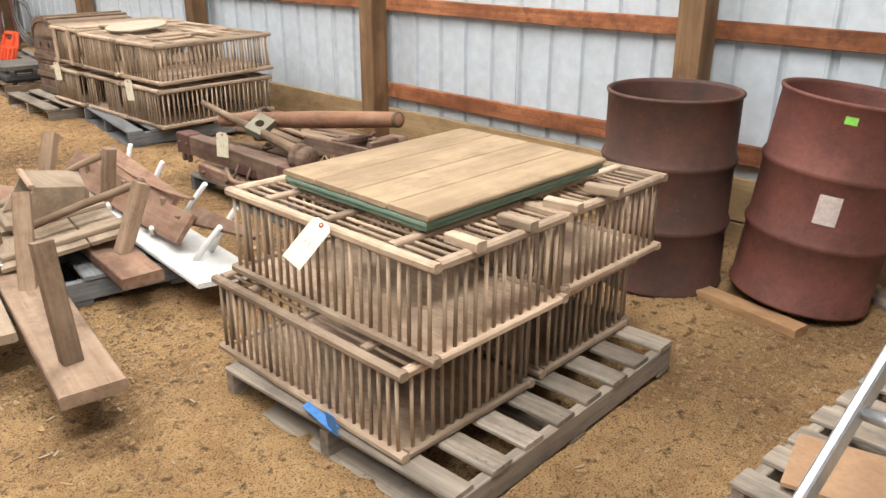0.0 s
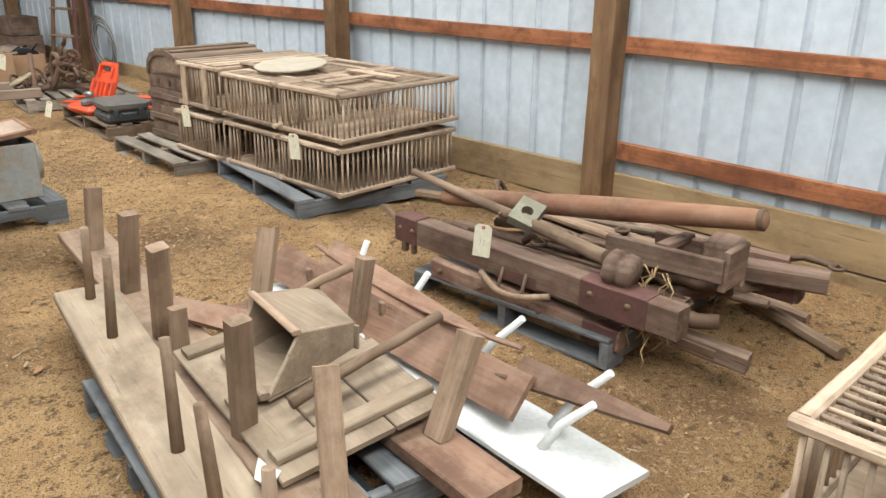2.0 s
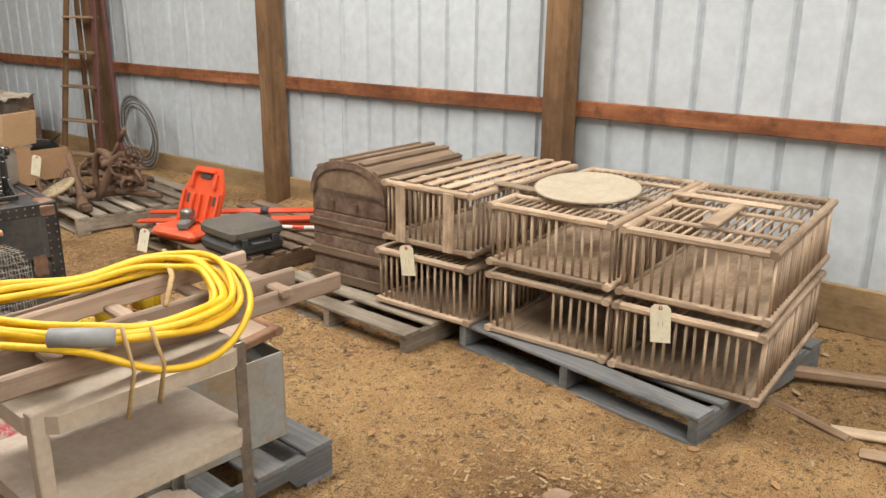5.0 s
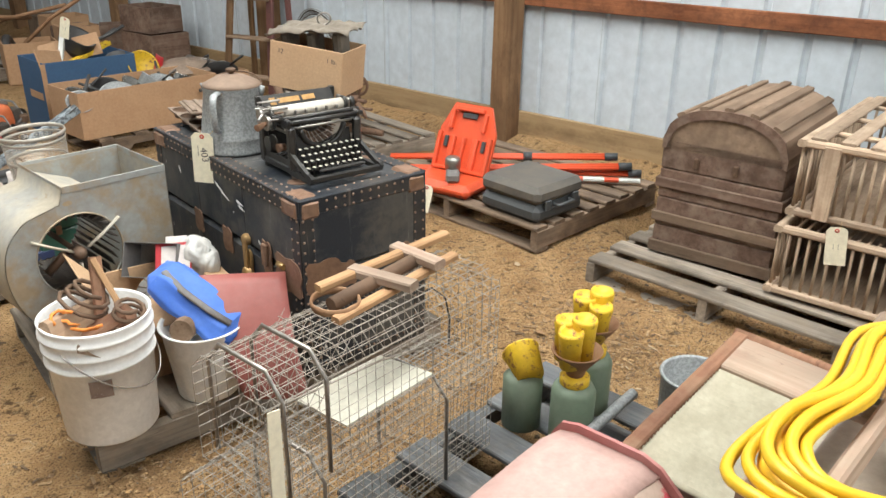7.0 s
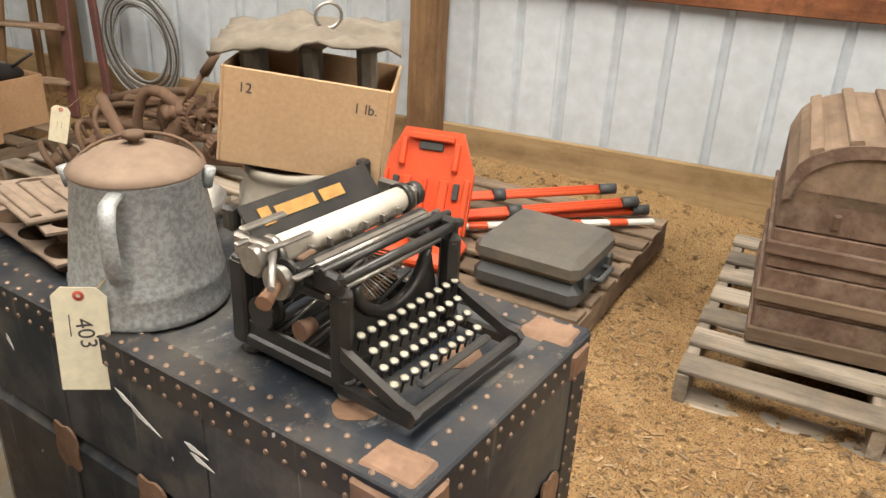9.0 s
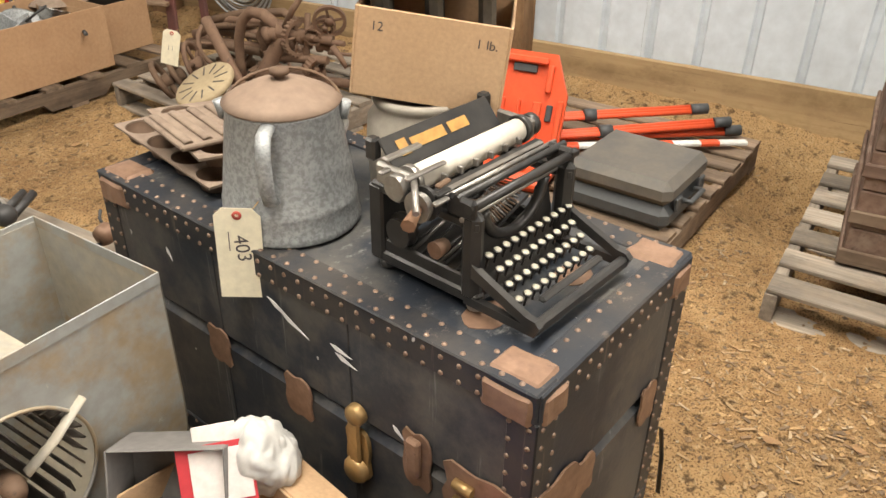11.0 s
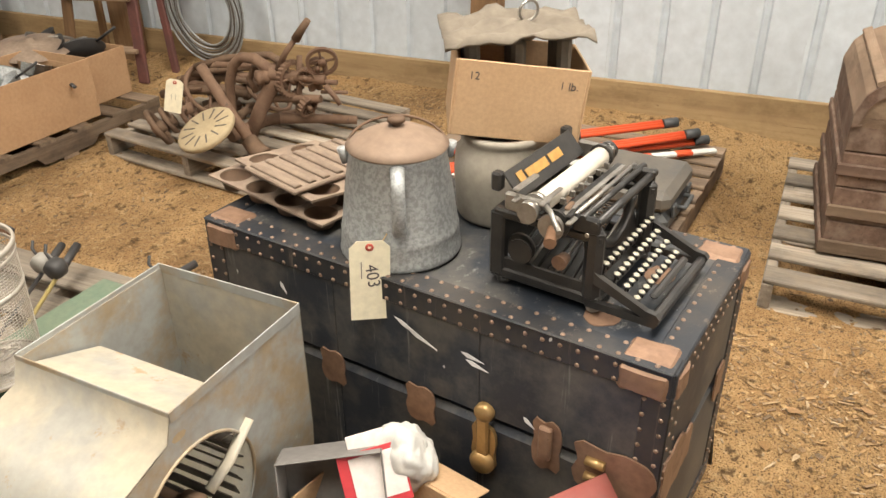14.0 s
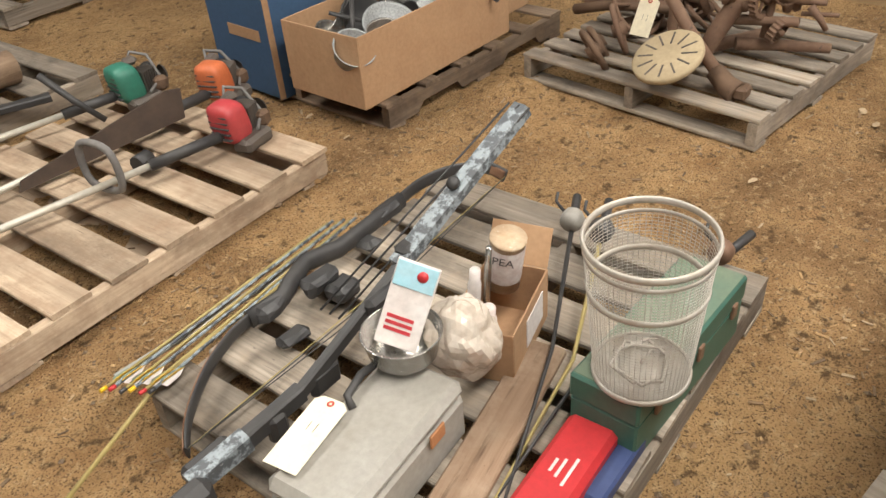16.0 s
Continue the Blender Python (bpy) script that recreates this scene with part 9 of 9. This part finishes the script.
def gear_wheel(parent, at, axis, r, w, teeth, name="gear_wheel", spokes=5):
    """A toothed or smooth wheel round an axis, with hub and spokes."""
    m = Matrix.Translation(at) @ Vector((0, 0, 1)).rotation_difference(Vector(axis)).to_matrix().to_4x4()
    bm = bmesh.new()
    n = max(28, teeth * 4)
    out = [(r * (1 + (0.05 if teeth and k % 4 < 2 else -0.03 if teeth else 0)), 2 * math.pi * k / n) for k in range(n)]
    rows = [[bm.verts.new(m @ Vector((q * f * math.cos(a), q * f * math.sin(a), z))) for q, a in out] for f, z in ((1, -w), (1, w), (0.80, w), (0.80, -w))]
    for i in range(4):
        A, B = rows[i], rows[(i + 1) % 4]
        for k in range(n):
            bm.faces.new((A[k], A[(k + 1) % n], B[(k + 1) % n], B[k]))
    wheel = part(name, bm, RUST_BROWN, parent)
    bm = bmesh.new()
    add_lathe(bm, [(0, -w * 1.8), (r * 0.24, -w * 1.8), (r * 0.27, 0), (r * 0.24, w * 1.8), (0, w * 1.8)], 12, m)
    for k in range(spokes):
        a = 2 * math.pi * k / spokes + 0.4
        add_tube(bm, [m @ Vector((0.15 * r * math.cos(a), 0.15 * r * math.sin(a), 0)), m @ Vector((0.84 * r * math.cos(a), 0.84 * r * math.sin(a), 0))], max(0.006, r * 0.08), 6)
    part("spoke_web", bm, RUST_BROWN, wheel)


def casting(name, pts, r0, r1=None, material=None, flat=1.0):
    bm = bmesh.new()
    add_tube(bm, pts, r0, 12, r_end=r1 or r0, flat=flat)
    return part(name, bm, material or RUST_BROWN, drill)


casting("curved_arm", [(2.29, 10.775, 0.15), (2.29, 10.785, 0.24), (2.29, 10.778, 0.34), (2.29, 10.745, 0.43), (2.29, 10.69, 0.475), (2.29, 10.62, 0.475), (2.29, 10.56, 0.445), (2.29, 10.53, 0.40)], 0.021, 0.028)
casting("frame_leg", [(2.29, 10.50, 0.44), (2.28, 10.54, 0.35), (2.24, 10.59, 0.24), (2.20, 10.62, 0.145)], 0.040, 0.034, flat=0.7)
casting("frame_head", [(2.27, 10.60, 0.40), (2.28, 10.52, 0.41), (2.31, 10.40, 0.41), (2.34, 10.28, 0.40)], 0.030, 0.022)
casting("spindle", [(2.26, 10.60, 0.30), (2.30, 10.50, 0.30), (2.32, 10.30, 0.315)], 0.022, 0.018)
casting("lower_shaft", [(2.30, 10.52, 0.20), (2.38, 10.38, 0.19), (2.46, 10.20, 0.18)], 0.026, 0.020)
casting("feed_screw", [(2.31, 10.42, 0.24), (2.32, 10.41, 0.36), (2.33, 10.40, 0.50)], 0.016, 0.013)
casting("crank_arm", [(2.28, 10.49, 0.44), (2.28, 10.44, 0.52), (2.29, 10.38, 0.595)], 0.015, 0.012)
casting("crank_grip", [(2.29, 10.385, 0.585), (2.29, 10.35, 0.63), (2.29, 10.313, 0.675)], 0.021, 0.015, IRON)
casting("lever", [(2.32, 10.27, 0.38), (2.32, 10.23, 0.34), (2.32, 10.20, 0.30)], 0.016, 0.010)
casting("stub_handle", [(2.33, 10.32, 0.39), (2.34, 10.22, 0.395)], 0.014, 0.012)
casting("stub_handle", [(2.33, 10.30, 0.345), (2.34, 10.17, 0.355)], 0.009, 0.008)
casting("inner_hook", [(2.33, 10.66, 0.30), (2.33, 10.69, 0.36), (2.33, 10.66, 0.42), (2.33, 10.60, 0.40)], 0.017, 0.013)
casting("bed_bar", [(2.10, 10.66, 0.16), (2.30, 10.62, 0.17), (2.52, 10.48, 0.17)], 0.030, 0.026)
gear_wheel(drill, (2.30, 10.435, 0.40), (0.25, 1, 0.05), 0.082, 0.014, 26)
gear_wheel(drill, (2.31, 10.37, 0.275), (0.2, 0.9, 0.4), 0.052, 0.016, 18)
gear_wheel(drill, (2.31, 10.36, 0.415), (1, 0.3, 0.2), 0.040, 0.016, 14)
gear_wheel(drill, (2.33, 10.285, 0.485), (0.9, 0.6, 0.35), 0.072, 0.009, 0, "hand_wheel", 4)
gear_wheel(drill, (2.33, 10.31, 0.46), (0.9, 0.6, 0.35), 0.045, 0.014, 0, "hand_wheel", 4)
for k in range(4):
    bm = bmesh.new()
    add_lathe(bm, [(0, -0.03), (0.034, -0.03), (0.036, -0.01), (0.026, 0.0), (0.036, 0.012), (0.03, 0.03), (0, 0.03)], 14, pose(2.27 + 0.03 * k, 10.56 - 0.07 * k, 0.40 - 0.03 * (k % 2), 80, 15 * k, 20))
    part("collar", bm, RUST_BROWN, drill)
# heap of bent bars and hoops behind the drill
for k in range(7):
    y0, z0 = 11.30 - 0.04 * k, 0.19 + 0.028 * k
    bm = bmesh.new()
    add_tube(bm, [(2.40 + 0.03 * (k % 3), y0, z0), (2.38 + 0.03 * (k % 4), y0 - 0.17, z0 + 0.05), (2.40 + 0.02 * k, y0 - 0.36, z0 + 0.065 - 0.02 * (k % 2)), (2.45 + 0.03 * (k % 2), y0 - 0.50, z0 + 0.05)], rng.uniform(0.014, 0.026), 9)
    solo("bent_iron_bar", bm, RUST_BROWN if k % 2 else IRON, pose(0, 0, 0), "bent rusty iron bar in a heap", "iron part", "bent bars")
for x, y, z, r, rx, rz in ((2.20, 10.98, 0.215, 0.10, 70, 30), (2.42, 11.0, 0.25, 0.13, 55, -20), (2.55, 10.75, 0.22, 0.12, 40, 10)):
    ring_wheel(pose(x, y, z, rx, 0, rz), r, "rusty spoked machine wheel in a heap", 5, 0.012, RUST_BROWN)
pipe = thing("iron_pipe", pose(0, 0, 0), "straight rusty pipe with a flanged foot, leaning", "pipe")
bm = bmesh.new()
add_tube(bm, [(1.995, 10.44, 0.16), (2.05, 10.61, 0.31), (2.10, 10.77, 0.475)], 0.024, 12)
part("barrel", bm, RUST_BROWN, pipe)
bm = bmesh.new()
add_tube(bm, [(1.975, 10.385, 0.145), (1.99, 10.43, 0.16), (2.01, 10.49, 0.20)], 0.046, 12, r_end=0.036)
part("flange", bm, IRON, pipe)
bm = bmesh.new()
add_box(bm, 1.985, 10.37, 0.152, 0.07, 0.05, 0.05, 0.010)
part("foot_block", bm, IRON, pipe)
seat = thing("machine_seat", pose(1.93, 10.64, 0.245, -14, -24, 10), "tan round slotted iron machine table", "machine part")
bm = bmesh.new()
add_lathe(bm, [(0, 0), (0.13, 0), (0.135, 0.006), (0.135, 0.022), (0.128, 0.028), (0, 0.028)], 36)
part("disc", bm, paint("tan dusty iron", (0.44, 0.35, 0.22), (0.36, 0.28, 0.17), 9, 0.7), seat)
# thin dark strips on the uncut disc give the shade of its slots
for k in range(12):
    a = 2 * math.pi * k / 12
    bm = bmesh.new()
    add_box(bm, 0.085, 0, 0.0285, 0.06, 0.007, 0.002)
    part("slot", bm, STEEL_DARK, seat, m=Matrix.Rotation(a, 4, "Z"))
for x, y, z, r in ((2.02, 11.0, 0.18, 0.09), (2.15, 11.05, 0.16, 0.07)):
    ring_wheel(pose(x, y, z, 60, 10, 40), r, "rusty iron ring on the pallet", 0, 0.014, name="iron_ring")
for k in range(9):
    a = Vector((2.05 + rng.uniform(0, 0.6), 10.78 + rng.uniform(0, 0.25), GZ + 0.015))
    b = a + Vector((rng.uniform(-0.25, 0.25), rng.uniform(-0.15, 0.12), rng.uniform(-0.01, 0.04)))
    b.z = max(b.z, GZ + 0.02)
    bm = bmesh.new()
    add_tube(bm, [a, a.lerp(b, 0.5) + Vector((0, 0, 0.02)), b], rng.uniform(0.014, 0.03), 8)
    solo("rusty_casting", bm, IRON, pose(0, 0, 0), "rusty iron casting on a pallet", "iron part", "iron castings")
paper_tag((1.84, 10.69, 0.50), -62, 14, 0.07, 0.145, string=(2.02, 10.80, 0.48))

# ---- at the wall: step ladder, wire coil, boxes, cart wheels ----
OLD_RED = paint("dull dark red paint", (0.16, 0.06, 0.05), (0.11, 0.05, 0.045), 10, 0.6)
step = thing("step_ladder", pose(0, 0, 0), "old wooden step ladder against the wall", "ladder")
fl, fr = (2.86, 12.42, 0.0), (2.98, 11.98, 0.0)
tl, tr = (3.10, 12.36, 1.95), (3.16, 12.06, 1.95)
beam("front_rail", step, fl, tl, 0.025, 0.075, POST_WOOD)
beam("front_rail", step, fr, tr, 0.025, 0.075, OLD_RED)
beam("rear_rail", step, (3.14, 12.40, 0.0), (3.14, 12.36, 1.95), 0.03, 0.05, POST_WOOD)
beam("rear_rail", step, (3.14, 11.86, 0.0), (3.18, 12.02, 1.95), 0.03, 0.05, OLD_RED)
for k in range(6):
    u = 0.10 + 0.155 * k
    beam("step", step, Vector(fl).lerp(Vector(tl), u), Vector(fr).lerp(Vector(tr), u), 0.10, 0.022, LEG_WOOD)
coil = thing("wire_coil", pose(3.17, 11.60, 0.43, 0, 84, 4), "grey coil of fence wire hung against the wall", "wire coil")
for k in range(9):
    r = 0.17 + 0.012 * k
    bm = bmesh.new()
    add_tube(bm, [(r * math.cos(a) * 1.25, r * math.sin(a), 0.010 * math.sin(3 * a + k)) for a in (2 * math.pi * j / 36 for j in range(36))], 0.006, 6, closed=True)
    part("turn", bm, STEEL_DARK if k % 2 else ENAMEL, coil)
for k, (x, y, z, sx, sy, sz, lab) in enumerate(((2.92, 13.55, 0.0, 0.38, 0.50, 0.42, "dark brown wooden box under another"), (2.92, 13.58, 0.425, 0.34, 0.44, 0.22, "dark brown open wooden box on top"))):
    o = open_box("wooden_box", pose(x, y, z, 0, 0, 4 * k), sx, sy, sz, OLD_TRUNK, lab, "box", 0.016)
for x, y, r, lab in ((1.98, 14.35, 0.20, "small rubber-tyred wheel with rusty rim"), (1.7, 15.1, 0.24, "larger rusty cart wheel with rubber tyre")):
    w2 = ring_wheel(pose(x, y, r + 0.01, 80, 0, 60), r * 0.82, lab, 5, r * 0.18, BOW_BLACK, "tyred_wheel")
    bm = bmesh.new()
    add_lathe(bm, [(0, -0.02), (r * 0.6, -0.02), (r * 0.62, 0), (r * 0.6, 0.02), (0, 0.02)], 24)
    part("rim_disc", bm, RUST_TAN, w2)
for a, b, r in (((1.98, 14.35, 0.22), (2.6, 14.0, 0.75), 0.018), ((1.7, 15.1, 0.26), (2.5, 14.3, 0.62), 0.018), ((2.3, 14.6, 0.5), (1.6, 14.7, 0.45), 0.02)):
    bm = bmesh.new()
    add_tube(bm, [a, Vector(a).lerp(Vector(b), 0.5) + Vector((0, 0, 0.05)), b], r, 8)
    solo("cart_shaft", bm, RUST_TAN, pose(0, 0, 0), "rusty bar of an old cart", "bar", "cart bars")
for k in range(10):
    x, y = 1.9 + rng.uniform(0, 1.2), 14.2 + rng.uniform(0, 3.0)
    s = rng.uniform(0.22, 0.45)
    o = open_box("stored_box", pose(x, y, 0.0, 0, 0, rng.uniform(-30, 30)), s, s * 0.8, rng.uniform(0.2, 0.5), rng.choice((OLD_TRUNK, CARDBOARD_DARK, PALLET_BROWN)), "brown box stored at the far end", "box", 0.01)
for k in range(4):
    pallet(0.4 + 1.3 * (k % 2), 14.8 + 1.4 * (k // 2), 3 * k, 1.1, 1.0, 6, PALLET_GREY, "grey pallet at the barn's far end", z=0.0, board=0.12)


# ---- litter on the floor ----
def litter(name, shades, rough=0.9):
    """Loose bits, each of its own shade."""
    m, nodes, links, bsdf = new_material(name)
    geo = nodes.new("ShaderNodeNewGeometry")
    r = nodes.new("ShaderNodeValToRGB")
    r.color_ramp.interpolation = "CONSTANT"
    while len(r.color_ramp.elements) < len(shades):
        r.color_ramp.elements.new(0.5)
    for k, c in enumerate(shades):
        r.color_ramp.elements[k].position = k / len(shades)
        r.color_ramp.elements[k].color = (*c, 1)
    links.new(geo.outputs["Random Per Island"], r.inputs[0])
    grain = mix_colors(m.node_tree, ramp(m.node_tree, noise_node(m.node_tree, 240, 3), 0.4, 0.9), r.outputs[0], (0.16, 0.10, 0.05))
    links.new(grain, bsdf.inputs["Base Color"])
    bsdf.inputs["Roughness"].default_value = rough
    return m


STRAW = litter("straw and chips", ((0.36, 0.24, 0.13), (0.42, 0.31, 0.19), (0.20, 0.125, 0.07), (0.31, 0.20, 0.10), (0.13, 0.085, 0.05), (0.36, 0.22, 0.10), (0.24, 0.15, 0.08)))
CLOD = litter("dirt clods", ((0.40, 0.24, 0.10), (0.30, 0.17, 0.07), (0.22, 0.135, 0.07), (0.47, 0.30, 0.14), (0.16, 0.11, 0.07)))
LEAF = litter("dry leaves", ((0.28, 0.16, 0.075), (0.38, 0.26, 0.14), (0.34, 0.19, 0.085), (0.42, 0.31, 0.19)))
rng = random.Random(2)


def density(x, y):
    """Where the litter lies thick: beside the trunk and in front of the crates."""
    wide = max(0.0, noise.noise(Vector((x * 1.1, y * 1.1, 4)))) + 0.8 * max(0.0, noise.noise(Vector((x * 3.1, y * 3.1, 9))))
    d = (0.10 + 0.5 * wide) if y < 2.8 else (0.35 + 2.2 * wide) if y < 9.0 else (0.2 + 1.0 * wide)
    d += (0.6 + 2.2 * wide) * math.exp(-((x - 1.25) / 0.42) ** 2 - ((y - 8.2) / 0.7) ** 2)
    d += 1.2 * math.exp(-((x - 1.1) / 0.5) ** 2 - ((y - 6.0) / 0.9) ** 2)
    d += 0.5 * math.exp(-((x - 2.9) / 0.5) ** 2 - ((y - 3.2) / 0.9) ** 2)
    d += 0.5 * math.exp(-((x - 0.2) / 0.35) ** 2 - ((y - 11.2) / 0.3) ** 2)
    return d


def scatter(name, count, material, label, maker):
    bm = bmesh.new()
    n = 0
    while n < count:
        x, y = rng.uniform(-1.0, 3.2), rng.uniform(0.5, 13.4)
        if rng.random() * 4.5 > density(x, y):
            continue
        maker(bm, x, y, floor_z(x, y) + roughness_z(x, y))
        n += 1
    me = mesh_of(name, bm, material)
    tagged(new(name, me), label, "litter", kind="stuff")


def chip(bm, x, y, z):
    big = rng.random() ** 4
    L, W = 0.003 + 0.016 * big + rng.uniform(0, 0.005), rng.uniform(0.0012, 0.0035) + 0.003 * big
    a = rng.uniform(0, 6.3)
    d, e = Vector((math.cos(a), math.sin(a), rng.uniform(-0.2, 0.2))), Vector((-math.sin(a), math.cos(a), rng.uniform(-0.3, 0.3)))
    c = Vector((x, y, z + 0.003))
    v = [bm.verts.new(c + d * L * s + e * W * t) for s, t in ((-1, -1), (1, -0.6), (0.8, 1), (-0.9, 0.7))]
    w = [bm.verts.new(q.co + Vector((0, 0, 0.002))) for q in v]
    bm.faces.new(w)
    for k in range(4):
        bm.faces.new((v[k], v[(k + 1) % 4], w[(k + 1) % 4], w[k]))


def clod(bm, x, y, z):
    r = (0.0018 + 0.009 * rng.random() ** 3) * (2.0 if rng.random() < 0.012 else 1)
    c = Vector((x, y, z + r * 0.3))
    p = [Vector(q) * r * rng.uniform(0.6, 1.35) for q in ((1, 0, 0), (-1, 0, 0), (0, 1, 0), (0, -1, 0), (0, 0, 0.6), (0, 0, -0.6))]
    v = [bm.verts.new(c + q) for q in p]
    for i, j, k in ((0, 2, 4), (2, 1, 4), (1, 3, 4), (3, 0, 4), (2, 0, 5), (1, 2, 5), (3, 1, 5), (0, 3, 5)):
        bm.faces.new((v[i], v[j], v[k]))


def straw(bm, x, y, z):
    L, a = rng.uniform(0.02, 0.08), rng.uniform(0, 6.3)
    d = Vector((math.cos(a), math.sin(a), 0))
    n = Vector((-d.y, d.x, 0))
    c = Vector((x, y, z + 0.006))
    add_tube(bm, [c - d * L / 2, c + n * L * rng.uniform(-0.15, 0.15) + Vector((0, 0, 0.004)), c + d * L / 2], 0.0012, 3, smooth=False)


def leaf(bm, x, y, z):
    s, a = 0.008 + 0.022 * rng.random() ** 2, rng.uniform(0, 6.3)
    c = Vector((x, y, z + 0.006))
    pts = [(1, 0), (0.4, 0.5), (-0.5, 0.45), (-1, 0), (-0.4, -0.5), (0.5, -0.4)]
    v = [bm.verts.new(c + Vector((s * (px * math.cos(a) - py * math.sin(a)), s * (px * math.sin(a) + py * math.cos(a)), rng.uniform(0, 0.012)))) for px, py in pts]
    bm.faces.new(v)


scatter("wood_chips", 15000, STRAW, "pale wood chips and straw bits on the dirt", chip)
scatter("dirt_clods", 36000, CLOD, "small clods and pebbles of brown dirt", clod)
scatter("straws", 1500, STRAW, "loose pale straws on the dirt floor", straw)
scatter("dry_leaves", 240, LEAF, "dry brown leaves and paper bits on the dirt", leaf)
